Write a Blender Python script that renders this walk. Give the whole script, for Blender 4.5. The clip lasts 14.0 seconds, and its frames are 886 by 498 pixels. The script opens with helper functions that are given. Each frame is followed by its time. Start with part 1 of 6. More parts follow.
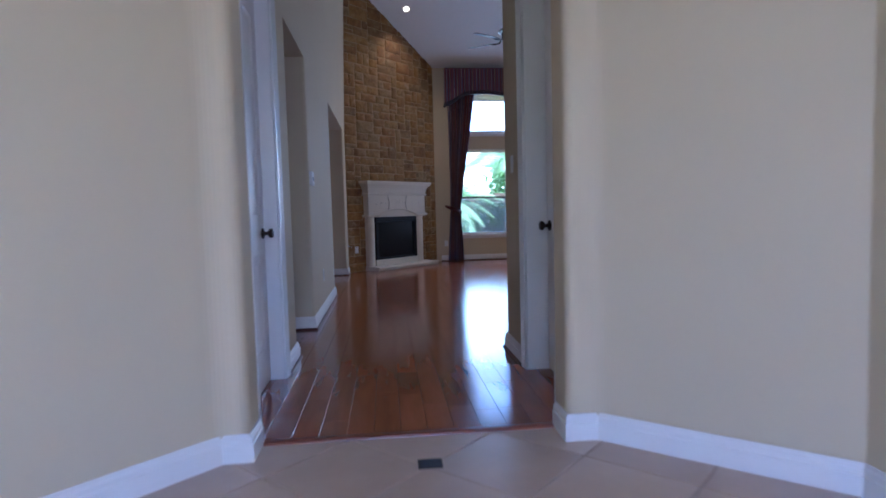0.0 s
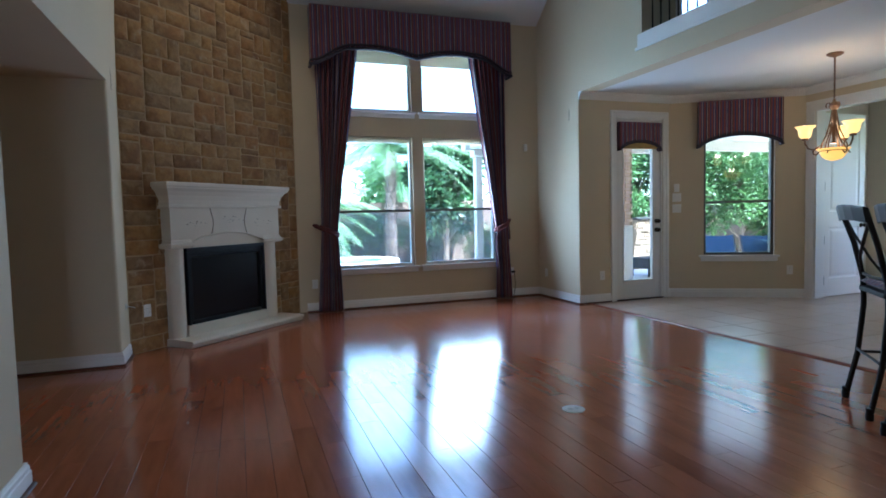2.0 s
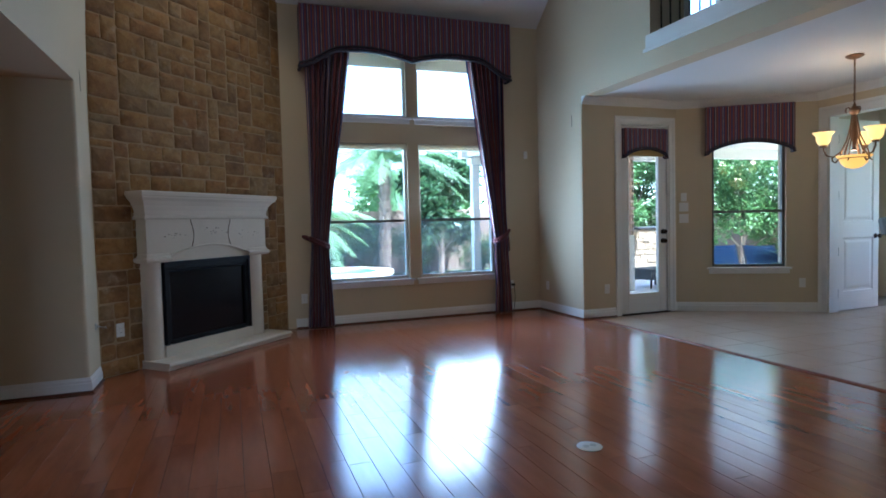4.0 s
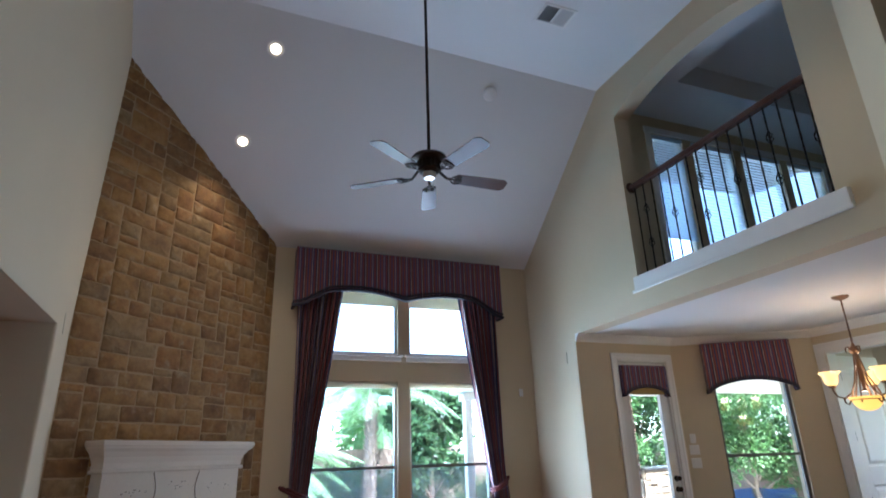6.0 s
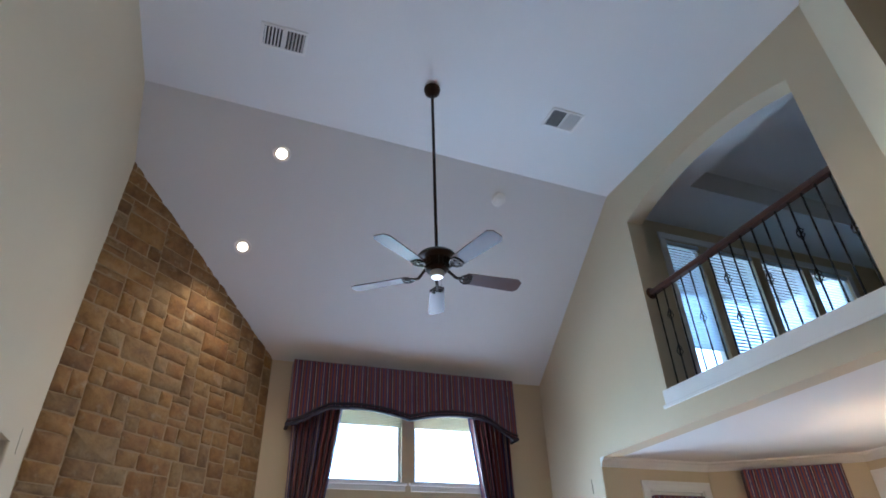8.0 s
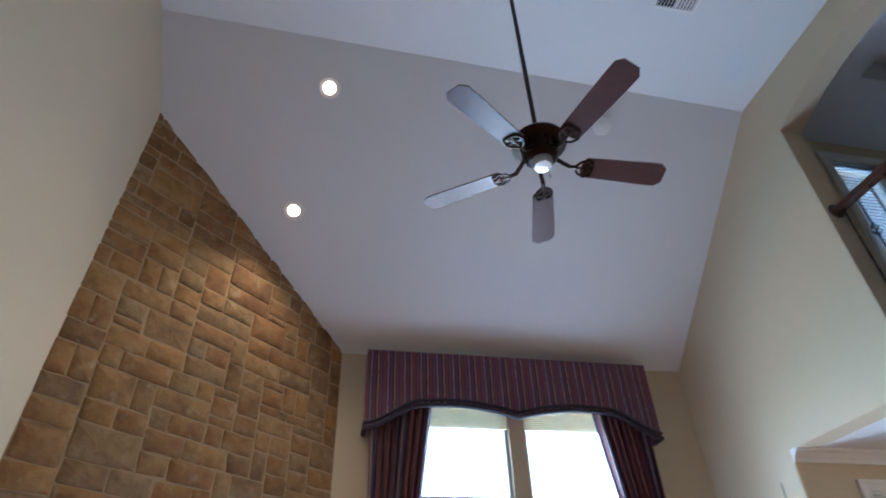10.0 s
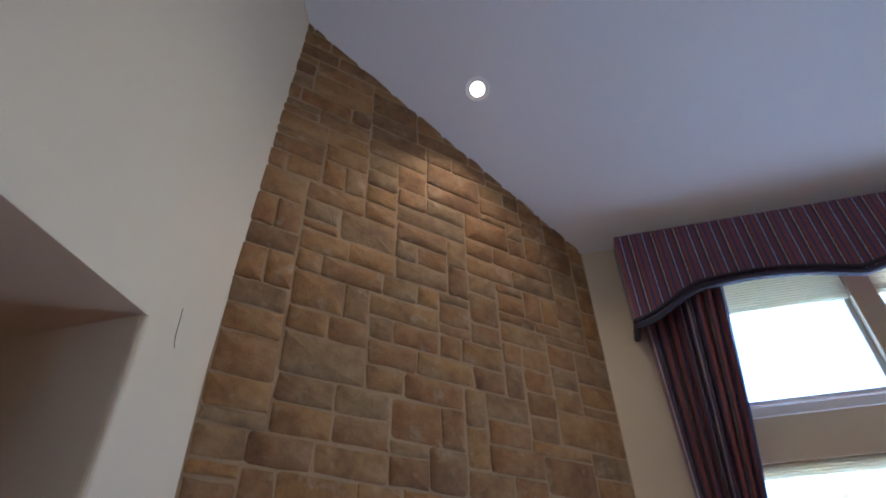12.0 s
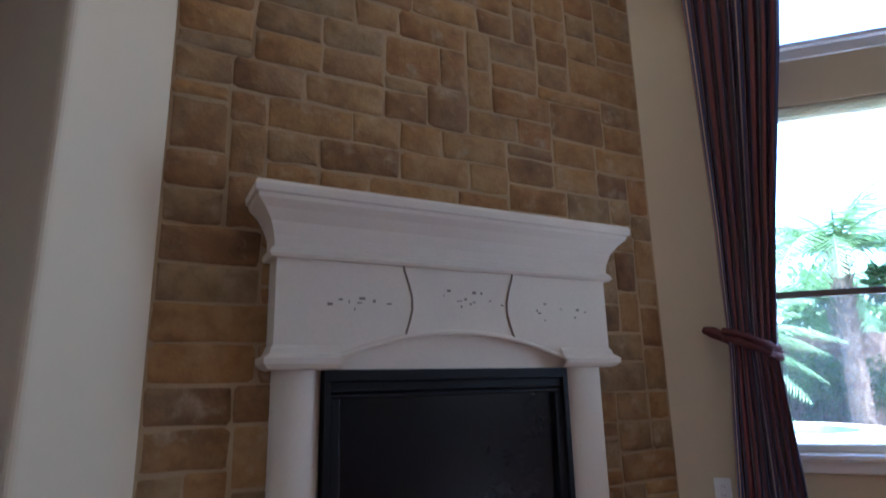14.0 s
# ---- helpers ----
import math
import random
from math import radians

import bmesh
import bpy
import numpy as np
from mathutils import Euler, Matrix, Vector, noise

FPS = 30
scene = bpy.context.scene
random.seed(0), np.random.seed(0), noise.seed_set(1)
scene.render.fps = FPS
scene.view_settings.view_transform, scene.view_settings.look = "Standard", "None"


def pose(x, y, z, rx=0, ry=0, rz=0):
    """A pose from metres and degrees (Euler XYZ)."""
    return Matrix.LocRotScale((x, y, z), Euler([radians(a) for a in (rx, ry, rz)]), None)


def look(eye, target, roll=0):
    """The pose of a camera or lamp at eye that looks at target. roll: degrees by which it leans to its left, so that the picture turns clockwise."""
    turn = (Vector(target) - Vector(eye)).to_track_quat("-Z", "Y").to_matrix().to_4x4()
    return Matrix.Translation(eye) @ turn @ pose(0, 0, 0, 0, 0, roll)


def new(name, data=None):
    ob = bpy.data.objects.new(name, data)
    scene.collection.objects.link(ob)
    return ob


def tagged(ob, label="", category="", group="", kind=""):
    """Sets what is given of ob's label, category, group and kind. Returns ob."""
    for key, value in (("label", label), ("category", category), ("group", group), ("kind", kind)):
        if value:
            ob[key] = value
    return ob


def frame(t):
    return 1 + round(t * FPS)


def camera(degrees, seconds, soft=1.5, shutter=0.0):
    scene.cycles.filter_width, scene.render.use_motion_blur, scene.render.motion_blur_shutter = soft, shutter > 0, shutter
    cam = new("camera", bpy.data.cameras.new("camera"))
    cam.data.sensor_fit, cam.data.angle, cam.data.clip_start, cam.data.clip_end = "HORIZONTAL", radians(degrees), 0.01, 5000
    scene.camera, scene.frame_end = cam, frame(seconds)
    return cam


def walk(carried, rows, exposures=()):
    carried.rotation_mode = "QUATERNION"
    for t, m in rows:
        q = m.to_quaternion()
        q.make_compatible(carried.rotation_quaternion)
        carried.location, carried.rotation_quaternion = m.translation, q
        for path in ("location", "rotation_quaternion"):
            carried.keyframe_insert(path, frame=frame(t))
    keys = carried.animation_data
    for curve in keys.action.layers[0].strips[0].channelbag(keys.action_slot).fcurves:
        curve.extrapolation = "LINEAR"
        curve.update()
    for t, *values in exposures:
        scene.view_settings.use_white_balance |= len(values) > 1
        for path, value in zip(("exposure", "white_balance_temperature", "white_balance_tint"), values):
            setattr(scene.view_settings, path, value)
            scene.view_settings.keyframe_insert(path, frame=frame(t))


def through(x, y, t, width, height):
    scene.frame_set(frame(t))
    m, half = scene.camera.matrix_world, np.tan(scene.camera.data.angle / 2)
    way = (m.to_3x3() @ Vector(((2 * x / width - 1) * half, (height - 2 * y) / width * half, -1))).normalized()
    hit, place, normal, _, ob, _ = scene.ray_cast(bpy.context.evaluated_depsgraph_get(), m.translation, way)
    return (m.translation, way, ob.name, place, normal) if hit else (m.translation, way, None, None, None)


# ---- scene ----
cam = camera(75.0, 14.0, soft=1.7, shutter=0.3)
EXPOSURE = ((0, 3.27, 4620, 18), (0.6, 3.64, 4850, 14), (1, 3.8, 5100, 14), (1.4, 3.65, 4850, 8), (2, 3.3, 4650, 3), (4.6, 3.2, 4700, 5), (5.4, 3.35, 4900, 7), (7, 3.85, 5050, 8), (10, 3.95, 5050, 10), (12, 3.83, 4750, 13), (13, 4.02, 4700, 15), (13.5, 3.86, 4700, 14), (14, 3.65, 4700, 13))
PATH = [
    (0, (0.113, -0.514, 1.028), (0.306, 1.472, 0.896), -1.5),
    (0.5, (0.184, 0.719, 1.051), (0.395, 2.704, 0.921), -1.8),
    (1, (0.226, 1.838, 1.104), (0.477, 3.818, 0.975), -1.7),
    (1.5, (0.233, 2.873, 1.155), (0.639, 4.826, 1.021), -1.2),
    (2, (0.421, 3.673, 1.211), (1.086, 5.555, 1.093), -1.4),
    (4.5, (0.522, 4.094, 1.263), (1.215, 5.969, 1.194), -1.3),
    (5, (0.48, 4.179, 1.319), (1.198, 6.041, 1.444), -1.5),
    (5.5, (0.471, 4.243, 1.369), (1.198, 6.049, 1.826), -1.7),
    (6, (0.535, 4.259, 1.393), (1.238, 6.006, 2.067), -1.8),
    (6.5, (0.58, 4.268, 1.419), (1.26, 5.951, 2.259), -1.8),
    (7, (0.582, 4.286, 1.424), (1.247, 5.918, 2.368), -1.8),
    (9.5, (0.955, 5.814, 1.37), (1.437, 7.374, 2.526), -1.9),
    (10, (1.038, 6.217, 1.386), (1.381, 7.781, 2.585), -2.3),
    (10.5, (1.066, 6.597, 1.427), (1.17, 8.164, 2.665), -2.2),
    (11, (0.994, 6.966, 1.41), (0.939, 8.528, 2.658), -1.9),
    (11.5, (0.965, 7.377, 1.355), (0.748, 8.919, 2.61), -1.9),
    (12, (0.871, 7.682, 1.245), (0.528, 9.201, 2.5), -1.9),
    (12.5, (0.839, 7.882, 1.119), (0.396, 9.469, 2.253), -1.7),
    (13, (0.903, 7.988, 1.054), (0.393, 9.689, 1.974), -1.6),
    (13.5, (0.972, 8.005, 0.964), (0.408, 9.797, 1.648), -1.5),
    (14, (0.968, 8.003, 0.891), (0.379, 9.86, 1.343), -1.3),
]
walk(cam, [(t, look(eye, target, roll)) for t, eye, target, roll in PATH], EXPOSURE)
# ---- world, sun, large lights ----
world = bpy.data.worlds.new("world")
scene.world = world
world.use_nodes = True
wn = world.node_tree.nodes
sky = wn.new("ShaderNodeTexSky")
sky.sky_type = "NISHITA"
sky.sun_disc = False
sky.sun_elevation = radians(67)
sky.sun_rotation = radians(152)
wn["Background"].inputs["Strength"].default_value = 0.15
world.node_tree.links.new(sky.outputs["Color"], wn["Background"].inputs["Color"])

SUN_FROM = Vector((math.sin(radians(152)) * math.cos(radians(67)), math.cos(radians(152)) * math.cos(radians(67)), math.sin(radians(67))))
sun = new("sun", bpy.data.lights.new("sun", "SUN"))
sun.data.energy, sun.data.angle, sun.data.color = 5.0, radians(0.5), (1.0, 0.96, 0.9)
sun.matrix_basis = look(SUN_FROM * 40, (0, 0, 0))
tagged(sun, kind="structure")


def window_light(name, at, to, width, height, watts, colour=(0.80, 0.90, 1.0)):
    """Skylight that enters through an opening in the walls."""
    lamp = new(name, bpy.data.lights.new(name, "AREA"))
    lamp.data.shape, lamp.data.size, lamp.data.size_y = "RECTANGLE", width, height
    lamp.data.energy, lamp.data.color = watts, colour
    lamp.matrix_basis = look(at, to)
    return lamp


def bulb(at, watts, colour, radius=0.04):
    lamp = new("bulb_light", bpy.data.lights.new("bulb_light", "POINT"))
    lamp.data.energy, lamp.data.color, lamp.data.shadow_soft_size = watts, colour, radius
    lamp.location = at
    return lamp


WARM = (1.0, 0.72, 0.42)
window_light("light_great_window_left", (2.14, 11.46, 1.85), (2.14, 6.0, 4.2), 0.9, 2.7, 3.0)
window_light("light_great_window_right", (3.37, 11.46, 1.85), (3.37, 6.0, 4.2), 0.9, 2.7, 9.0)
window_light("light_nook_window", (6.95, 9.97, 1.4), (5.2, 7.2, 0.6), 0.8, 1.6, 0.45, (0.55, 0.78, 1.0))
window_light("light_nook_door", (5.53, 10.4, 1.2), (5.53, 6.0, 0.6), 0.45, 1.8, 0.3)
# greenish lamp and its east opening are added, unseen, to brighten the side room
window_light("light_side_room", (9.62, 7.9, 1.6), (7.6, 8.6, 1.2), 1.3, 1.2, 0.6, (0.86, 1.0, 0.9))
window_light("light_front_door", (0.72, -2.55, 1.3), (0.0, 2.0, 1.1), 0.65, 2.2, 3.1, (0.64, 0.62, 1.0))
window_light("light_loft_window", (6.9, 9.75, 4.3), (6.9, 6.0, 4.5), 2.4, 1.3, 2.6, (0.55, 0.78, 1.0))
# ---- materials ----
def mat(name, build, **kw):
    m = bpy.data.materials.new(name)
    m.use_nodes = True
    nt = m.node_tree
    build(nt, nt.nodes["Principled BSDF"], **kw)
    return m


def node(nt, kind, **inputs):
    n = nt.nodes.new("ShaderNode" + kind)
    for key, value in inputs.items():
        n.inputs[key.replace("_", " ")].default_value = value
    return n


def coords(nt, scale=(1, 1, 1)):
    c, m = nt.nodes.new("ShaderNodeTexCoord"), nt.nodes.new("ShaderNodeMapping")
    m.inputs["Scale"].default_value = scale
    nt.links.new(c.outputs["Object"], m.inputs["Vector"])
    return m.outputs["Vector"]


def noise_tex(nt, vec, scale, detail=4.0, rough=0.55):
    n = node(nt, "TexNoise", Scale=scale, Detail=detail, Roughness=rough)
    nt.links.new(vec, n.inputs["Vector"])
    return n.outputs["Fac"]


def ramp(nt, fac, stops):
    r = nt.nodes.new("ShaderNodeValToRGB")
    while len(r.color_ramp.elements) < len(stops):
        r.color_ramp.elements.new(0.5)
    for e, (p, c) in zip(r.color_ramp.elements, stops):
        e.position, e.color = p, (*c, 1)
    nt.links.new(fac, r.inputs["Fac"])
    return r.outputs["Color"]


def bump(nt, fac, bsdf, strength, distance):
    b = node(nt, "Bump", Strength=strength, Distance=distance)
    nt.links.new(fac, b.inputs["Height"])
    nt.links.new(b.outputs["Normal"], bsdf.inputs["Normal"])
    return b


def mixed(nt, a, b, fac, mode="MIX"):
    """Mix two colours, each a socket or a triple."""
    m = nt.nodes.new("ShaderNodeMix")
    m.data_type, m.blend_type = "RGBA", mode
    for sock, v in ((m.inputs[0], fac), (m.inputs[6], a), (m.inputs[7], b)):
        if isinstance(v, tuple):
            sock.default_value = (*v, 1)
        elif isinstance(v, (int, float)):
            sock.default_value = v
        else:
            nt.links.new(v, sock)
    return m.outputs[2]


def shade(c, k):
    return tuple(min(1, x * k) for x in c)


def plain(nt, bsdf, colour, rough=0.5, metal=0.0, vary=0.08, grain=40.0, relief=0.1, depth=0.002, spots=3.0):
    """Painted, cast or plastic surface: broad and fine variation, and a fine relief."""
    v = coords(nt)
    big, small = noise_tex(nt, v, spots, 3), noise_tex(nt, v, grain, 4)
    col = ramp(nt, big, [(0.3, shade(colour, 1 - vary)), (0.7, shade(colour, 1 + vary))])
    col = mixed(nt, col, ramp(nt, small, [(0.3, shade(colour, 1 - vary)), (0.7, shade(colour, 1 + vary))]), 0.4)
    nt.links.new(col, bsdf.inputs["Base Color"])
    bsdf.inputs["Roughness"].default_value, bsdf.inputs["Metallic"].default_value = rough, metal
    if relief:
        bump(nt, small, bsdf, relief, depth)


def wood_floor(nt, bsdf):
    info = nt.nodes.new("ShaderNodeObjectInfo")
    isl = nt.nodes.new("ShaderNodeNewGeometry")
    both = node(nt, "Math")
    both.operation = "ADD"
    nt.links.new(info.outputs["Random"], both.inputs[0])
    nt.links.new(isl.outputs["Random Per Island"], both.inputs[1])
    frac = node(nt, "Math")
    frac.operation = "FRACT"
    nt.links.new(both.outputs[0], frac.inputs[0])
    rnd = frac.outputs[0]
    c = nt.nodes.new("ShaderNodeTexCoord")
    off = nt.nodes.new("ShaderNodeVectorMath")
    off.operation = "MULTIPLY_ADD"
    off.inputs[1].default_value = (7, 1, 1)
    nt.links.new(c.outputs["Object"], off.inputs[0])
    comb = nt.nodes.new("ShaderNodeCombineXYZ")
    mul = node(nt, "Math")
    mul.operation = "MULTIPLY"
    mul.inputs[1].default_value = 37.0
    nt.links.new(rnd, mul.inputs[0])
    for i in range(3):
        nt.links.new(mul.outputs[0], comb.inputs[i])
    nt.links.new(comb.outputs[0], off.inputs[2])
    grain = noise_tex(nt, off.outputs[0], 2.2, 6, 0.62)
    blotch = noise_tex(nt, off.outputs[0], 0.9, 3)
    base = ramp(nt, rnd, [(0.0, (0.30, 0.078, 0.028)), (0.4, (0.37, 0.104, 0.038)), (0.75, (0.43, 0.132, 0.050)), (1.0, (0.33, 0.088, 0.032))])
    col = mixed(nt, base, ramp(nt, grain, [(0.32, (0.17, 0.046, 0.018)), (0.52, (0.29, 0.088, 0.036)), (0.75, (0.37, 0.126, 0.052))]), 0.45)
    col = mixed(nt, col, ramp(nt, blotch, [(0.3, (0.7, 0.7, 0.7)), (0.6, (1, 1, 1))]), 0.5, "MULTIPLY")
    nt.links.new(col, bsdf.inputs["Base Color"])
    nt.links.new(ramp(nt, blotch, [(0.3, (0.13, 0.13, 0.13)), (0.7, (0.2, 0.2, 0.2))]), bsdf.inputs["Roughness"])
    bsdf.inputs["Coat Weight"].default_value, bsdf.inputs["Coat Roughness"].default_value = 0.35, 0.12
    bump(nt, blotch, bsdf, 0.10, 0.0025)


def stone_wall(nt, bsdf):
    """Sawn limestone: golden tan to olive brown from stone to stone, with brown clouds, pale lime smears and a pitted face."""
    info, v = nt.nodes.new("ShaderNodeObjectInfo"), nt.nodes.new("ShaderNodeVectorMath")
    tc, spread = nt.nodes.new("ShaderNodeTexCoord"), node(nt, "Math")
    spread.operation, spread.inputs[1].default_value = "MULTIPLY", 91.0
    nt.links.new(info.outputs["Random"], spread.inputs[0])
    nt.links.new(tc.outputs["Object"], v.inputs[0])
    nt.links.new(spread.outputs[0], v.inputs[1])
    vec = v.outputs[0]
    big, mid, fine = noise_tex(nt, vec, 5.5, 4), noise_tex(nt, vec, 15, 6, 0.65), noise_tex(nt, vec, 75, 4)
    smear = noise_tex(nt, vec, 9, 5, 0.6)
    base = ramp(nt, info.outputs["Random"], [(0.0, (0.24, 0.112, 0.032)), (0.14, (0.35, 0.185, 0.050)), (0.28, (0.26, 0.180, 0.082)), (0.42, (0.125, 0.054, 0.020)),
                                             (0.56, (0.37, 0.188, 0.046)), (0.70, (0.23, 0.165, 0.082)), (0.84, (0.29, 0.128, 0.032)), (1.0, (0.17, 0.088, 0.034))])
    col = mixed(nt, base, ramp(nt, big, [(0.30, (0.11, 0.050, 0.018)), (0.48, (0.28, 0.155, 0.050)), (0.68, (0.36, 0.245, 0.115))]), 0.48)
    col = mixed(nt, col, ramp(nt, mid, [(0.30, (0.60, 0.55, 0.48)), (0.58, (1.06, 1.04, 1.0))]), 0.75, "MULTIPLY")
    col = mixed(nt, col, (0.50, 0.40, 0.25), ramp(nt, smear, [(0.58, (0, 0, 0)), (0.78, (0.55, 0.55, 0.55))]))
    nt.links.new(col, bsdf.inputs["Base Color"])
    bsdf.inputs["Roughness"].default_value = 0.88
    both = node(nt, "Math")
    both.operation = "MULTIPLY_ADD"
    both.inputs[1].default_value = 0.35
    nt.links.new(fine, both.inputs[0])
    nt.links.new(mid, both.inputs[2])
    bump(nt, both.outputs[0], bsdf, 0.55, 0.012)


def stripes(nt, bsdf, axis=0, pitch=0.15):
    """Woven striped damask: wine, navy and gold bands along the generated cloth width."""
    uv = nt.nodes.new("ShaderNodeUVMap")
    sep = nt.nodes.new("ShaderNodeSeparateXYZ")
    nt.links.new(uv.outputs["UV"], sep.inputs[0])
    mul = node(nt, "Math")
    mul.operation, mul.inputs[1].default_value = "DIVIDE", pitch
    nt.links.new(sep.outputs[axis], mul.inputs[0])
    fr = node(nt, "Math")
    fr.operation = "FRACT"
    nt.links.new(mul.outputs[0], fr.inputs[0])
    wine, navy, gold, rust, dark = (0.16, 0.028, 0.045), (0.026, 0.036, 0.14), (0.66, 0.46, 0.34), (0.21, 0.046, 0.046), (0.014, 0.010, 0.030)
    r = nt.nodes.new("ShaderNodeValToRGB")
    r.color_ramp.interpolation = "CONSTANT"
    stops = [(0.0, rust), (0.16, navy), (0.25, gold), (0.285, navy), (0.38, wine), (0.54, dark), (0.60, navy), (0.66, gold), (0.695, dark), (0.76, rust), (0.90, navy)]
    while len(r.color_ramp.elements) < len(stops):
        r.color_ramp.elements.new(0.5)
    for e, (p, c) in zip(r.color_ramp.elements, stops):
        e.position, e.color = p, (*c, 1)
    nt.links.new(fr.outputs[0], r.inputs["Fac"])
    weave = noise_tex(nt, coords(nt), 180, 3)
    worn = noise_tex(nt, coords(nt), 5, 3)
    col = mixed(nt, r.outputs["Color"], ramp(nt, weave, [(0.3, (0.7, 0.7, 0.7)), (0.7, (1.2, 1.2, 1.2))]), 0.7, "MULTIPLY")
    col = mixed(nt, col, ramp(nt, worn, [(0.3, (0.8, 0.8, 0.85)), (0.7, (1.1, 1.1, 1.1))]), 0.6, "MULTIPLY")
    nt.links.new(col, bsdf.inputs["Base Color"])
    bsdf.inputs["Roughness"].default_value = 0.62
    bsdf.inputs["Sheen Weight"].default_value = 0.25
    bump(nt, weave, bsdf, 0.25, 0.001)


def glass(nt, bsdf, rough=0.0):
    out = nt.nodes["Material Output"]
    tr, gl, mx = nt.nodes.new("ShaderNodeBsdfTransparent"), node(nt, "BsdfGlossy", Roughness=rough), nt.nodes.new("ShaderNodeMixShader")
    lw = node(nt, "LayerWeight", Blend=0.5)
    pw, ad = node(nt, "Math"), node(nt, "Math")
    pw.operation, pw.inputs[1].default_value = "POWER", 5.0
    ad.operation, ad.inputs[1].default_value, ad.inputs[2].default_value = "MULTIPLY_ADD", 0.9, 0.04
    nt.links.new(lw.outputs["Facing"], pw.inputs[0])
    nt.links.new(pw.outputs[0], ad.inputs[0])
    nt.links.new(ad.outputs[0], mx.inputs[0])
    nt.links.new(tr.outputs[0], mx.inputs[1])
    nt.links.new(gl.outputs[0], mx.inputs[2])
    nt.links.new(mx.outputs[0], out.inputs["Surface"])


def glow(nt, bsdf, colour, strength, edge=(1, 1, 1)):
    bsdf.inputs["Base Color"].default_value = (*edge, 1)
    bsdf.inputs["Emission Color"].default_value = (*colour, 1)
    bsdf.inputs["Emission Strength"].default_value = strength


def foliage(nt, bsdf, dark, light, rough=0.5):
    geo, v = nt.nodes.new("ShaderNodeNewGeometry"), coords(nt)
    big = noise_tex(nt, v, 1.6, 3)
    col = mixed(nt, ramp(nt, geo.outputs["Random Per Island"], [(0.0, dark), (1.0, light)]), ramp(nt, big, [(0.3, dark), (0.7, light)]), 0.4)
    nt.links.new(col, bsdf.inputs["Base Color"])
    bsdf.inputs["Roughness"].default_value = rough
    out, tl, mx = nt.nodes["Material Output"], node(nt, "BsdfTranslucent"), nt.nodes.new("ShaderNodeMixShader")
    nt.links.new(col, tl.inputs["Color"])
    mx.inputs[0].default_value = 0.35
    nt.links.new(bsdf.outputs[0], mx.inputs[1])
    nt.links.new(tl.outputs[0], mx.inputs[2])
    nt.links.new(mx.outputs[0], out.inputs["Surface"])


def tiles(nt, bsdf, a, b, rough):
    info, v = nt.nodes.new("ShaderNodeObjectInfo"), coords(nt)
    big, fine = noise_tex(nt, v, 5, 5, 0.6), noise_tex(nt, v, 45, 4)
    col = mixed(nt, ramp(nt, big, [(0.3, a), (0.7, b)]), ramp(nt, info.outputs["Random"], [(0, a), (1, b)]), 0.4)
    nt.links.new(col, bsdf.inputs["Base Color"])
    bsdf.inputs["Roughness"].default_value = rough
    bump(nt, fine, bsdf, 0.1, 0.001)


M_WALL = mat("wall_paint", plain, colour=(0.60, 0.50, 0.335), rough=0.72, vary=0.03, grain=220, relief=0.12, depth=0.0015, spots=1.2)
M_CEIL = mat("ceiling_paint", plain, colour=(0.74, 0.73, 0.72), rough=0.85, vary=0.02, grain=160, relief=0.15, depth=0.002, spots=1.0)
M_TRIM = mat("trim_paint", plain, colour=(0.80, 0.78, 0.75), rough=0.35, vary=0.025, grain=60, relief=0.04)
M_DOOR = mat("door_paint", plain, colour=(0.78, 0.75, 0.71), rough=0.3, vary=0.025, grain=50, relief=0.04)
M_WOOD = mat("cherry_planks", wood_floor)
M_GROOVE = mat("plank_joint", plain, colour=(0.05, 0.016, 0.008), rough=0.7)
M_STONE = mat("ashlar_stone", stone_wall)
M_MORTAR = mat("mortar", plain, colour=(0.37, 0.25, 0.125), rough=0.95, vary=0.15, grain=60, relief=0.5, depth=0.006)
M_CAST = mat("cast_stone", plain, colour=(0.64, 0.555, 0.43), rough=0.8, vary=0.06, grain=90, relief=0.3, depth=0.002)
M_PIT = mat("cast_stone_pit", plain, colour=(0.22, 0.17, 0.12), rough=0.95, vary=0.2)
M_TILE = mat("travertine_tile", tiles, a=(0.47, 0.345, 0.255), b=(0.57, 0.445, 0.345), rough=0.28)
M_GROUT = mat("grout", plain, colour=(0.36, 0.28, 0.21), rough=0.9, vary=0.12)
M_CLOTH = mat("striped_cloth", stripes)
M_CORD = mat("navy_cord", plain, colour=(0.022, 0.016, 0.032), rough=0.6, vary=0.3, grain=200, relief=0.6)
M_TIE = mat("wine_rope", plain, colour=(0.09, 0.018, 0.022), rough=0.7, vary=0.4, grain=120, relief=0.6)
M_IRON = mat("black_iron", plain, colour=(0.02, 0.018, 0.016), rough=0.42, metal=0.6, vary=0.2, grain=80)
M_BRONZE = mat("oil_rubbed_bronze", plain, colour=(0.035, 0.024, 0.017), rough=0.35, metal=0.8, vary=0.25, grain=60)
M_CHESTNUT = mat("antique_bronze", plain, colour=(0.16, 0.09, 0.05), rough=0.4, metal=0.6, vary=0.3, grain=50)
M_RAIL = mat("dark_walnut", plain, colour=(0.065, 0.022, 0.011), rough=0.32, vary=0.25, grain=30)
M_BLADE = mat("cherry_blade", plain, colour=(0.075, 0.03, 0.025), rough=0.33, vary=0.2, grain=25)
M_STRIP = mat("cherry_strip", plain, colour=(0.20, 0.055, 0.022), rough=0.3, vary=0.2, grain=30)
M_FIREBOX = mat("black_enamel", plain, colour=(0.006, 0.006, 0.0065), rough=0.6, vary=0.2)
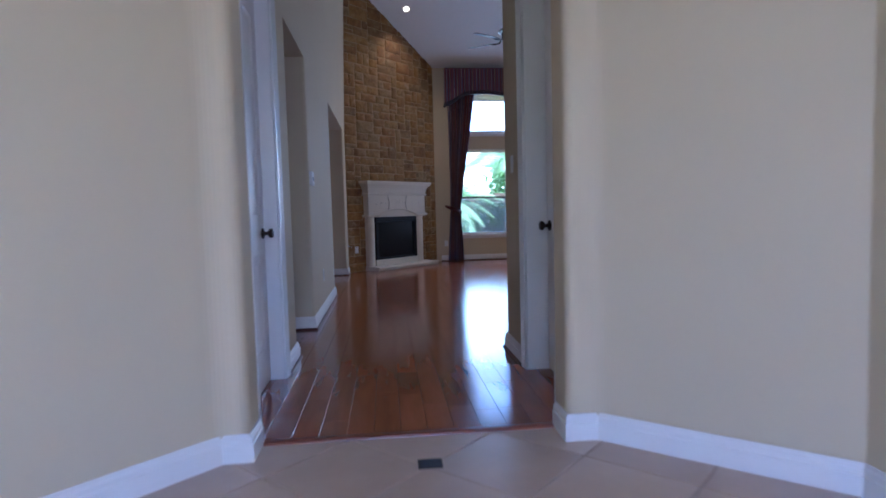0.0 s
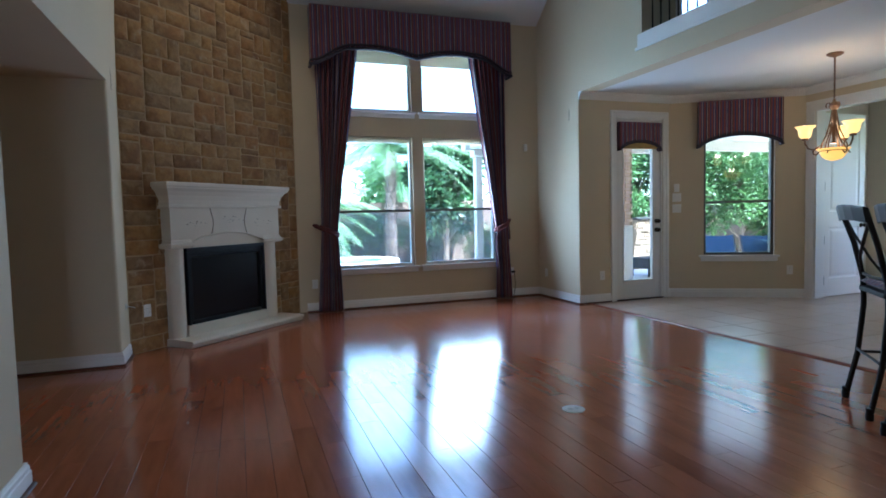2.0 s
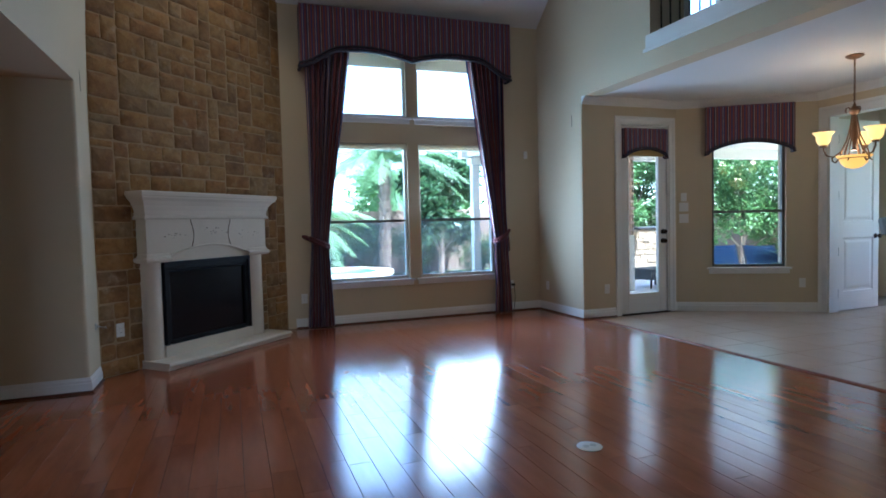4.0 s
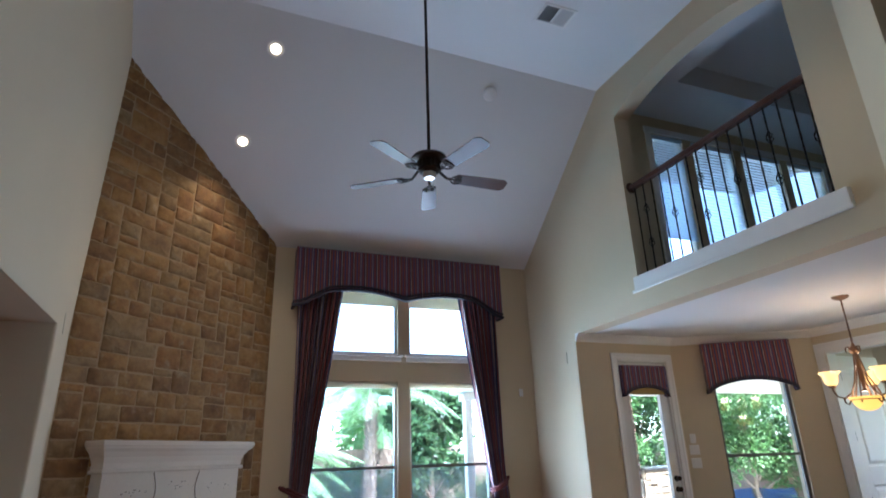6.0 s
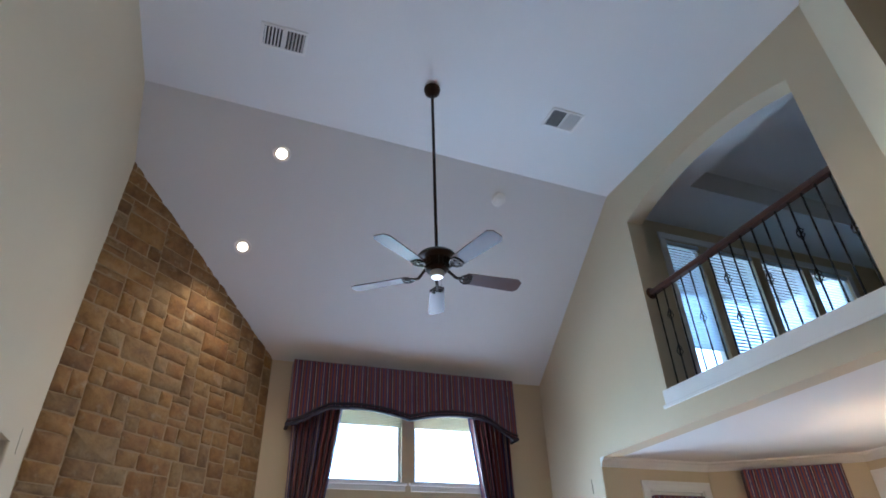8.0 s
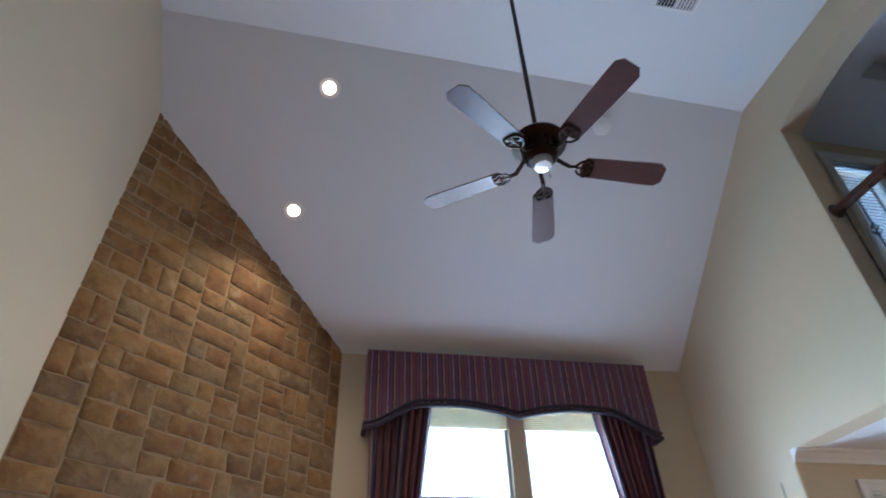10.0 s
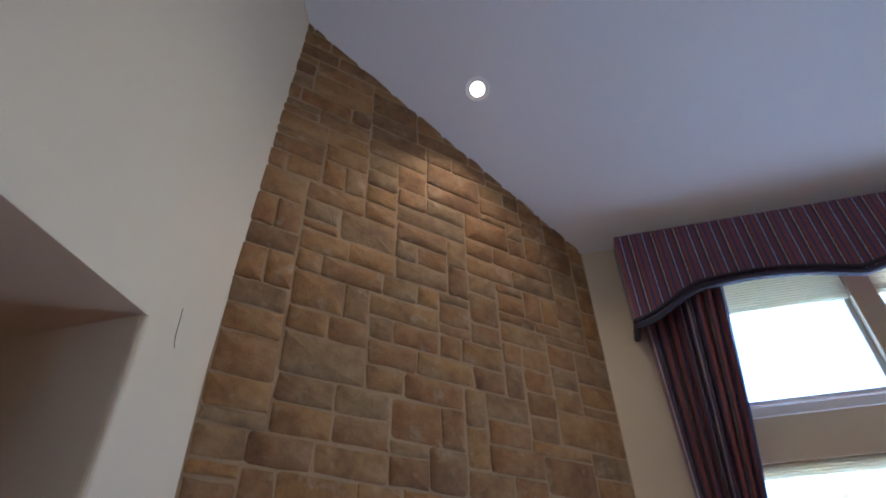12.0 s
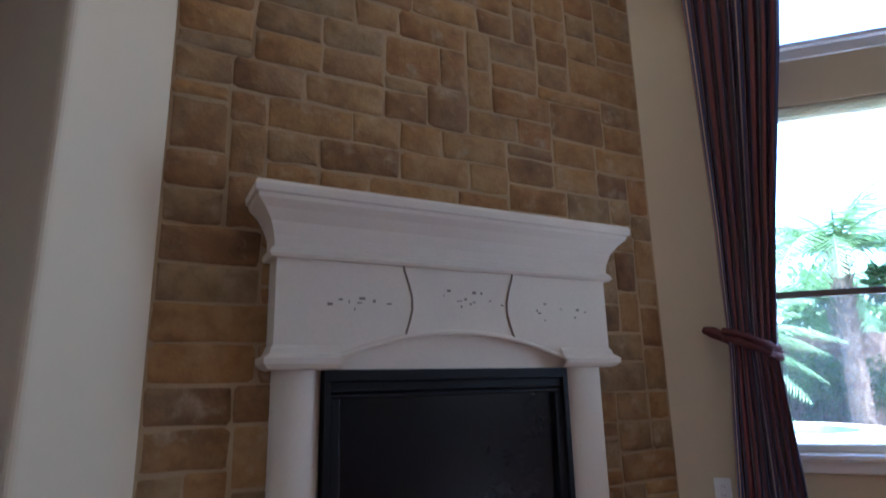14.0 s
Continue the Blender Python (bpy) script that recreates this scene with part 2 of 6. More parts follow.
M_FIREGLASS = mat("smoked_fire_glass", plain, colour=(0.006, 0.006, 0.008), rough=0.2, vary=0.1, relief=0)
for dark_gloss in (M_FIREBOX, M_FIREGLASS):
    dark_gloss.node_tree.nodes["Principled BSDF"].inputs["Specular IOR Level"].default_value = 0.22
M_GLASS = mat("window_glass", glass)
M_PLASTIC = mat("white_plastic", plain, colour=(0.78, 0.76, 0.72), rough=0.4, vary=0.02)
M_SLOT = mat("dark_slot", plain, colour=(0.03, 0.03, 0.03), rough=0.6)
M_STEEL = mat("brushed_steel", plain, colour=(0.55, 0.54, 0.5), rough=0.35, metal=0.9, vary=0.1)
M_LAMP = mat("lit_lamp", glow, colour=(1.0, 0.76, 0.44), strength=0.7)
M_SHADE = mat("amber_glass_shade", glow, colour=(1.0, 0.44, 0.07), strength=0.155, edge=(0.7, 0.42, 0.14))
M_SHADE_HOT = mat("lit_glass_rim", glow, colour=(1.0, 0.55, 0.13), strength=0.18, edge=(0.6, 0.40, 0.17))
def slat_mat(nt, bsdf, colour=(0.80, 0.80, 0.80), through=0.55):
    plain(nt, bsdf, colour, 0.5, vary=0.02, relief=0)
    out, tl, mx = nt.nodes["Material Output"], node(nt, "BsdfTranslucent", Color=(*shade(colour, 1.06), 1)), nt.nodes.new("ShaderNodeMixShader")
    mx.inputs[0].default_value = through
    nt.links.new(bsdf.outputs[0], mx.inputs[1])
    nt.links.new(tl.outputs[0], mx.inputs[2])
    nt.links.new(mx.outputs[0], out.inputs["Surface"])


M_SLAT = mat("white_blind_slat", slat_mat, colour=(0.66, 0.72, 0.78), through=0.22)
M_BLIND = mat("cream_blind", slat_mat, colour=(0.74, 0.69, 0.56))
M_FRAME = mat("window_vinyl", plain, colour=(0.70, 0.66, 0.58), rough=0.4, vary=0.03)
M_BARS = mat("dark_sash", plain, colour=(0.13, 0.11, 0.09), rough=0.45, vary=0.1)
M_CONC = mat("patio_concrete", plain, colour=(0.58, 0.54, 0.48), rough=0.85, vary=0.12, grain=20, relief=0.3)
M_GRASS = mat("lawn", plain, colour=(0.07, 0.11, 0.035), rough=0.9, vary=0.35, grain=25, relief=0.8, depth=0.03)
M_FENCE = mat("weathered_cedar", plain, colour=(0.24, 0.17, 0.125), rough=0.85, vary=0.22, grain=14, relief=0.4)
M_POOL = mat("pool_water", plain, colour=(0.06, 0.36, 0.50), rough=0.06, vary=0.12, grain=6, relief=0.35, depth=0.03)
M_COPING = mat("pool_coping", plain, colour=(0.52, 0.47, 0.40), rough=0.8, vary=0.12)
M_PALM = mat("palm_leaf", foliage, dark=(0.08, 0.15, 0.06), light=(0.20, 0.32, 0.14))
M_LEAF = mat("shrub_leaf", foliage, dark=(0.055, 0.12, 0.03), light=(0.15, 0.27, 0.08))
M_MAGNOLIA = mat("magnolia_leaf", foliage, dark=(0.03, 0.07, 0.03), light=(0.10, 0.18, 0.07), rough=0.3)
M_BARK = mat("palm_bark", plain, colour=(0.20, 0.155, 0.12), rough=0.95, vary=0.35, grain=18, relief=0.8, depth=0.03)
M_BRICK = mat("pale_brick", tiles, a=(0.42, 0.27, 0.21), b=(0.55, 0.42, 0.35), rough=0.85)
M_LEDGE = mat("ledge_stone", tiles, a=(0.22, 0.155, 0.09), b=(0.40, 0.31, 0.21), rough=0.85)
M_SLING = mat("blue_sling", plain, colour=(0.014, 0.038, 0.085), rough=0.9, vary=0.1, grain=150)
M_WICKER = mat("dark_wicker", plain, colour=(0.03, 0.026, 0.024), rough=0.6, vary=0.3, grain=100, relief=0.6)
M_STUCCO = mat("cream_stucco", plain, colour=(0.66, 0.62, 0.54), rough=0.9, vary=0.05, grain=60, relief=0.3)
M_ROOF = mat("roof_shingle", plain, colour=(0.16, 0.13, 0.11), rough=0.9, vary=0.25, grain=12)
M_COUNTER = mat("dark_granite", plain, colour=(0.05, 0.05, 0.05), rough=0.2, vary=0.5, grain=80)
M_POT = mat("clay_pot", plain, colour=(0.30, 0.15, 0.09), rough=0.8, vary=0.15)
M_LOFT = mat("loft_carpet", plain, colour=(0.42, 0.36, 0.29), rough=1.0, vary=0.1, grain=120, relief=0.5)
M_KITCHEN = mat("kitchen_back_paint", plain, colour=(0.60, 0.52, 0.41), rough=0.75, vary=0.03)
# ---- builders ----
def mesh_of(name, bm, material, smooth=False):
    bmesh.ops.recalc_face_normals(bm, faces=bm.faces)
    me = bpy.data.meshes.new(name)
    bm.to_mesh(me)
    bm.free()
    for m in material if isinstance(material, (list, tuple)) else [material]:
        me.materials.append(m)
    if smooth:
        me.polygons.foreach_set("use_smooth", [True] * len(me.polygons))
        me.set_sharp_from_angle(angle=radians(35))
    return me


def part(name, bm, material, parent, label="", smooth=False):
    ob = new(name, mesh_of(name, bm, material, smooth))
    ob.parent = parent
    if label:
        tagged(ob, label)
    return ob


def thing(name, label, category, m=None, group="", kind=""):
    ob = new(name)
    ob.empty_display_size = 0.1
    if m is not None:
        ob.matrix_basis = m
    return tagged(ob, label, category, group, kind)


def single(name, bm, material, label, category, m=None, group="", kind="", smooth=False):
    ob = new(name, mesh_of(name, bm, material, smooth))
    if m is not None:
        ob.matrix_basis = m
    return tagged(ob, label, category, group, kind)


def box(bm, x0, x1, y0, y1, z0, z1, bevel=0.0):
    r = bmesh.ops.create_cube(bm, size=1, matrix=Matrix.LocRotScale(((x0 + x1) / 2, (y0 + y1) / 2, (z0 + z1) / 2), None, (abs(x1 - x0), abs(y1 - y0), abs(z1 - z0))))
    if bevel:
        edges = list({e for v in r["verts"] for e in v.link_edges})
        bmesh.ops.bevel(bm, geom=edges, offset=bevel, segments=2, affect="EDGES", profile=0.5)
    return r["verts"]


def prism(bm, plan, z0, z1, bevel=(), radius=0.03):
    """An upright prism over a plan; the corners listed in bevel are rounded."""
    pts = []
    n = len(plan)
    for i, (x, y) in enumerate(plan):
        if i in bevel:
            p, a, b = Vector((x, y)), Vector(plan[i - 1]), Vector(plan[(i + 1) % n])
            da, db = (a - p).normalized() * radius, (b - p).normalized() * radius
            for k in range(6):
                t = k / 5
                pts.append((p + da) * (1 - t) ** 2 + p * 2 * t * (1 - t) + (p + db) * t * t)
        else:
            pts.append(Vector((x, y)))
    lo = [bm.verts.new((p.x, p.y, z0)) for p in pts]
    hi = [bm.verts.new((p.x, p.y, z1)) for p in pts]
    bm.faces.new(lo)
    bm.faces.new(hi)
    for i in range(len(pts)):
        j = (i + 1) % len(pts)
        bm.faces.new((lo[i], lo[j], hi[j], hi[i]))


def wall_run(bm, a, b, thick, columns):
    """Wall from a to b, its thickness to the right of that way. Columns: (u0, u1, [(zb0, zb1, zt0, zt1), ...]) in metres along it."""
    a, b = Vector(a), Vector(b)
    u = (b - a).normalized()
    n = Vector((u.y, -u.x)) * thick
    for u0, u1, pieces in columns:
        for zb0, zb1, zt0, zt1 in pieces:
            f = [(a + u * u0, zb0), (a + u * u1, zb1), (a + u * u1, zt1), (a + u * u0, zt0)]
            front = [bm.verts.new((p.x, p.y, z)) for p, z in f]
            back = [bm.verts.new((p.x + n.x, p.y + n.y, z)) for p, z in f]
            bm.faces.new(front)
            bm.faces.new(back)
            for i in range(4):
                j = (i + 1) % 4
                bm.faces.new((front[i], front[j], back[j], back[i]))


def holed(length, height, holes, base=0.0):
    """Columns of a wall with rectangular holes (u0, u1, z0, z1)."""
    cuts = sorted({0.0, length, *(h[0] for h in holes), *(h[1] for h in holes)})
    cols = []
    for u0, u1 in zip(cuts, cuts[1:]):
        z, pieces = base, []
        for h in sorted(holes, key=lambda h: h[2]):
            if h[0] <= u0 and h[1] >= u1:
                if h[2] > z:
                    pieces.append((z, z, h[2], h[2]))
                z = h[3]
        pieces.append((z, z, height, height))
        cols.append((u0, u1, pieces))
    return cols


def sweep(bm, path, profile, closed=False):
    """Sweep a profile of (out, up) along a plan path of (x, y, z) points with mitred corners; out is to the left of the way."""
    rows, n = [], len(path)
    for i in range(n):
        p = Vector(path[i])
        d0 = (p - Vector(path[i - 1])) if (i > 0 or closed) else (Vector(path[1]) - p)
        d1 = (Vector(path[(i + 1) % n]) - p) if (i < n - 1 or closed) else d0
        d0, d1 = d0.to_2d().normalized(), d1.to_2d().normalized()
        n0, n1 = Vector((-d0.y, d0.x)), Vector((-d1.y, d1.x))
        m = n0 + n1
        m = m / max(0.2, m.dot(n0)) if m.length > 1e-6 else n0
        rows.append([bm.verts.new((p.x + m.x * o, p.y + m.y * o, p.z + h)) for o, h in profile])
    k = len(profile)
    for i in range(n if closed else n - 1):
        r, s = rows[i], rows[(i + 1) % n]
        for j in range(k):
            bm.faces.new((r[j], r[(j + 1) % k], s[(j + 1) % k], s[j]))
    if not closed:
        bm.faces.new(rows[0])
        bm.faces.new(rows[-1])


def lathe(bm, profile, at=(0, 0, 0), seg=24, m=None):
    """Turn a profile of (radius, height) about z."""
    rings = []
    for r, h in profile:
        ring = []
        for i in range(seg):
            a = 2 * math.pi * i / seg
            v = Vector((r * math.cos(a), r * math.sin(a), h))
            if m is not None:
                v = m @ v
            ring.append(bm.verts.new(v + Vector(at)))
        rings.append(ring)
    for r, s in zip(rings, rings[1:]):
        for i in range(seg):
            bm.faces.new((r[i], r[(i + 1) % seg], s[(i + 1) % seg], s[i]))
    bm.faces.new(rings[0])
    bm.faces.new(rings[-1])


def tube(bm, pts, radius, seg=8, taper=None, flat=1.0):
    """A round bar through points; flat squeezes its section."""
    pts = [Vector(p) for p in pts]
    rings, side = [], None
    for i, p in enumerate(pts):
        d = (pts[min(i + 1, len(pts) - 1)] - pts[max(i - 1, 0)]).normalized()
        if side is None:
            side = d.cross(Vector((0, 0, 1)))
            if side.length < 1e-3:
                side = Vector((1, 0, 0))
        side = (side - d * side.dot(d)).normalized()
        up = d.cross(side)
        r = radius * (taper[i] if taper else 1)
        rings.append([bm.verts.new(p + side * math.cos(2 * math.pi * k / seg) * r + up * math.sin(2 * math.pi * k / seg) * r * flat) for k in range(seg)])
    for r, s in zip(rings, rings[1:]):
        for k in range(seg):
            bm.faces.new((r[k], r[(k + 1) % seg], s[(k + 1) % seg], s[k]))
    bm.faces.new(rings[0])
    bm.faces.new(rings[-1])


def arc(c, r, a0, a1, n, axis="xz"):
    out = []
    for i in range(n + 1):
        a = radians(a0 + (a1 - a0) * i / n)
        p, q = r * math.cos(a), r * math.sin(a)
        out.append({"xz": (c[0] + p, c[1], c[2] + q), "xy": (c[0] + p, c[1] + q, c[2]), "yz": (c[0], c[1] + p, c[2] + q)}[axis])
    return out


BM = bmesh.new

# ---- plan ----
WL, WR, WB = -0.55, 4.588, 11.21          # great room: side walls and window wall
FLAT, EAVE, RIDGE, RIDGE_R = 5.55, 3.88, 8.97, 9.14     # slightly skew ridge; flat ceiling, its foot at the window wall, the line where the slope begins
LOW = 2.74                               # nook, hall and kitchen ceiling
HALL_L, HALL_R = -0.55, 0.985
NOOK_Y, NOOK_A, NOOK_X, NOOK_C = 10.137, 6.03, 7.45, 9.25   # nook: door wall, where it turns, side wall, where that begins
PITCH = (FLAT - EAVE) / (WB - RIDGE)     # fall of the sloping ceiling
OPEN_Z = 2.385

# ---- structure ----
# left wall: hall closet wall, two wide openings, then the stub beside the stone
bm = BM()
prism(bm, [(HALL_L, 3.21), (HALL_L, 3.66), (-1.4, 3.66), (-1.4, 3.21)], 0, OPEN_Z, bevel=(1,))
prism(bm, [(HALL_L, 2.10), (HALL_L, 2.36), (-1.4, 2.36), (-1.4, 2.10)], 0, OPEN_Z)
prism(bm, [(HALL_L, 4.67), (HALL_L, 6.77), (-1.6, 6.77), (-1.6, 4.78), (-0.91, 4.78), (-0.91, 4.67)], 0, OPEN_Z, bevel=(0, 1))
prism(bm, [(WL, 9.13), (WL, 9.70), (-3.2, 9.70), (-3.2, 9.13)], 0, OPEN_Z, bevel=(0,))
lean = [[bm.verts.new(p) for p in ((WL, y, OPEN_Z), (-0.9, y, OPEN_Z), (-0.9, y, 5.9), (WL + 0.095, y, 5.9))] for y in (2.10, 11.5)]
bm.faces.new(lean[0]), bm.faces.new(lean[1])
for i in range(4):
    bm.faces.new((lean[0][i], lean[0][(i + 1) % 4], lean[1][(i + 1) % 4], lean[1][i]))
tagged(new("wall_west", mesh_of("wall_west", bm, M_WALL)), "warm beige painted wall with two wide openings", "wall", kind="structure")

bm = BM()
box(bm, -3.3, -3.2, 3.4, 9.8, 0, 2.6)
box(bm, -3.2, -1.40, 3.56, 3.66, 0, 2.6)
box(bm, -3.2, -1.6, 5.5, 5.6, 0, 2.6)
tagged(new("wall_side_passages", mesh_of("wall_side_passages", bm, M_WALL)), "beige walls closing the side passages", "wall", kind="structure")
bm = BM()
box(bm, -3.3, -0.9, 3.4, 9.8, OPEN_Z, OPEN_Z + 0.1)
tagged(new("ceiling_side_passages", mesh_of("ceiling_side_passages", bm, M_WALL)), "painted low ceiling of the side passages", "ceiling", kind="structure")

# window wall with four openings
WIN = [(1.60, 2.68), (2.825, 3.905)]
WIN_Z = ((0.535, 2.265), (2.60, 3.50))
bm = BM()
hole_list = [(x0 + 0.9, x1 + 0.9, z0, z1) for x0, x1 in WIN for z0, z1 in WIN_Z]
wall_run(bm, (-0.9, WB), (5.0, WB), -0.2, holed(5.9, 5.9, hole_list))
tagged(new("wall_north", mesh_of("wall_north", bm, M_WALL)), "beige painted wall around the tall windows", "wall", kind="structure")

# right wall: full height beside the nook, arched loft opening above
ARCH_0, ARCH_1, SPRING, RISE, SILL_Z = 6.73, 8.90, 5.03, 0.20, 3.02
bm = BM()
prism(bm, [(WR, NOOK_Y), (WR, WB + 0.2), (WR + 0.22, WB + 0.2), (WR + 0.22, NOOK_Y)], 0, LOW - 0.004, bevel=(0,), radius=0.02)
prism(bm, [(WR, NOOK_Y), (WR, WB + 0.2), (WR + 0.22, WB + 0.2), (WR + 0.22, NOOK_Y)], LOW - 0.004, 5.9)
cols = [(0.0, NOOK_Y - ARCH_1, [(LOW - 0.004, LOW - 0.004, 5.9, 5.9)])]
N = 14
for i in range(N):
    u0, u1 = (NOOK_Y - ARCH_1) + (ARCH_1 - ARCH_0) * i / N, (NOOK_Y - ARCH_1) + (ARCH_1 - ARCH_0) * (i + 1) / N
    t0, t1 = 2 * i / N - 1, 2 * (i + 1) / N - 1
    cols.append((u0, u1, [(LOW - 0.004, LOW - 0.004, SILL_Z, SILL_Z), (SPRING + RISE * (1 - t0 * t0), SPRING + RISE * (1 - t1 * t1), 5.9, 5.9)]))
cols.append((NOOK_Y - ARCH_0, NOOK_Y - 6.38, [(LOW - 0.004, LOW - 0.004, 5.9, 5.9)]))
wall_run(bm, (WR, NOOK_Y), (WR, 6.38), -0.2, cols)
tagged(new("wall_east", mesh_of("wall_east", bm, M_WALL)), "beige painted upper wall with an arched loft opening", "wall", kind="structure")

# diagonal balcony wall with a second arched opening
DIAG_L = 4.06
bm = BM()
cols = [(0.0, 0.62, [(LOW - 0.004, LOW - 0.004, 5.9, 5.9)])]
for i in range(N):
    u0, u1 = 0.62 + 2.6 * i / N, 0.62 + 2.6 * (i + 1) / N
    t0, t1 = 2 * i / N - 1, 2 * (i + 1) / N - 1
    cols.append((u0, u1, [(LOW - 0.004, LOW - 0.004, SILL_Z, SILL_Z), (4.92 + 0.3 * (1 - t0 * t0), 4.92 + 0.3 * (1 - t1 * t1), 5.9, 5.9)]))
cols.append((3.22, DIAG_L, [(LOW - 0.004, LOW - 0.004, 5.9, 5.9)]))
wall_run(bm, (WR, 6.38), (WR - DIAG_L * 0.7071, 6.38 - DIAG_L * 0.7071), -0.2, cols)
tagged(new("wall_diagonal", mesh_of("wall_diagonal", bm, M_WALL)), "beige diagonal balcony wall with an arched opening", "wall", kind="structure")

# hall right side and the room's near wall
bm = BM()
prism(bm, [(HALL_R, 3.13), (HALL_R, 3.66), (1.6, 3.66), (1.6, 3.13)], 0, LOW, bevel=(1,))
prism(bm, [(HALL_R, 2.10), (HALL_R, 2.36), (1.6, 2.36), (1.6, 2.10)], 0, LOW)
box(bm, HALL_R, 1.6, 2.36, 3.13, 2.35, LOW)
box(bm, WL - 0.35, 2.2, 3.35, 3.66, LOW, 5.9)
box(bm, 1.5, 1.6, 2.36, 3.13, 0, 2.35)
box(bm, 1.6, 9.0, 3.35, 3.66, 0, LOW)
tagged(new("wall_south", mesh_of("wall_south", bm, M_WALL)), "beige painted hall and kitchen wall", "wall", kind="structure")

# foyer: a many-sided hall with rounded jambs
bm = BM()
prism(bm, [(-0.485, 1.915), (-0.485, 2.10), (-1.9, 2.10), (-1.9, 0.60), (-1.34, 1.16), (-0.60, 1.915)], 0, 3.2, bevel=(0, 5), radius=0.05)
prism(bm, [(0.885, 1.915), (1.02, 1.915), (1.72, 1.30), (2.3, 0.75), (2.3, 2.10), (0.885, 2.10)], 0, 3.2, bevel=(0, 1), radius=0.05)
box(bm, -1.46, -1.34, -2.5, 1.16, 0, 3.2)
box(bm, 1.74, 1.9, -2.5, 1.28, 0, 3.2)
wall_run(bm, (-1.5, -2.5), (1.9, -2.5), 0.15, holed(3.4, 3.2, [(0.85, 2.55, 0.0, 2.45)]))
tagged(new("wall_foyer", mesh_of("wall_foyer", bm, M_WALL)), "beige foyer walls with rounded corners", "wall", kind="structure")
bm = BM()
box(bm, -0.485, 0.885, 1.92, 2.10, 2.45, 3.2)
box(bm, HALL_L, HALL_R, 2.10, 2.12, 2.45, LOW)
tagged(new("wall_foyer_header", mesh_of("wall_foyer_header", bm, M_WALL)), "beige header over the hall opening", "wall", kind="structure")

# nook walls: garden door, angled window wall, side door
DOOR_X0, DOOR_X1, DOOR_Z = 5.15, 5.908, 2.44
bm = BM()
wall_run(bm, (WR + 0.22, NOOK_Y), (NOOK_A, NOOK_Y), -0.2, holed(NOOK_A - WR - 0.22, LOW + 0.25, [(DOOR_X0 - WR - 0.22, DOOR_X1 - WR - 0.22, 0.0, DOOR_Z)]))
S2 = math.sqrt(0.5)
NW0, NW1 = 0.435, 1.31
NOOK_L = math.hypot(NOOK_X - NOOK_A, NOOK_C - NOOK_Y)
NC, NS = (NOOK_X - NOOK_A) / NOOK_L, (NOOK_Y - NOOK_C) / NOOK_L   # way of the angled nook wall
wall_run(bm, (NOOK_A, NOOK_Y), (NOOK_X, NOOK_C), -0.2, holed(NOOK_L, LOW + 0.25, [(NW0, NW1, 0.575, 2.36)]))
SIDE_0 = NOOK_C - 0.13
wall_run(bm, (NOOK_X, NOOK_C), (NOOK_X, 3.55), -0.16, holed(NOOK_C - 3.55, LOW + 0.25, [(0.13, 1.35, 0.0, DOOR_Z)]))
tagged(new("wall_nook", mesh_of("wall_nook", bm, M_WALL)), "tan painted breakfast nook walls", "wall", kind="structure")
bm = BM()
box(bm, NOOK_X + 0.16, 9.6, NOOK_C + 0.6, NOOK_C + 0.7, 0, LOW)
# unseen window hole, added to give the lamp outside a way in
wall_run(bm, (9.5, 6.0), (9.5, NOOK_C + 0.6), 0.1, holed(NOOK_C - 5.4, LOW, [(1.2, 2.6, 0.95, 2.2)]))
box(bm, NOOK_X + 0.16, 9.6, 6.0, 6.1, 0, LOW)
tagged(new("wall_side_room", mesh_of("wall_side_room", bm, M_KITCHEN)), "pale walls of the room beyond the door", "wall", kind="structure")

# ceilings
bm = BM()
x0, x1 = WL - 0.2, WR + 0.1
sec = [(3.36, FLAT), (RIDGE, FLAT), (WB + 0.15, EAVE - 0.15 * PITCH), (WB + 0.15, 5.9), (3.36, 5.9)]
a = [bm.verts.new((x0, y, z)) for y, z in sec]
b = [bm.verts.new((x1, RIDGE_R if y == RIDGE else y, z)) for y, z in sec]
bm.faces.new(a), bm.faces.new(b)
for i in range(5):
    bm.faces.new((a[i], a[(i + 1) % 5], b[(i + 1) % 5], b[i]))
tagged(new("ceiling_great_room", mesh_of("ceiling_great_room", bm, M_CEIL)), "white vaulted ceiling, flat then sloping to the window wall", "ceiling", kind="structure")
bm = BM()
prism(bm, [(WR + 0.1, NOOK_Y + 0.1), (WR + 0.1, 6.34), (WR - DIAG_L * S2 + 0.1, 6.34 - DIAG_L * S2), (1.7, 3.4), (9.6, 3.4), (9.6, NOOK_Y + 0.1)], LOW, 3.0)
tagged(new("ceiling_nook", mesh_of("ceiling_nook", bm, M_CEIL)), "white flat nook and kitchen ceiling", "ceiling", kind="structure")
bm = BM()
box(bm, HALL_L - 0.9, 1.6, 2.10, 3.36, LOW, LOW + 0.1)
box(bm, -2.0, 2.4, -2.7, 2.0, 3.2, 3.3)
tagged(new("ceiling_hall", mesh_of("ceiling_hall", bm, M_CEIL)), "white hall and foyer ceiling", "ceiling", kind="structure")
bm = BM()
LOFT_Y, LOFT_C = 9.28, 5.45
for r in ((WR + 0.2, 5.3, 3.5, LOFT_Y), (8.0, 9.6, 3.5, LOFT_Y), (5.3, 8.0, 3.5, 4.4), (5.3, 8.0, 8.55, LOFT_Y)):
    box(bm, *r, LOFT_C, LOFT_C + 0.3)
box(bm, WR, 9.6, 3.4, LOFT_Y, LOFT_C + 0.3, LOFT_C + 0.4)
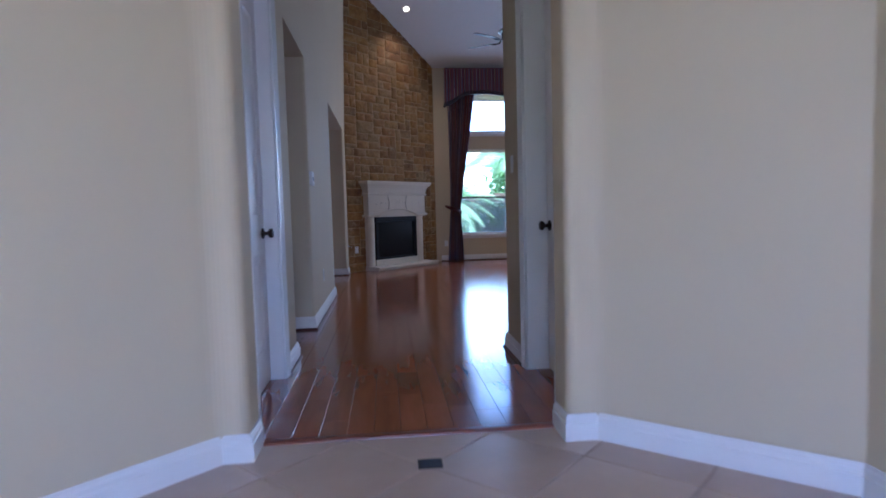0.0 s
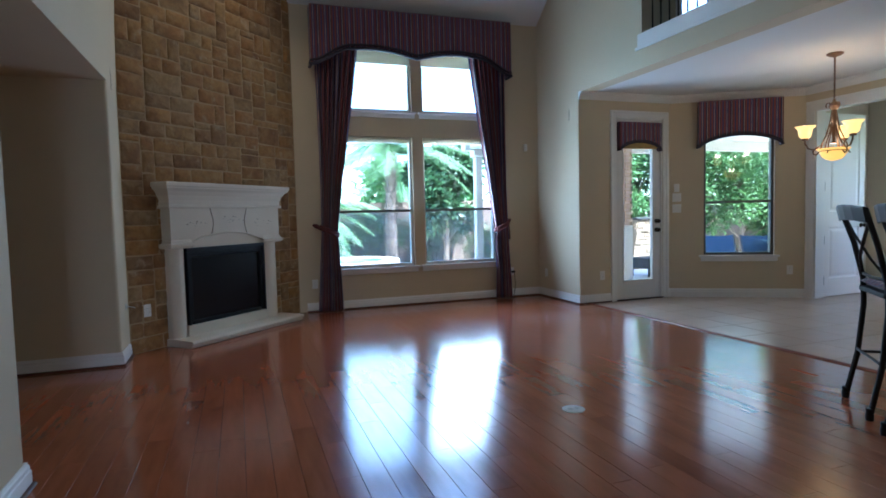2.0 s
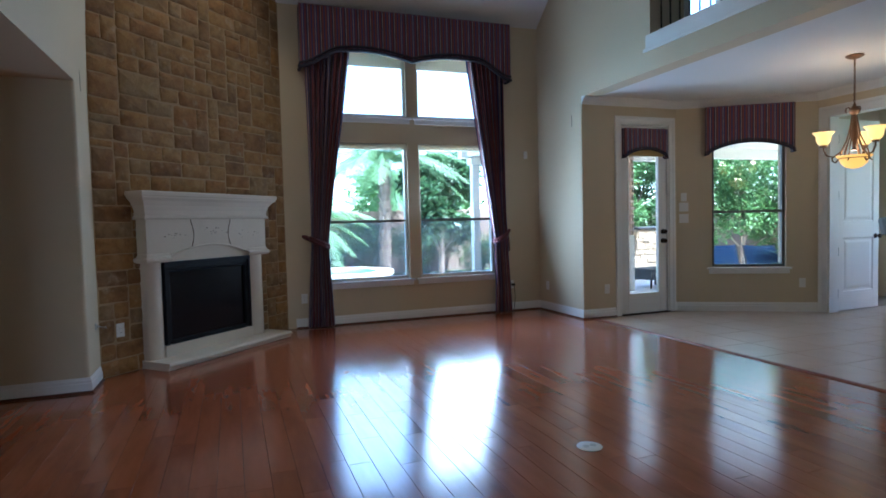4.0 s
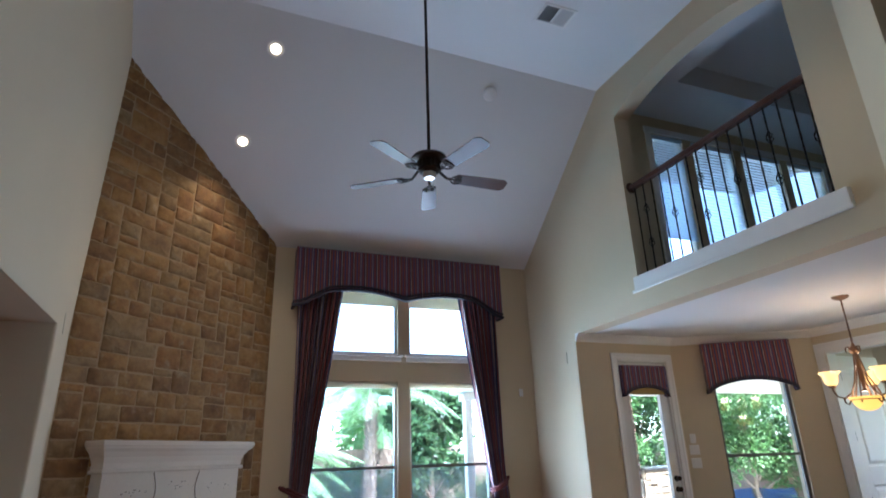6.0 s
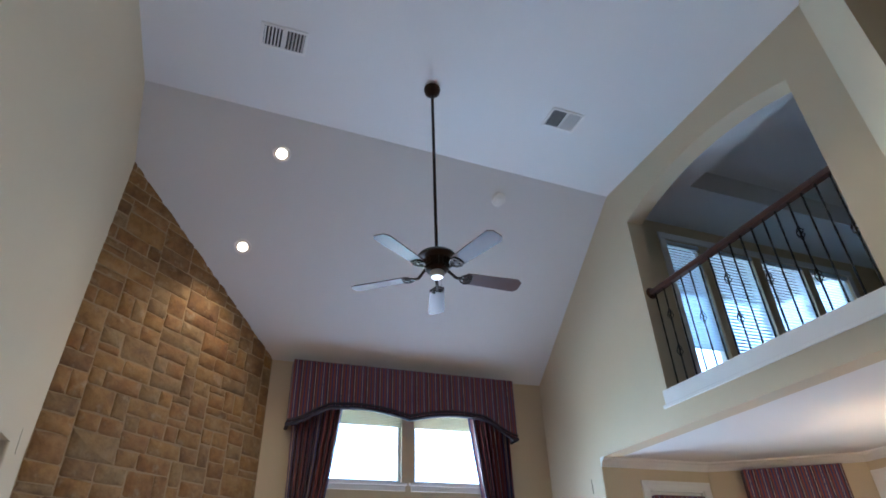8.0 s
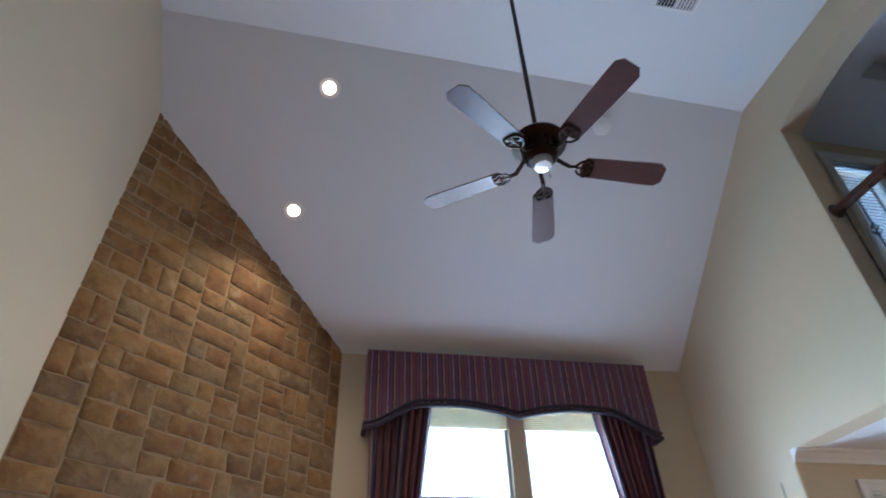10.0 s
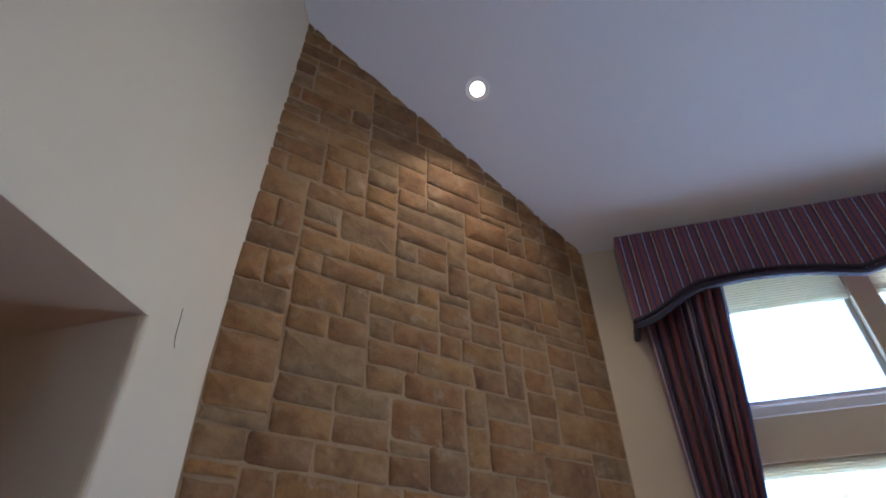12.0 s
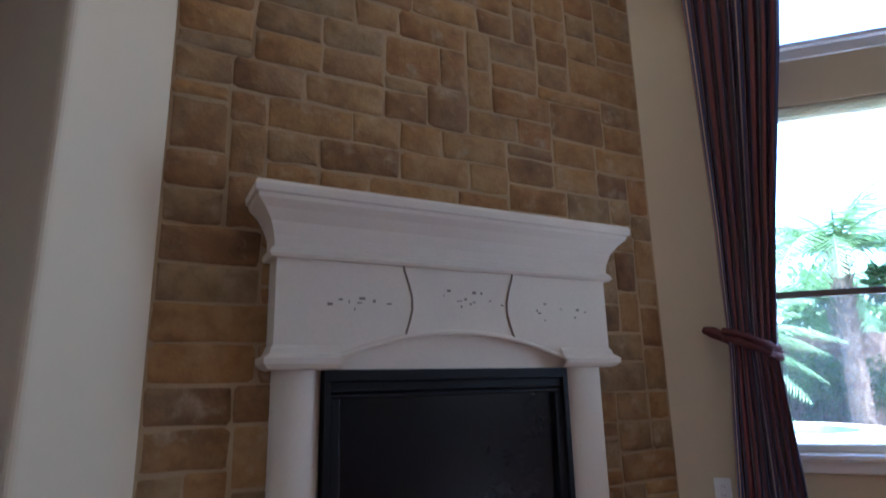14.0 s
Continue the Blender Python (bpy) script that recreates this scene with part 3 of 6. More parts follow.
prism(bm, [(WR + 0.2, 6.26), (WR + 0.2, 3.5), (1.8, 3.5)], LOFT_C, LOFT_C + 0.3)
tagged(new("ceiling_loft", mesh_of("ceiling_loft", bm, M_CEIL)), "white loft tray ceiling with a stepped recess", "ceiling", kind="structure")

# loft floor and walls
bm = BM()
prism(bm, [(WR + 0.2, LOFT_Y), (WR + 0.2, 6.25), (1.9, 3.56), (9.6, 3.56), (9.6, LOFT_Y)], 3.0, 3.03)
tagged(new("floor_loft", mesh_of("floor_loft", bm, M_LOFT)), "tan carpeted loft floor", "floor", kind="structure")
LOFT_WIN = [(5.46, 5.98), (6.12, 6.86), (7.00, 7.74), (7.88, 8.6)]
bm = BM()
wall_run(bm, (WR + 0.2, LOFT_Y), (9.6, LOFT_Y), -0.15, holed(9.6 - WR - 0.2, 5.9, [(a - WR - 0.2, b - WR - 0.2, 3.45, 5.2) for a, b in LOFT_WIN], 3.0))
wall_run(bm, (9.6, LOFT_Y), (9.6, 3.4), -0.15, holed(LOFT_Y - 3.4, 5.9, [], 3.0))
wall_run(bm, (9.6, 3.5), (1.7, 3.5), -0.15, holed(7.9, 5.9, [], 3.0))
tagged(new("wall_loft", mesh_of("wall_loft", bm, M_WALL)), "beige loft walls with blinded windows", "wall", kind="structure")

# roof over everything
bm = BM()
box(bm, -3.4, 9.9, -2.8, 11.5, 5.92, 6.0)
box(bm, -3.4, -0.9, -2.8, 11.5, 3.3, 3.4)
tagged(new("roof", mesh_of("roof", bm, M_ROOF)), "dark shingled roof closing the house", "roof", kind="structure")
bm = BM()
box(bm, WR + 0.2, 9.7, 9.43, NOOK_Y + 0.2, 3.005, 3.02)
tagged(new("roof_nook", mesh_of("roof_nook", bm, M_STUCCO)), "pale flat roof over the nook", "roof", kind="structure")

# sub floors
bm = BM()
box(bm, -3.3, 4.73, 2.10, WB + 0.2, -0.12, -0.012)
tagged(new("floor", mesh_of("floor", bm, M_GROOVE)), "glossy red cherry plank floor", "floor", kind="structure")
bm = BM()
box(bm, 4.73, 9.6, 3.4, NOOK_Y + 0.2, -0.12, -0.008)
tagged(new("floor_nook", mesh_of("floor_nook", bm, M_GROUT)), "cream tiled nook floor", "floor", kind="structure")
bm = BM()
box(bm, -2.0, 2.4, -2.7, 2.10, -0.12, -0.008)
tagged(new("floor_foyer", mesh_of("floor_foyer", bm, M_GROUT)), "travertine tiled foyer floor laid diagonally", "floor", kind="structure")
# ---- trim ----
BASE = [(0, 0), (0.019, 0), (0.019, 0.074), (0.014, 0.08), (0.014, 0.098), (0.009, 0.106), (0.006, 0.118), (0, 0.118)]
SHOE = [(0.0192, 0), (0.034, 0), (0.030, 0.012), (0.0192, 0.018)]
CROWN = [(0, 0), (0, -0.095), (0.012, -0.095), (0.02, -0.07), (0.05, -0.03), (0.075, -0.018), (0.08, 0)]
RUNS = {
    "foyer_left": ([(-0.485, 2.10), (-0.485, 1.915), (-0.60, 1.915), (-1.34, 1.16), (-1.34, -2.5)], False),
    "foyer_right": ([(1.74, -2.5), (1.74, 1.28), (1.02, 1.915), (0.885, 1.915), (0.885, 2.10)], False),
    "hall_left": ([(-1.4, 3.66), (HALL_L, 3.66), (HALL_L, 3.222)], True),
    "great_left": ([(-1.6, 6.77), (HALL_L, 6.77), (HALL_L, 4.67), (-0.91, 4.67), (-0.91, 4.78), (-1.6, 4.78)], True),
    "great_stub": ([(WL, 9.50), (WL, 9.13), (-3.2, 9.13)], True),
    "great_window": ([(5.06, NOOK_Y), (WR, NOOK_Y), (WR, WB), (1.22, WB)], True),
    "nook": ([(NOOK_X, NOOK_C - 0.03), (NOOK_X, NOOK_C), (NOOK_A, NOOK_Y), (6.0, NOOK_Y)], False),
    "hall_right": ([(HALL_R, 3.135), (HALL_R, 3.66), (3.5, 3.66)], True),
}
for name, (run, shoe) in RUNS.items():
    bm = BM()
    sweep(bm, [(x, y, 0.001) for x, y in run], BASE)
    ob = tagged(new("baseboard", mesh_of("baseboard", bm, M_TRIM)), "white painted moulded baseboard", "baseboard", kind="structure")
    if shoe:
        bm = BM()
        sweep(bm, [(x, y, 0.001) for x, y in run], SHOE)
        part("shoe_moulding", bm, M_RAIL, ob, "reddish wooden shoe moulding")
bm = BM()
sweep(bm, [(NOOK_X, 3.6, LOW), (NOOK_X, NOOK_C, LOW), (NOOK_A, NOOK_Y, LOW), (WR, NOOK_Y, LOW)], CROWN)
tagged(new("trim_crown", mesh_of("trim_crown", bm, M_TRIM)), "white crown moulding round the nook", "crown moulding", kind="structure")


def balcony_sill(m, length, name):
    bm = BM()
    box(bm, 0, length, -0.045, 0.22, 2.945, 3.09, 0.006)
    box(bm, -0.02, length + 0.02, -0.06, -0.04, 2.92, 2.955, 0.006)
    ob = tagged(new(name, mesh_of(name, bm, M_TRIM)), "white painted balcony curb with a lipped edge", "balcony curb", kind="structure")
    ob.matrix_basis = m
    return ob


# local x runs along the opening, -y towards the great room
EAST = Matrix(((0, 1, 0, WR), (-1, 0, 0, ARCH_1 + 0.02), (0, 0, 1, 0), (0, 0, 0, 1)))
DIAG = Matrix(((-S2, S2, 0, WR - 0.60 * S2), (-S2, -S2, 0, 6.38 - 0.60 * S2), (0, 0, 1, 0), (0, 0, 0, 1)))
balcony_sill(EAST, ARCH_1 - ARCH_0 + 0.13, "trim_balcony_curb")
balcony_sill(DIAG, 2.64, "trim_balcony_curb")


def casing(name, x0, x1, top, m, width=0.085, proud=0.022):
    """Door or window casing in a wall; local -y is the room side."""
    ob = thing(name, "white painted moulded door casing", "casing", m, kind="structure")
    prof = [(0, 0), (width, 0), (width, -proud), (width * 0.75, -proud), (width * 0.55, -proud * 0.65), (width * 0.15, -proud * 0.5), (0, -proud * 0.45)]
    for nm, pts in (("jamb_casing", [(x0, 0, -1), (x0, top, -1)]), ("jamb_casing", [(x1, 0, 1), (x1, top, 1)])):
        bm = BM()
        rows = []
        for i, (x, z, s) in enumerate(pts):
            rows.append([bm.verts.new((x + s * a, b - 0.001, z + (a if i else 0.001))) for a, b in prof])
        k = len(prof)
        for j in range(k):
            bm.faces.new((rows[0][j], rows[0][(j + 1) % k], rows[1][(j + 1) % k], rows[1][j]))
        bm.faces.new(rows[0]), bm.faces.new(rows[1])
        part(nm, bm, M_TRIM, ob)
    bm = BM()
    rows = [[bm.verts.new((x + s * a, b - 0.001, top + a)) for a, b in prof] for x, s in ((x0, -1), (x1, 1))]
    for j in range(k):
        bm.faces.new((rows[0][j], rows[0][(j + 1) % k], rows[1][(j + 1) % k], rows[1][j]))
    bm.faces.new(rows[0]), bm.faces.new(rows[1])
    part("head_casing", bm, M_TRIM, ob)
    return ob


def jamb_liner(parent, x0, x1, top, depth):
    for a, b, z0, z1 in ((x0, x0 + 0.02, 0.0, top), (x1 - 0.02, x1, 0.0, top), (x0 + 0.02, x1 - 0.02, top - 0.02, top)):
        bm = BM()
        box(bm, a, b, 0.002, depth, z0 + 0.001, z1, 0.002)
        part("door_jamb", bm, M_TRIM, parent)


def knob_mesh(bm, x, y, z, away=-1):
    turn = Euler((radians(90 if away < 0 else -90), 0, 0)).to_matrix()
    lathe(bm, [(0.0, 0.0), (0.032, 0.0), (0.033, 0.006), (0.026, 0.012), (0.012, 0.016), (0.011, 0.03), (0.018, 0.036), (0.028, 0.046), (0.030, 0.056), (0.024, 0.066), (0.0, 0.070)], (x, y, z), 18, turn)


def panel_leaf(name, width, height, panels, label, m, knob_x=None, knob_z=0.92, thick=0.036, mat_=None, hinge_x=None):
    """A moulded panel door; local x along it, -y its face, hinged at x = 0."""
    ob = thing(name, label, "door", m, kind="structure")
    mat_ = mat_ or M_DOOR
    bm = BM()
    cuts = [0.0]
    xs = [0.11, width - 0.11]
    box(bm, 0, xs[0], 0, thick, 0.006, height, 0.002)
    box(bm, xs[1], width, 0, thick, 0.006, height, 0.002)
    z = 0.006
    for z0, z1 in panels + [(height, height)]:
        if z0 > z:
            box(bm, xs[0], xs[1], 0.0005, thick - 0.0005, z, z0)
        z = z1
    for z0, z1 in panels:
        rings = []
        for inset, y in ((0, 0.001), (0.012, 0.010), (0.03, 0.012), (0.06, 0.004), (0.075, 0.003)):
            rings.append([bm.verts.new((x, y, zz)) for x, zz in ((xs[0] + inset, z0 + inset), (xs[1] - inset, z0 + inset), (xs[1] - inset, z1 - inset), (xs[0] + inset, z1 - inset))])
        for r, s in zip(rings, rings[1:]):
            for i in range(4):
                bm.faces.new((r[i], r[(i + 1) % 4], s[(i + 1) % 4], s[i]))
        bm.faces.new(rings[-1])
        box(bm, xs[0], xs[1], thick * 0.6, thick * 0.8, z0, z1)
    part("leaf", bm, mat_, ob)
    if knob_x is not None:
        bm = BM()
        knob_mesh(bm, knob_x, -0.001, knob_z)
        part("knob", bm, M_BRONZE, ob, "oil-rubbed bronze round door knob", True)
    if hinge_x is not None:
        for hz in (0.22, 0.75, 1.45, height - 0.25)[:4 if height > 2.2 else 3]:
            bm = BM()
            box(bm, hinge_x - 0.018, hinge_x + 0.018, -0.004, 0.002, hz - 0.05, hz + 0.05, 0.001)
            tube(bm, [(hinge_x, -0.008, hz - 0.052), (hinge_x, -0.008, hz + 0.052)], 0.007, 8)
            part("hinge", bm, M_BRONZE, ob, "dark bronze butt hinge")
    return ob


# hall closet doors: left face looks +x, right face looks -x
LEFT = Matrix(((0, -1, 0, HALL_L - 0.085), (1, 0, 0, 2.40), (0, 0, 1, 0), (0, 0, 0, 1)))
RIGHT = Matrix(((0, 1, 0, HALL_R + 0.14), (-1, 0, 0, 3.05), (0, 0, 1, 0), (0, 0, 0, 1)))
panel_leaf("door_1", 0.73, 2.34, [(0.22, 0.80), (1.03, 2.19)], "closed white two-panel closet door", LEFT, 0.665, 0.92, hinge_x=0.0)
panel_leaf("door_2", 0.61, 2.34, [(0.22, 0.80), (1.03, 2.19)], "closed white two-panel hall door", RIGHT, 0.065, 0.92)
CL = Matrix(((0, -1, 0, HALL_L), (1, 0, 0, 2.40), (0, 0, 1, 0), (0, 0, 0, 1)))
CR = Matrix(((0, 1, 0, HALL_R), (-1, 0, 0, 3.05), (0, 0, 1, 0), (0, 0, 0, 1)))
for m, wide in ((CL, 0.735), (CR, 0.615)):
    casing("door_casing", -0.005, wide, 2.35, m)
bm = BM()
box(bm, HALL_L - 0.21, HALL_L - 0.125, 2.36, 3.21, 0, 2.4)
box(bm, HALL_L - 0.17, HALL_L - 0.003, 2.36, 2.396, 0, 2.385)
box(bm, HALL_L - 0.17, HALL_L - 0.003, 3.134, 3.21, 0, 2.385)
box(bm, HALL_L - 0.17, HALL_L - 0.003, 2.396, 3.134, 2.344, 2.385)
box(bm, HALL_R + 0.18, HALL_R + 0.2, 2.36, 3.13, 0, 2.349)
box(bm, HALL_R + 0.003, HALL_R + 0.2, 2.36, 2.436, 0, 2.349)
box(bm, HALL_R + 0.003, HALL_R + 0.2, 3.054, 3.13, 0, 2.349)
tagged(new("trim_door_jambs", mesh_of("trim_door_jambs", bm, M_TRIM)), "white painted hall door jambs", "door jamb", kind="structure")
bm = BM()
box(bm, 0.0, 0.055, -0.012, -0.004, 1.745, 1.765, 0.002)
tube(bm, [(0.05, -0.008, 1.755), (0.075, -0.03, 1.74), (0.078, -0.035, 1.735)], 0.007, 8)
single("hinge_door_stop", bm, M_BRONZE, "dark bronze hinge-pin door stop on the closet door", "door stop", LEFT)

# garden door: glazed, in the nook
NOOK_M = Matrix(((1, 0, 0, 0), (0, 1, 0, NOOK_Y), (0, 0, 1, 0), (0, 0, 0, 1)))
c = casing("door_casing_garden", DOOR_X0, DOOR_X1, DOOR_Z, NOOK_M)
jamb_liner(c, DOOR_X0, DOOR_X1, DOOR_Z, 0.2)
gd = thing("door_3", "closed white glazed garden door with a full-height pane", "door", pose(DOOR_X0 + 0.022, NOOK_Y + 0.03, 0.012), kind="structure")
W, Hh = DOOR_X1 - DOOR_X0 - 0.044, DOOR_Z - 0.036
for nm, r in (("stile", (0, 0.105, 0, 0.044, 0, Hh)), ("stile", (W - 0.105, W, 0, 0.044, 0, Hh)), ("rail", (0.105, W - 0.105, 0.0005, 0.0435, 0, 0.235)), ("rail", (0.105, W - 0.105, 0.0005, 0.0435, Hh - 0.14, Hh))):
    bm = BM()
    box(bm, *r, 0.003)
    part(nm, bm, M_DOOR, gd)
for r in ((0.105, 0.125, -0.006, 0.05, 0.235, Hh - 0.14), (W - 0.125, W - 0.105, -0.006, 0.05, 0.235, Hh - 0.14), (0.125, W - 0.125, -0.006, 0.05, 0.235, 0.255), (0.125, W - 0.125, -0.006, 0.05, Hh - 0.16, Hh - 0.14)):
    bm = BM()
    box(bm, *r, 0.003)
    part("glazing_bead", bm, M_DOOR, gd)
bm = BM()
box(bm, 0.12, W - 0.12, 0.02, 0.026, 0.25, Hh - 0.155)
g = part("pane", bm, M_GLASS, gd, "clear glass door pane")
g.visible_shadow = False
for kz, nm in ((1.045, "deadbolt"), (0.925, "knob")):
    bm = BM()
    knob_mesh(bm, W - 0.06, -0.001, kz)
    part(nm, bm, M_BRONZE, gd, "dark bronze " + nm, True)
for hz in (0.25, 0.9, 1.55, 2.2):
    bm = BM()
    tube(bm, [(-0.004, -0.008, hz - 0.05), (-0.004, -0.008, hz + 0.05)], 0.008, 8)
    part("hinge", bm, M_BRONZE, gd, "dark bronze hinge")
bm = BM()
box(bm, DOOR_X0, DOOR_X1, NOOK_Y - 0.02, NOOK_Y + 0.2, 0.001, 0.014, 0.004)
tagged(new("threshold", mesh_of("threshold", bm, M_BRONZE)), "dark metal door threshold", "threshold", kind="structure")

# side door of the nook, standing open into the next room
SIDE_M = Matrix(((0, 1, 0, NOOK_X), (-1, 0, 0, SIDE_0), (0, 0, 1, 0), (0, 0, 0, 1)))
c = casing("door_casing_side", 0.0, 1.22, DOOR_Z, SIDE_M, width=0.11)
jamb_liner(c, 0.0, 1.22, DOOR_Z, 0.16)
panel_leaf("door_4", 0.80, 2.40, [(0.24, 0.92), (1.12, 2.22)], "open white two-panel door swung into the next room",
           Matrix.Translation((NOOK_X + 0.17, SIDE_0 + 0.0, 0.008)) @ pose(0, 0, 0, 0, 0, 2), 0.73, 0.93, hinge_x=0.0)


# ---- windows ----
def sash_window(name, x0, x1, z0, z1, m, label, rail=None, depth=0.06, blind=0.0, screen=False, sill=True, frame_mat=None):
    """A window in its opening; local x along the wall, -y the room side, glass at depth."""
    frame_mat = frame_mat or M_FRAME
    ob = thing(name, label, "window", m, kind="structure")
    t = 0.035
    for r in ((x0, x0 + t, z0, z1), (x1 - t, x1, z0, z1), (x0 + t, x1 - t, z0, z0 + t), (x0 + t, x1 - t, z1 - t, z1)):
        bm = BM()
        box(bm, r[0], r[1], depth - 0.015, depth + 0.05, r[2], r[3], 0.004)
        part("window_frame", bm, frame_mat, ob)
    spans = [(z0 + t, z1 - t)]
    if rail:
        bm = BM()
        box(bm, x0 + t, x1 - t, depth - 0.008, depth + 0.03, rail - 0.02, rail + 0.014, 0.004)
        box(bm, (x0 + x1) / 2 - 0.05, (x0 + x1) / 2 + 0.03, depth - 0.016, depth - 0.008, rail + 0.0, rail + 0.012, 0.002)
        part("meeting_rail", bm, M_BARS, ob, "dark meeting rail with a small latch")
        spans = [(z0 + t, rail - 0.02), (rail + 0.014, z1 - t)]
    for i, (a, b) in enumerate(spans):
        bm = BM()
        box(bm, x0 + t, x1 - t, depth + 0.012 + 0.014 * i, depth + 0.017 + 0.014 * i, a, b)
        g = part("pane", bm, M_GLASS, ob, "clear glass pane")
        g.visible_shadow = False
    if screen:
        bm = BM()
        box(bm, x0 + t, x1 - t, depth + 0.045, depth + 0.048, spans[0][0], spans[0][1])
        s = part("insect_screen", bm, M_SCREEN, ob, "grey insect screen spotted with dried water")
        s.visible_shadow = False
    if sill:
        bm = BM()
        box(bm, x0 - 0.06, x1 + 0.06, -0.045, depth - 0.016, z0 - 0.028, z0 - 0.001, 0.006)
        part("window_sill", bm, M_TRIM, ob, "white painted sill")
        bm = BM()
        box(bm, x0 - 0.04, x1 + 0.04, -0.02, -0.001, z0 - 0.085, z0 - 0.029, 0.004)
        part("apron", bm, M_TRIM, ob)
    if blind:
        bm = BM()
        n = max(3, int(blind / 0.018))
        for i in range(n):
            z = z1 - 0.004 - (i + 1) * blind / n
            box(bm, x0 + 0.006, x1 - 0.006, 0.008, depth - 0.02, z, z + blind / n * 0.86, 0.003)
        part("blind", bm, M_BLIND, ob, "cream cellular blind drawn up")
    return ob


def screen_mat(nt, bsdf):
    out = nt.nodes["Material Output"]
    tr, mx = nt.nodes.new("ShaderNodeBsdfTransparent"), nt.nodes.new("ShaderNodeMixShader")
    # bright haze over the garden view is put into this pale bluish base
    bsdf.inputs["Base Color"].default_value = (0.62, 0.66, 0.70, 1)
    bsdf.inputs["Roughness"].default_value = 0.8
    v = coords(nt, (170, 170, 60))
    spots = noise_tex(nt, v, 1.6, 2)
    nt.links.new(ramp(nt, spots, [(0.58, (0.2, 0.2, 0.2)), (0.72, (0.6, 0.6, 0.6))]), mx.inputs[0])
    nt.links.new(tr.outputs[0], mx.inputs[1])
    nt.links.new(bsdf.outputs[0], mx.inputs[2])
    nt.links.new(mx.outputs[0], out.inputs["Surface"])


M_SCREEN = mat("insect_screen", screen_mat)
BACK_M = Matrix.Translation((0, WB, 0))
for i, (a, b) in enumerate(WIN):
    sash_window("window_%d" % (i + 1), a, b, *WIN_Z[0], BACK_M, "tall lower sash window with a dark meeting rail", 1.285, blind=0.075, screen=True)
    sash_window("window_%d" % (i + 3), a, b, *WIN_Z[1], BACK_M, "square upper window with a raised cream blind", blind=0.28)
NW_M = Matrix(((NC, NS, 0, NOOK_A), (-NS, NC, 0, NOOK_Y), (0, 0, 1, 0), (0, 0, 0, 1)))
sash_window("window_5", NW0, NW1, 0.575, 2.36, NW_M, "sash window of the breakfast nook with a dark frame", 1.295, frame_mat=M_BARS)

# loft windows with slatted blinds
LOFT_M = Matrix.Translation((0, LOFT_Y, 0))
for i, (a, b) in enumerate(LOFT_WIN):
    w = sash_window("window_%d" % (i + 6), a, b, 3.45, 5.2, LOFT_M, "loft window with a lowered white slatted blind", sill=False)
    for k in range(36):
        bm = BM() if k == 0 else None
        if k == 0:
            v = box(bm, a + 0.012, b - 0.012, -0.025, 0.025, -0.0012, 0.0012)
            slat = mesh_of("blind_slat", bm, M_SLAT)
        z = 3.62 + k * 0.0435 if i else 3.80 + k * 0.0385
        s = new("blind_slat", slat)
        s.parent = w
        s.matrix_basis = Matrix.Translation((0, 0.02, z)) @ pose(0, 0, 0, 64)
    bm = BM()
    box(bm, a + 0.006, b - 0.006, -0.005, 0.045, 5.15, 5.195, 0.004)
    part("headrail", bm, M_SLAT, w)
bm = BM()
for a, b in ((LOFT_WIN[0][0] - 0.09, LOFT_WIN[0][0] - 0.004), (LOFT_WIN[-1][1] + 0.004, LOFT_WIN[-1][1] + 0.09)):
    box(bm, a, b, LOFT_Y - 0.02, LOFT_Y - 0.001, 3.03, 5.204, 0.004)
box(bm, LOFT_WIN[0][0] - 0.10, LOFT_WIN[-1][1] + 0.10, LOFT_Y - 0.025, LOFT_Y - 0.001, 5.206, 5.29, 0.004)
tagged(new("trim_loft_casing", mesh_of("trim_loft_casing", bm, M_TRIM)), "white casing round the loft windows", "casing", kind="structure")

# front door opening behind the walker: double glazed doors
fd = thing("door_5", "closed white glazed double front door", "door", pose(0.2, -2.56, 0), kind="structure")
for s in (-1, 1):
    for r in ((0.02, 0.10, 0.0, 2.44), (0.75, 0.84, 0.0, 2.44), (0.10, 0.75, 0.0, 0.25), (0.10, 0.75, 2.32, 2.44)):
        bm = BM()
        box(bm, s * r[0], s * r[1], 0, 0.045, r[2], r[3])
        part("door_rail", bm, M_DOOR, fd)
    bm = BM()
    box(bm, s * 0.1, s * 0.75, 0.02, 0.026, 0.25, 2.32)
    g = part("pane", bm, M_GLASS, fd)
    g.visible_shadow = False
# ---- fireplace, in the frame of the diagonal stone wall: x along it, -y into the room ----
STONE_M = Matrix(((S2, -S2, 0, WL), (S2, S2, 0, 9.51), (0, 0, 1, 0), (0, 0, 0, 1)))
WALL_Y, BACK = 9.54, 0.03               # where the stone face leaves the side wall; how far it lies behind the mantel's frame
STONE_L = (WB - WALL_Y) / S2
fp = thing("fireplace", "cream cast-stone mantel with a black gas firebox", "fireplace", STONE_M)
FC, BODY0, BODY1 = 1.135, 0.40, 1.895


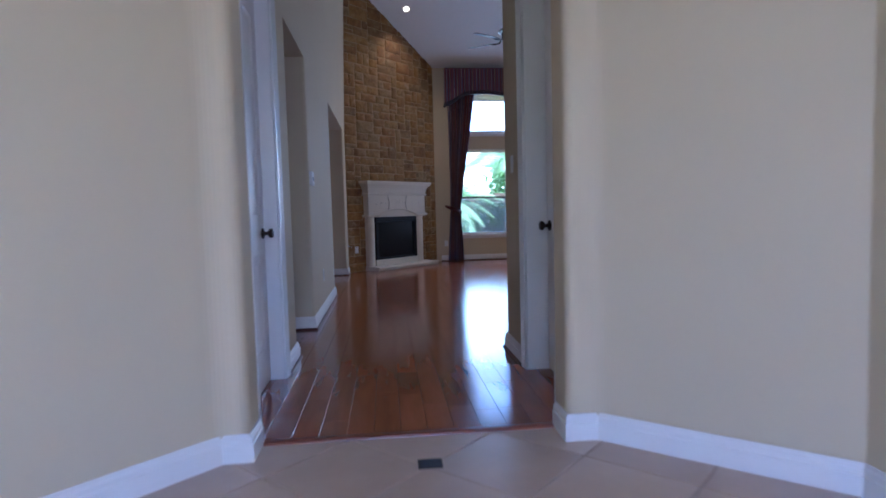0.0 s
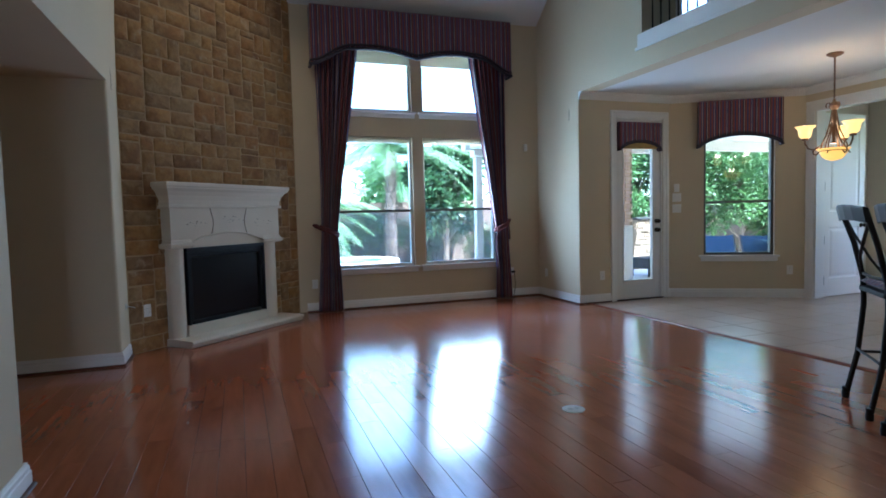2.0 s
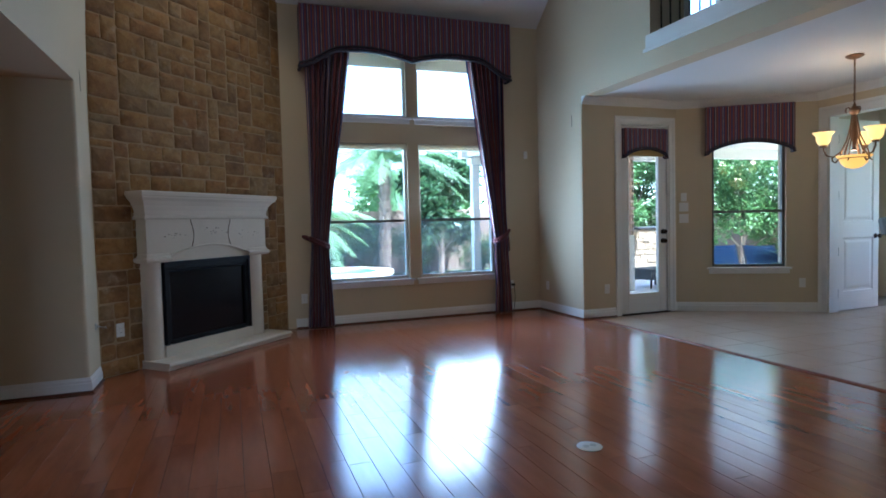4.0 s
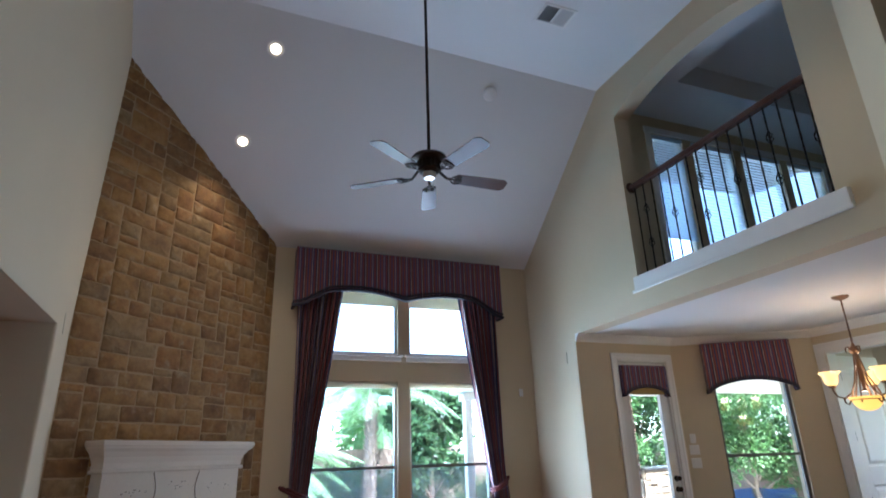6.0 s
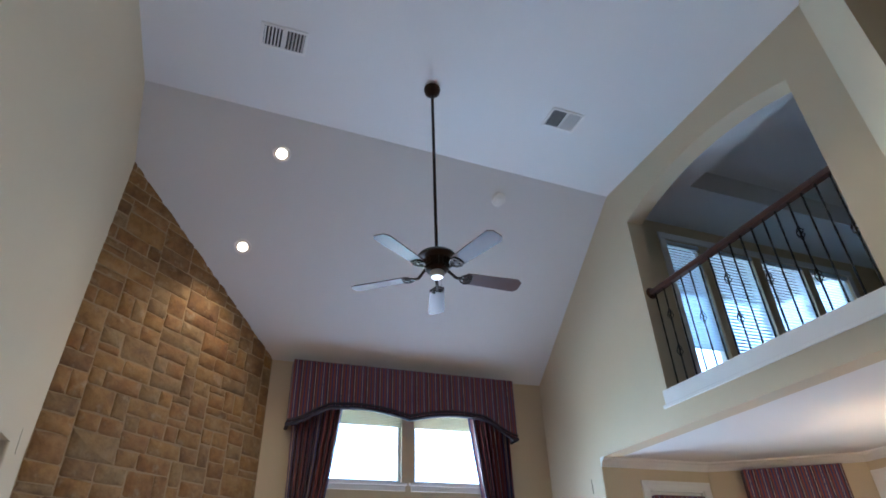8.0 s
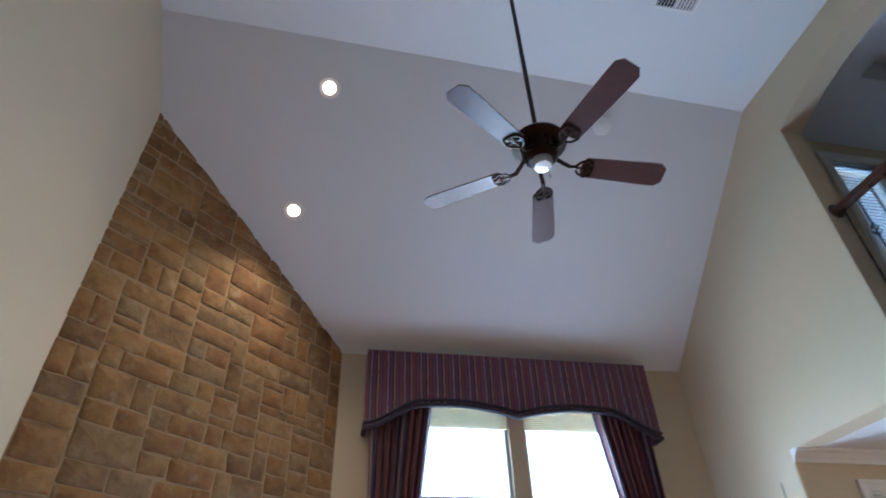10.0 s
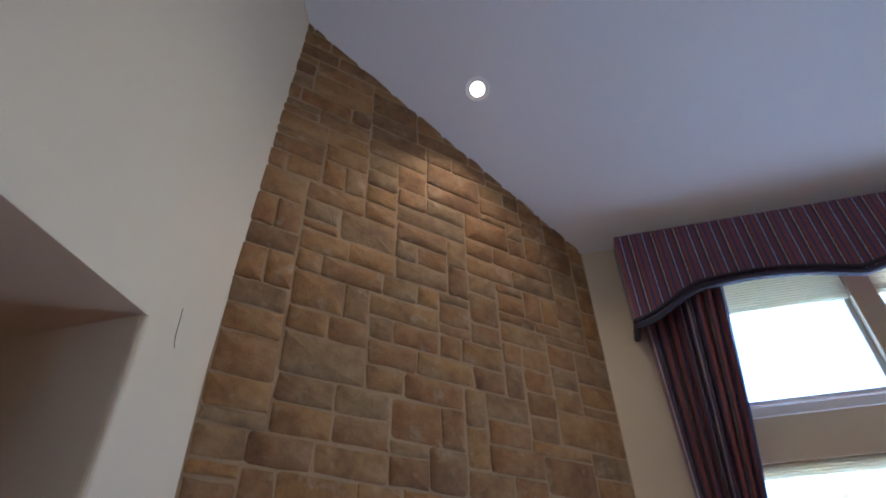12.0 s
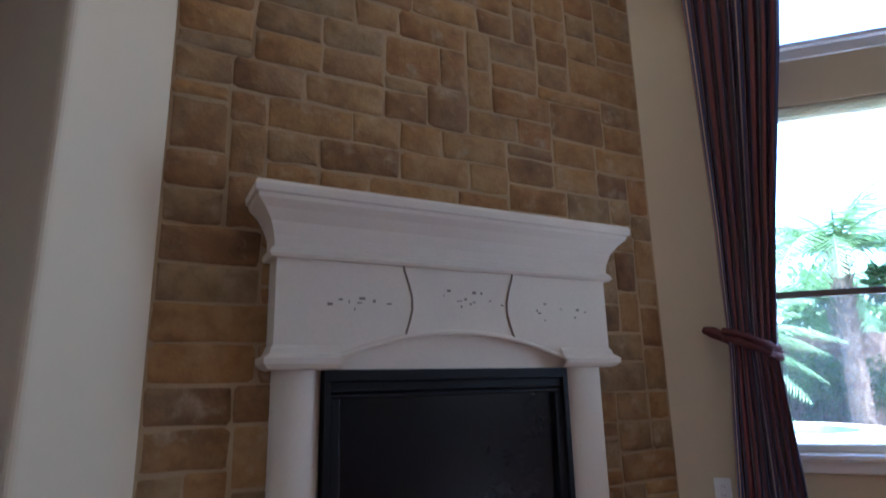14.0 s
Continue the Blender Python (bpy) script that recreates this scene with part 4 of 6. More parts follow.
def mantel_sweep(profile, z, name, label=""):
    """Moulding that returns round three sides of the overmantel; profile of (out, up)."""
    bm = BM()
    d = 0.115
    pts = [(BODY1, BACK, z), (BODY1, -d, z), (BODY0, -d, z), (BODY0, BACK, z)]
    rows = []
    for (x, y, zz), (sx, sy) in zip(pts, ((1, 0), (1, -1), (-1, -1), (-1, 0))):
        rows.append([bm.verts.new((x + sx * o, y + sy * o, zz + h)) for o, h in profile])
    k = len(profile)
    for r, s in zip(rows, rows[1:]):
        for j in range(k):
            bm.faces.new((r[j], r[(j + 1) % k], s[(j + 1) % k], s[j]))
    bm.faces.new(rows[0]), bm.faces.new(rows[-1])
    return part(name, bm, M_CAST, fp, label)


# frieze with a shallow arch cut in its lower edge
bm = BM()
n = 20
AX0, AX1 = 0.61, 1.64
cols = [(BODY0, AX0, 0.975, 0.975)]
for i in range(n):
    t0, t1 = 2 * i / n - 1, 2 * (i + 1) / n - 1
    cols.append((AX0 + (AX1 - AX0) * i / n, AX0 + (AX1 - AX0) * (i + 1) / n, 0.975 + 0.105 * (1 - t0 * t0), 0.975 + 0.105 * (1 - t1 * t1)))
cols.append((AX1, BODY1, 0.975, 0.975))
for a, b, za, zb in cols:
    f = [bm.verts.new(p) for p in ((a, -0.115, za), (b, -0.115, zb), (b, -0.115, 1.34), (a, -0.115, 1.34))]
    g = [bm.verts.new((v.co.x, BACK, v.co.z)) for v in f]
    bm.faces.new(f), bm.faces.new(g)
    for i in range(4):
        bm.faces.new((f[i], f[(i + 1) % 4], g[(i + 1) % 4], g[i]))
bmesh.ops.remove_doubles(bm, verts=bm.verts, dist=0.0005)
frieze = part("frieze", bm, M_CAST, fp)
# carved joints of the keystone block, and pits of the casting
for sx in (-1, 1):
    bm = BM()
    pts = [(FC + sx * (0.235 + 0.02 * math.cos(k * 0.9)), -0.116, 1.365 - k * 0.05) for k in range(7)]
    tube(bm, pts, 0.0045, 6)
    part("carved_joint", bm, M_PIT, frieze, "narrow carved joint")
rng = random.Random(5)
for cx in (0.70, FC, 1.66):
    for k in range(11 if cx == FC else 8):
        x, z, w, h = cx + rng.gauss(0, 0.09), 1.215 + rng.gauss(0, 0.014) - abs(cx - FC) * 0.05, rng.uniform(0.003, 0.012), rng.uniform(0.004, 0.011)
        bm = BM()
        box(bm, x - w, x + w, -0.1165, -0.113, z - h / 2, z + h / 2)
        part("casting_pit", bm, M_PIT, frieze, "dark pit in the cast stone")
# recessed lintel behind the arch, and its raised edge
bm = BM()
box(bm, AX0 - 0.05, AX1 + 0.05, -0.085, BACK, 0.945, 1.10)
part("lintel", bm, M_CAST, fp)
bm = BM()
tube(bm, [(AX0 + (AX1 - AX0) * (t + 1) / 2, -0.116, 0.982 + 0.105 * (1 - t * t)) for t in [2 * k / 24 - 1 for k in range(25)]], 0.010, 8)
part("arch_moulding", bm, M_CAST, fp, "", True)
# lower moulding in two runs beside the arch
for a, b, s in ((BODY0, AX0 + 0.02, -1), (AX1 - 0.02, BODY1, 1)):
    bm = BM()
    sec = [(0.0, 0.945), (0.018, 0.95), (0.034, 0.965), (0.036, 0.985), (0.014, 1.0), (0.008, 1.02), (0.0, 1.03)]
    e0, e1 = (a, b)
    rows = []
    if s < 0:
        path = [((a, BACK), (-1, 0)), ((a, -0.115), (-1, -1)), ((b, -0.115), (0, -1))]
    else:
        path = [((a, -0.115), (0, -1)), ((b, -0.115), (1, -1)), ((b, BACK), (1, 0))]
    for (x, y), (dx, dy) in path:
        rows.append([bm.verts.new((x + dx * o, y + dy * o, z)) for o, z in sec])
    for r, q in zip(rows, rows[1:]):
        for j in range(len(sec) - 1):
            bm.faces.new((r[j], r[j + 1], q[j + 1], q[j]))
    part("lower_moulding", bm, M_CAST, fp)
mantel_sweep([(-0.02, 0.0), (0.022, 0.0), (0.03, 0.012), (0.022, 0.03), (0.012, 0.036), (0.012, 0.05), (-0.02, 0.05)], 1.335, "ledge_moulding")
mantel_sweep([(-0.08, 0.0), (0.012, 0.0), (0.016, 0.03), (0.030, 0.075), (0.058, 0.115), (0.085, 0.14), (0.088, 0.155), (0.098, 0.16), (0.10, 0.185), (0.094, 0.20), (-0.08, 0.20)], 1.385, "shelf_moulding")
bm = BM()
box(bm, BODY0 - 0.05, BODY1 + 0.05, -0.165, BACK, 1.50, 1.5842)
part("shelf_top", bm, M_CAST, fp)
# rounded pilasters
for x0, x1 in ((BODY0 + 0.02, 0.585), (1.66, BODY1 - 0.02)):
    bm = BM()
    c, r = (x0 + x1) / 2, (x1 - x0) / 2
    plan = [(x0, BACK)] + [(c + r * math.cos(math.pi * k / 12 + math.pi), -0.045 + r * 0.62 * math.sin(math.pi * k / 12 + math.pi)) for k in range(13)] + [(x1, BACK)]
    prism(bm, plan, 0.07, 0.962)
    part("pilaster", bm, M_CAST, fp, "", True)
# hearth slab in three blocks with moulded front
for a, b in ((0.40, 1.00), (1.002, 1.40), (1.402, 2.02)):
    bm = BM()
    sec = [(BACK, 0.001), (-0.315, 0.001), (-0.325, 0.01), (-0.325, 0.028), (-0.34, 0.034), (-0.345, 0.05), (-0.335, 0.066), (-0.32, 0.07), (BACK, 0.07)]
    lo, hi = [bm.verts.new((a, y, z)) for y, z in sec], [bm.verts.new((b, y, z)) for y, z in sec]
    bm.faces.new(lo), bm.faces.new(hi)
    for i in range(len(sec)):
        j = (i + 1) % len(sec)
        bm.faces.new((lo[i], lo[j], hi[j], hi[i]))
    part("hearth_block", bm, M_CAST, fp, "smooth cast-stone hearth block")
bm = BM()
box(bm, 0.570, 1.675, -0.10, 0.0, 0.07, 0.175)
part("firebox_base", bm, M_CAST, fp)
# black firebox with frame, louvre, sloping glass
bm = BM()
box(bm, 0.585, 1.66, -0.03, 0.0, 0.175, 0.945)
fb = part("firebox", bm, M_FIREBOX, fp, "black metal gas firebox")
for r in ((0.585, 1.66, 0.905, 0.945), (0.585, 0.610, 0.176, 0.905), (1.635, 1.66, 0.176, 0.905)):
    bm = BM()
    box(bm, r[0], r[1], -0.10, -0.032, r[2], r[3], 0.002)
    part("firebox_surround", bm, M_FIREBOX, fb)
for r in ((0.61, 1.635, 0.865, 0.905), (0.61, 1.635, 0.845, 0.86), (0.61, 0.65, 0.20, 0.845), (1.595, 1.635, 0.20, 0.845), (0.65, 1.595, 0.176, 0.215)):
    bm = BM()
    box(bm, r[0], r[1], -0.085, -0.05, r[2], r[3], 0.006)
    part("firebox_trim", bm, M_FIREBOX, fb)
bm = BM()
box(bm, 0.65, 1.595, -0.06, -0.052, 0.215, 0.845)
part("fire_glass", bm, M_FIREGLASS, fb, "smoked glass front")


def wall_plate(name, label, category, m, w=0.075, h=0.118, rocker=0, sockets=False, material=None):
    """Switch or socket plate; local -y is the room side, centre at the origin."""
    ob = thing(name, label, category, m)
    bm = BM()
    box(bm, -w / 2, w / 2, -0.006, -0.0005, -h / 2, h / 2, 0.002)
    part("plate", bm, material or M_PLASTIC, ob)
    for i in range(rocker):
        x = (i - (rocker - 1) / 2) * 0.046
        bm = BM()
        box(bm, x - 0.015, x + 0.015, -0.0105, -0.006, -0.033, 0.033, 0.0015)
        part("rocker", bm, M_PLASTIC, ob)
    if sockets:
        for z in (-0.02, 0.02):
            bm = BM()
            box(bm, -0.016, 0.016, -0.008, -0.006, z - 0.014, z + 0.014, 0.003)
            s = part("socket", bm, M_PLASTIC, ob)
            bm = BM()
            for x in (-0.006, 0.006):
                box(bm, x - 0.001, x + 0.001, -0.0085, -0.008, z - 0.003, z + 0.006)
            part("slots", bm, M_SLOT, s, "dark socket slots")
    return ob


def on_left(y, z):
    return Matrix(((0, -1, 0, WL), (1, 0, 0, y), (0, 0, 1, z), (0, 0, 0, 1)))


def on_right(y, z, x=WR):
    return Matrix(((0, 1, 0, x), (-1, 0, 0, y), (0, 0, 1, z), (0, 0, 0, 1)))


SOCK = "white duplex wall socket"
wall_plate("wall_socket", "white duplex socket set in the stone wall", "socket", STONE_M @ pose(0.20, 0.008, 0.385), sockets=True)
th = thing("thermostat", "white wall thermostat with a grey display on the beige wall", "thermostat", on_left(4.765, 1.345))
bm = BM()
box(bm, -0.075, 0.075, -0.028, -0.0005, -0.062, 0.062, 0.006)
part("case", bm, M_PLASTIC, th)
bm = BM()
box(bm, -0.05, 0.02, -0.0295, -0.028, -0.022, 0.012, 0.001)
part("display", bm, mat("grey_display", plain, colour=(0.40, 0.45, 0.50), rough=0.15, vary=0.04, relief=0), th, "glossy grey display")
bm = BM()
box(bm, -0.065, 0.065, -0.0305, -0.028, -0.052, -0.028, 0.001)
part("flap", bm, M_TRIM, th)
wall_plate("light_switch", "white rocker switch plate beside the hall opening", "switch", on_right(3.40, 1.334, HALL_R), w=0.075, rocker=1)
wall_plate("wall_socket", SOCK + " on the beige wall", "socket", on_left(5.52, 0.40), sockets=True)
wall_plate("wall_socket", SOCK + " under the tall windows", "socket", Matrix.Translation((1.325, WB, 0.36)), sockets=True)
wall_plate("wall_socket", SOCK + " beside the curtain", "socket", Matrix.Translation((4.13, WB, 0.37)), sockets=True)
wall_plate("wall_socket", SOCK + " on the side wall", "socket", on_right(11.0, 0.345), sockets=True)
wall_plate("wall_socket", SOCK + " beside the garden door", "socket", NOOK_M @ pose(4.93, 0, 0.36), sockets=True)
wall_plate("wall_socket", SOCK + " under the nook window", "socket", NW_M @ pose(1.50, 0, 0.37), sockets=True)
wall_plate("light_switch", "white single rocker switch by the garden door", "switch", NW_M @ pose(0.09, 0, 1.50), rocker=1, w=0.07, h=0.11)
wall_plate("light_switch", "white double rocker switch by the garden door", "switch", NW_M @ pose(0.09, 0, 1.37), w=0.115, rocker=2, h=0.115)
wall_plate("light_switch", "white double rocker switch low by the garden door", "switch", NW_M @ pose(0.09, 0, 1.22), w=0.115, rocker=2, h=0.115)
# gas valve with key wire beside the hearth
gv = thing("gas_valve", "chrome gas key valve with a thin wire", "valve", on_left(9.42, 0.465))
bm = BM()
lathe(bm, [(0, 0), (0.028, 0), (0.030, 0.004), (0.012, 0.01), (0.010, 0.02), (0, 0.021)], (0, 0, 0), 16, Euler((radians(90), 0, 0)).to_matrix())
part("escutcheon", bm, M_STEEL, gv, "", True)
bm = BM()
tube(bm, [(0, -0.02, 0.0), (0.03, -0.05, -0.012), (0.09, -0.055, -0.02), (0.12, -0.05, -0.035)], 0.003, 6)
part("wire", bm, M_STEEL, gv)
# alarm sensor on the window wall, small box by the curtain, wire mark high on the left wall
sn = thing("motion_sensor", "small white alarm sensor on the wall", "sensor", Matrix.Translation((4.38, WB, 2.15)))
bm = BM()
box(bm, -0.025, 0.025, -0.03, -0.001, -0.05, 0.05, 0.006)
part("case", bm, M_PLASTIC, sn)
bm = BM()
box(bm, -0.016, 0.016, -0.033, -0.03, -0.035, -0.005, 0.002)
part("lens", bm, M_TRIM, sn)
bm = BM()
box(bm, -0.02, 0.03, -0.05, -0.008, -0.02, 0.012, 0.006)
tube(bm, [(0.02, -0.03, -0.02), (0.03, -0.04, -0.18), (0.0, -0.05, -0.36), (0.02, -0.06, -0.385)], 0.004, 6)
single("plug_adapter", bm, M_SLOT, "small black plug adapter with a hanging cord", "plug", Matrix.Translation((4.14, WB, 0.37)))
bm = BM()
tube(bm, [(-0.002, -0.003, 0.08), (0.0, -0.004, 0.0), (0.004, -0.004, -0.06), (0.016, -0.003, -0.085)], 0.0013, 5)
single("wall_wire", bm, M_SLOT, "short thin dark wire poking from the wall", "wire", on_left(9.30, 2.43))
bm = BM()
tube(bm, [(0, -0.003, 0.07), (0.001, -0.004, -0.07)], 0.003, 5)
single("wall_clip", bm, M_SLOT, "thin dark vertical clip on the side wall", "clip", on_right(10.35, 2.48))
# brass floor socket and foyer floor register
fo = thing("floor_socket", "round cream floor socket cover in the planks", "socket", pose(2.313, 6.695, 0.0))
bm = BM()
lathe(bm, [(0, 0), (0.068, 0), (0.07, 0.003), (0.062, 0.006), (0, 0.0062)], (0, 0, 0), 28)
part("cover", bm, M_PLASTIC, fo, "", True)
bm = BM()
lathe(bm, [(0.0, 0.0063), (0.018, 0.0063), (0.018, 0.0072), (0, 0.0073)], (-0.022, 0, 0), 16)
lathe(bm, [(0.0, 0.0063), (0.018, 0.0063), (0.018, 0.0072), (0, 0.0073)], (0.022, 0, 0), 16)
part("lid", bm, M_STEEL, fo)
fr = thing("floor_register", "small dark bronze register in the foyer tiles", "vent", pose(0.26, 1.772, 0.0))
bm = BM()
box(bm, -0.05, 0.05, -0.042, 0.042, 0.0, 0.004, 0.001)
part("frame", bm, M_BRONZE, fr)
for i in range(7):
    bm = BM()
    box(bm, -0.042, 0.042, -0.036 + i * 0.0108, -0.030 + i * 0.0108, 0.004, 0.006)
    part("slat", bm, M_SLOT, fr)
bm = BM()
sec = [(-0.03, 0.0), (-0.028, 0.006), (-0.012, 0.012), (0.012, 0.012), (0.028, 0.006), (0.03, 0.0)]
for s in [sec]:
    lo, hi = [bm.verts.new((-0.485, 2.10 + y, z)) for y, z in s], [bm.verts.new((0.885, 2.10 + y, z)) for y, z in s]
    for i in range(6):
        bm.faces.new((lo[i], lo[(i + 1) % 6], hi[(i + 1) % 6], hi[i]))
tagged(new("threshold", mesh_of("threshold", bm, M_STRIP)), "reddish wooden strip where planks meet tiles", "threshold", kind="structure")
bm = BM()
lo, hi = [bm.verts.new((4.73 + y, 3.6, z)) for y, z in sec], [bm.verts.new((4.73 + y, NOOK_Y, z)) for y, z in sec]
for i in range(6):
    bm.faces.new((lo[i], lo[(i + 1) % 6], hi[(i + 1) % 6], hi[i]))
tagged(new("threshold", mesh_of("threshold", bm, M_STRIP)), "reddish wooden strip along the nook tiles", "threshold", kind="structure")
# ---- cloth ----
def sheet(bm, nu, nv, place, uv, back=0.0):
    """A cloth grid with its own cloth measure as UV."""
    layer = bm.loops.layers.uv.verify()
    vs = [[bm.verts.new(place(i / nu, j / nv)) for i in range(nu + 1)] for j in range(nv + 1)]
    for j in range(nv):
        for i in range(nu):
            f = bm.faces.new((vs[j][i], vs[j][i + 1], vs[j + 1][i + 1], vs[j + 1][i]))
            for lp, (a, b) in zip(f.loops, ((i, j), (i + 1, j), (i + 1, j + 1), (i, j + 1))):
                lp[layer].uv = uv(a / nu, b / nv)
    return vs


def smooth_step(t):
    t = max(0.0, min(1.0, t))
    return t * t * (3 - 2 * t)


def blend(table, z):
    for (z0, v0), (z1, v1) in zip(table, table[1:]):
        if z0 <= z <= z1:
            return v0 + (v1 - v0) * smooth_step((z - z0) / (z1 - z0))
    return table[-1][1] if z > table[-1][0] else table[0][1]


def slant(table, z):
    return float(np.interp(z, [a for a, _ in table], [b for _, b in table]))


def curtain(name, label, outer, inner, tie_z, tie_rot, seed):
    """Full-length drape held by a rope; outer and inner give its edges by height."""
    ob = thing(name, label, "curtain", Matrix.Translation((0, WB, 0)), group="curtains at the tall windows")
    rng = random.Random(seed)
    folds, ph = 8, rng.uniform(0, 6)

    def place(u, v):
        z = 0.012 + v * 3.50
        xo, xi = slant(outer, z), slant(inner, z)
        near = math.exp(-((z - tie_z) / 0.22) ** 2)
        amp = (0.045 - 0.02 * near) * (0.6 + 0.4 * v)
        wob = 0.12 * math.sin(u * 9 + v * 5 + ph)
        x = xo + (xi - xo) * (u + 0.012 * math.sin(folds * 2 * math.pi * u * 2 + ph))
        y = -0.115 - 0.025 * near + amp * math.sin(folds * 2 * math.pi * u + ph + wob + 0.5 * math.sin(v * 4 + u * 6))
        return Vector((x, y, z))

    bm = BM()
    sheet(bm, 96, 60, place, lambda u, v: (u * 0.90, v * 3.5))
    d = part("drape", bm, M_CLOTH, ob, "", True)
    sol = d.modifiers.new("thickness", "SOLIDIFY")
    sol.thickness = 0.004
    # rope tie with a tassel
    bm = BM()
    xo, xi = blend(outer, tie_z), blend(inner, tie_z)
    cx, rx = (xo + xi) / 2, abs(xi - xo) / 2 + 0.006
    s = 1 if xi > xo else -1
    loop = []
    for k in range(25):
        a = 2 * math.pi * k / 24
        loop.append((cx + rx * math.cos(a), -0.13 + 0.075 * math.sin(a), tie_z + s * 0.05 * math.cos(a) * -1))
    tube(bm, loop, 0.018, 8, [1 + 0.25 * math.sin(k * 2.6) for k in range(25)])
    tube(bm, [(cx + rx * math.cos(2 * math.pi * k / 24), -0.13 + 0.082 * math.sin(2 * math.pi * k / 24), tie_z + 0.034 - s * 0.05 * math.cos(2 * math.pi * k / 24)) for k in range(25)], 0.015, 8, [1 + 0.25 * math.sin(k * 2.6 + 1) for k in range(25)])
    part("rope_tie", bm, M_TIE, ob, "twisted wine-red rope tie", True)
    bm = BM()
    tube(bm, [(xo + s * 0.02, -0.10, tie_z + 0.04), (xo - s * 0.05, -0.06, tie_z + 0.085), (xo - s * 0.085, -0.03, tie_z + 0.10)], 0.026, 8, [0.8, 1.1, 0.7])
    part("tieback_hook", bm, M_TIE, ob, "dark wrapped tieback on the wall", True)
    if tie_rot:
        bm = BM()
        lathe(bm, [(0.0, 0), (0.012, 0), (0.02, -0.03), (0.016, -0.05), (0.022, -0.06), (0.028, -0.20), (0, -0.20)], (xo - s * 0.03, -0.09, tie_z + 0.02), 12)
        part("tassel", bm, M_TIE, ob, "wine-red tassel", True)
    return ob


OUT_L = [(0.0, 1.345), (1.0, 1.41), (1.6, 1.42), (3.6, 1.40)]
IN_L = [(0.0, 1.67), (0.45, 1.655), (1.02, 1.62), (1.7, 1.71), (2.6, 1.85), (3.2, 1.93), (3.6, 1.98)]
curtain("curtain", "floor-length wine and navy striped curtain tied back with rope", OUT_L, IN_L, 1.02, False, 3)
curtain("curtain", "floor-length striped curtain tied back with a tasselled rope", [(z, 5.43 - x) for z, x in OUT_L], [(z, 5.445 - x + (0.07 if z < 0.5 else 0.0)) for z, x in IN_L], 1.02, True, 8)


def pelmet(name, label, width, depth, top, edge, m, pitch=0.0, cord=0.022):
    """Upholstered board pelmet; edge(t) gives its lower edge for t from 0 to 1 along its front."""
    ob = thing(name, label, "pelmet", m)
    n = 72
    bm = BM()
    layer = bm.loops.layers.uv.verify()

    def face(pts, uvs):
        f = bm.faces.new([bm.verts.new(p) for p in pts])
        for lp, c in zip(f.loops, uvs):
            lp[layer].uv = c

    for i in range(n):
        a, b = i / n, (i + 1) / n
        x0, x1 = a * width, b * width
        za, zb = edge(a), edge(b)
        face([(x0, -depth, za), (x1, -depth, zb), (x1, -depth, top), (x0, -depth, top)], [(x0, za), (x1, zb), (x1, top), (x0, top)])
        face([(x0, -depth + 0.02, za), (x1, -depth + 0.02, zb), (x1, -depth + 0.02, top), (x0, -depth + 0.02, top)], [(x0, za), (x1, zb), (x1, top), (x0, top)])
        face([(x0, -depth, za), (x1, -depth, zb), (x1, -depth + 0.02, zb), (x0, -depth + 0.02, za)], [(x0, za), (x1, zb), (x1, zb), (x0, za)])
    for x, s in ((0, 1), (width, -1)):
        e = edge(0 if s > 0 else 1)
        for dx in (0, s * 0.02):
            face([(x + dx, -depth, e), (x + dx, -0.001, e), (x + dx, -0.001, top), (x + dx, -depth, top)], [(0, e), (depth, e), (depth, top), (0, top)])
        face([(x, -depth, e), (x, -0.001, e), (x + s * 0.02, -0.001, e), (x + s * 0.02, -depth, e)], [(0, e), (depth, e), (depth, e), (0, e)])
    face([(0, -depth, top), (width, -depth, top), (width, -0.001, top), (0, -0.001, top)], [(0, 0), (width, 0), (width, depth), (0, depth)])
    part("board", bm, M_CLOTH, ob)
    for k, off in enumerate((0.0, cord * 2.1)):
        bm = BM()
        pts = [(0, -0.01, edge(0) + off)] + [(i / n * width, -depth - 0.004, edge(i / n) + off) for i in range(n + 1)] + [(width, -0.01, edge(1) + off)]
        tube(bm, pts, cord * (1 if k == 0 else 0.7), 8, flat=0.9)
        part("cord_trim", bm, M_CORD, ob, "thick dark navy corded edge", True)
    return ob


def tall_edge(t):
    s = min(t, 1 - t) * 2
    if s < 0.38:
        return 3.115 + 0.215 * smooth_step(s / 0.38) + 0.01 * math.sin(s / 0.38 * math.pi)
    return 3.33 + 0.03 * math.sin((s - 0.38) / 0.62 * math.pi) - 0.075 * ((s - 0.38) / 0.62) ** 1.6


pelmet("pelmet", "wide wine and navy striped pelmet with scalloped corded edge", 2.735, 0.18, 3.845, tall_edge, Matrix.Translation((1.355, WB, 0)))
ARCHED = lambda lo, hi: (lambda t: lo + (hi - lo) * (1 - (2 * t - 1) ** 2) ** 0.8 if 0.02 < t < 0.98 else lo)
pelmet("pelmet", "striped arched pelmet over the nook window", 1.02, 0.13, 2.63, ARCHED(2.03, 2.17), NW_M @ Matrix.Translation((0.35, 0, 0)), cord=0.014)
pelmet("pelmet", "small striped arched pelmet on the garden door", 0.66, 0.075, 2.375, ARCHED(2.01, 2.115), NOOK_M @ Matrix.Translation((5.195, 0.028, 0)), cord=0.012)
bm = BM()
for i in range(4):
    box(bm, 5.255, 5.80, NOOK_Y - 0.03, NOOK_Y + 0.02, 2.03 + i * 0.02, 2.048 + i * 0.02, 0.003)
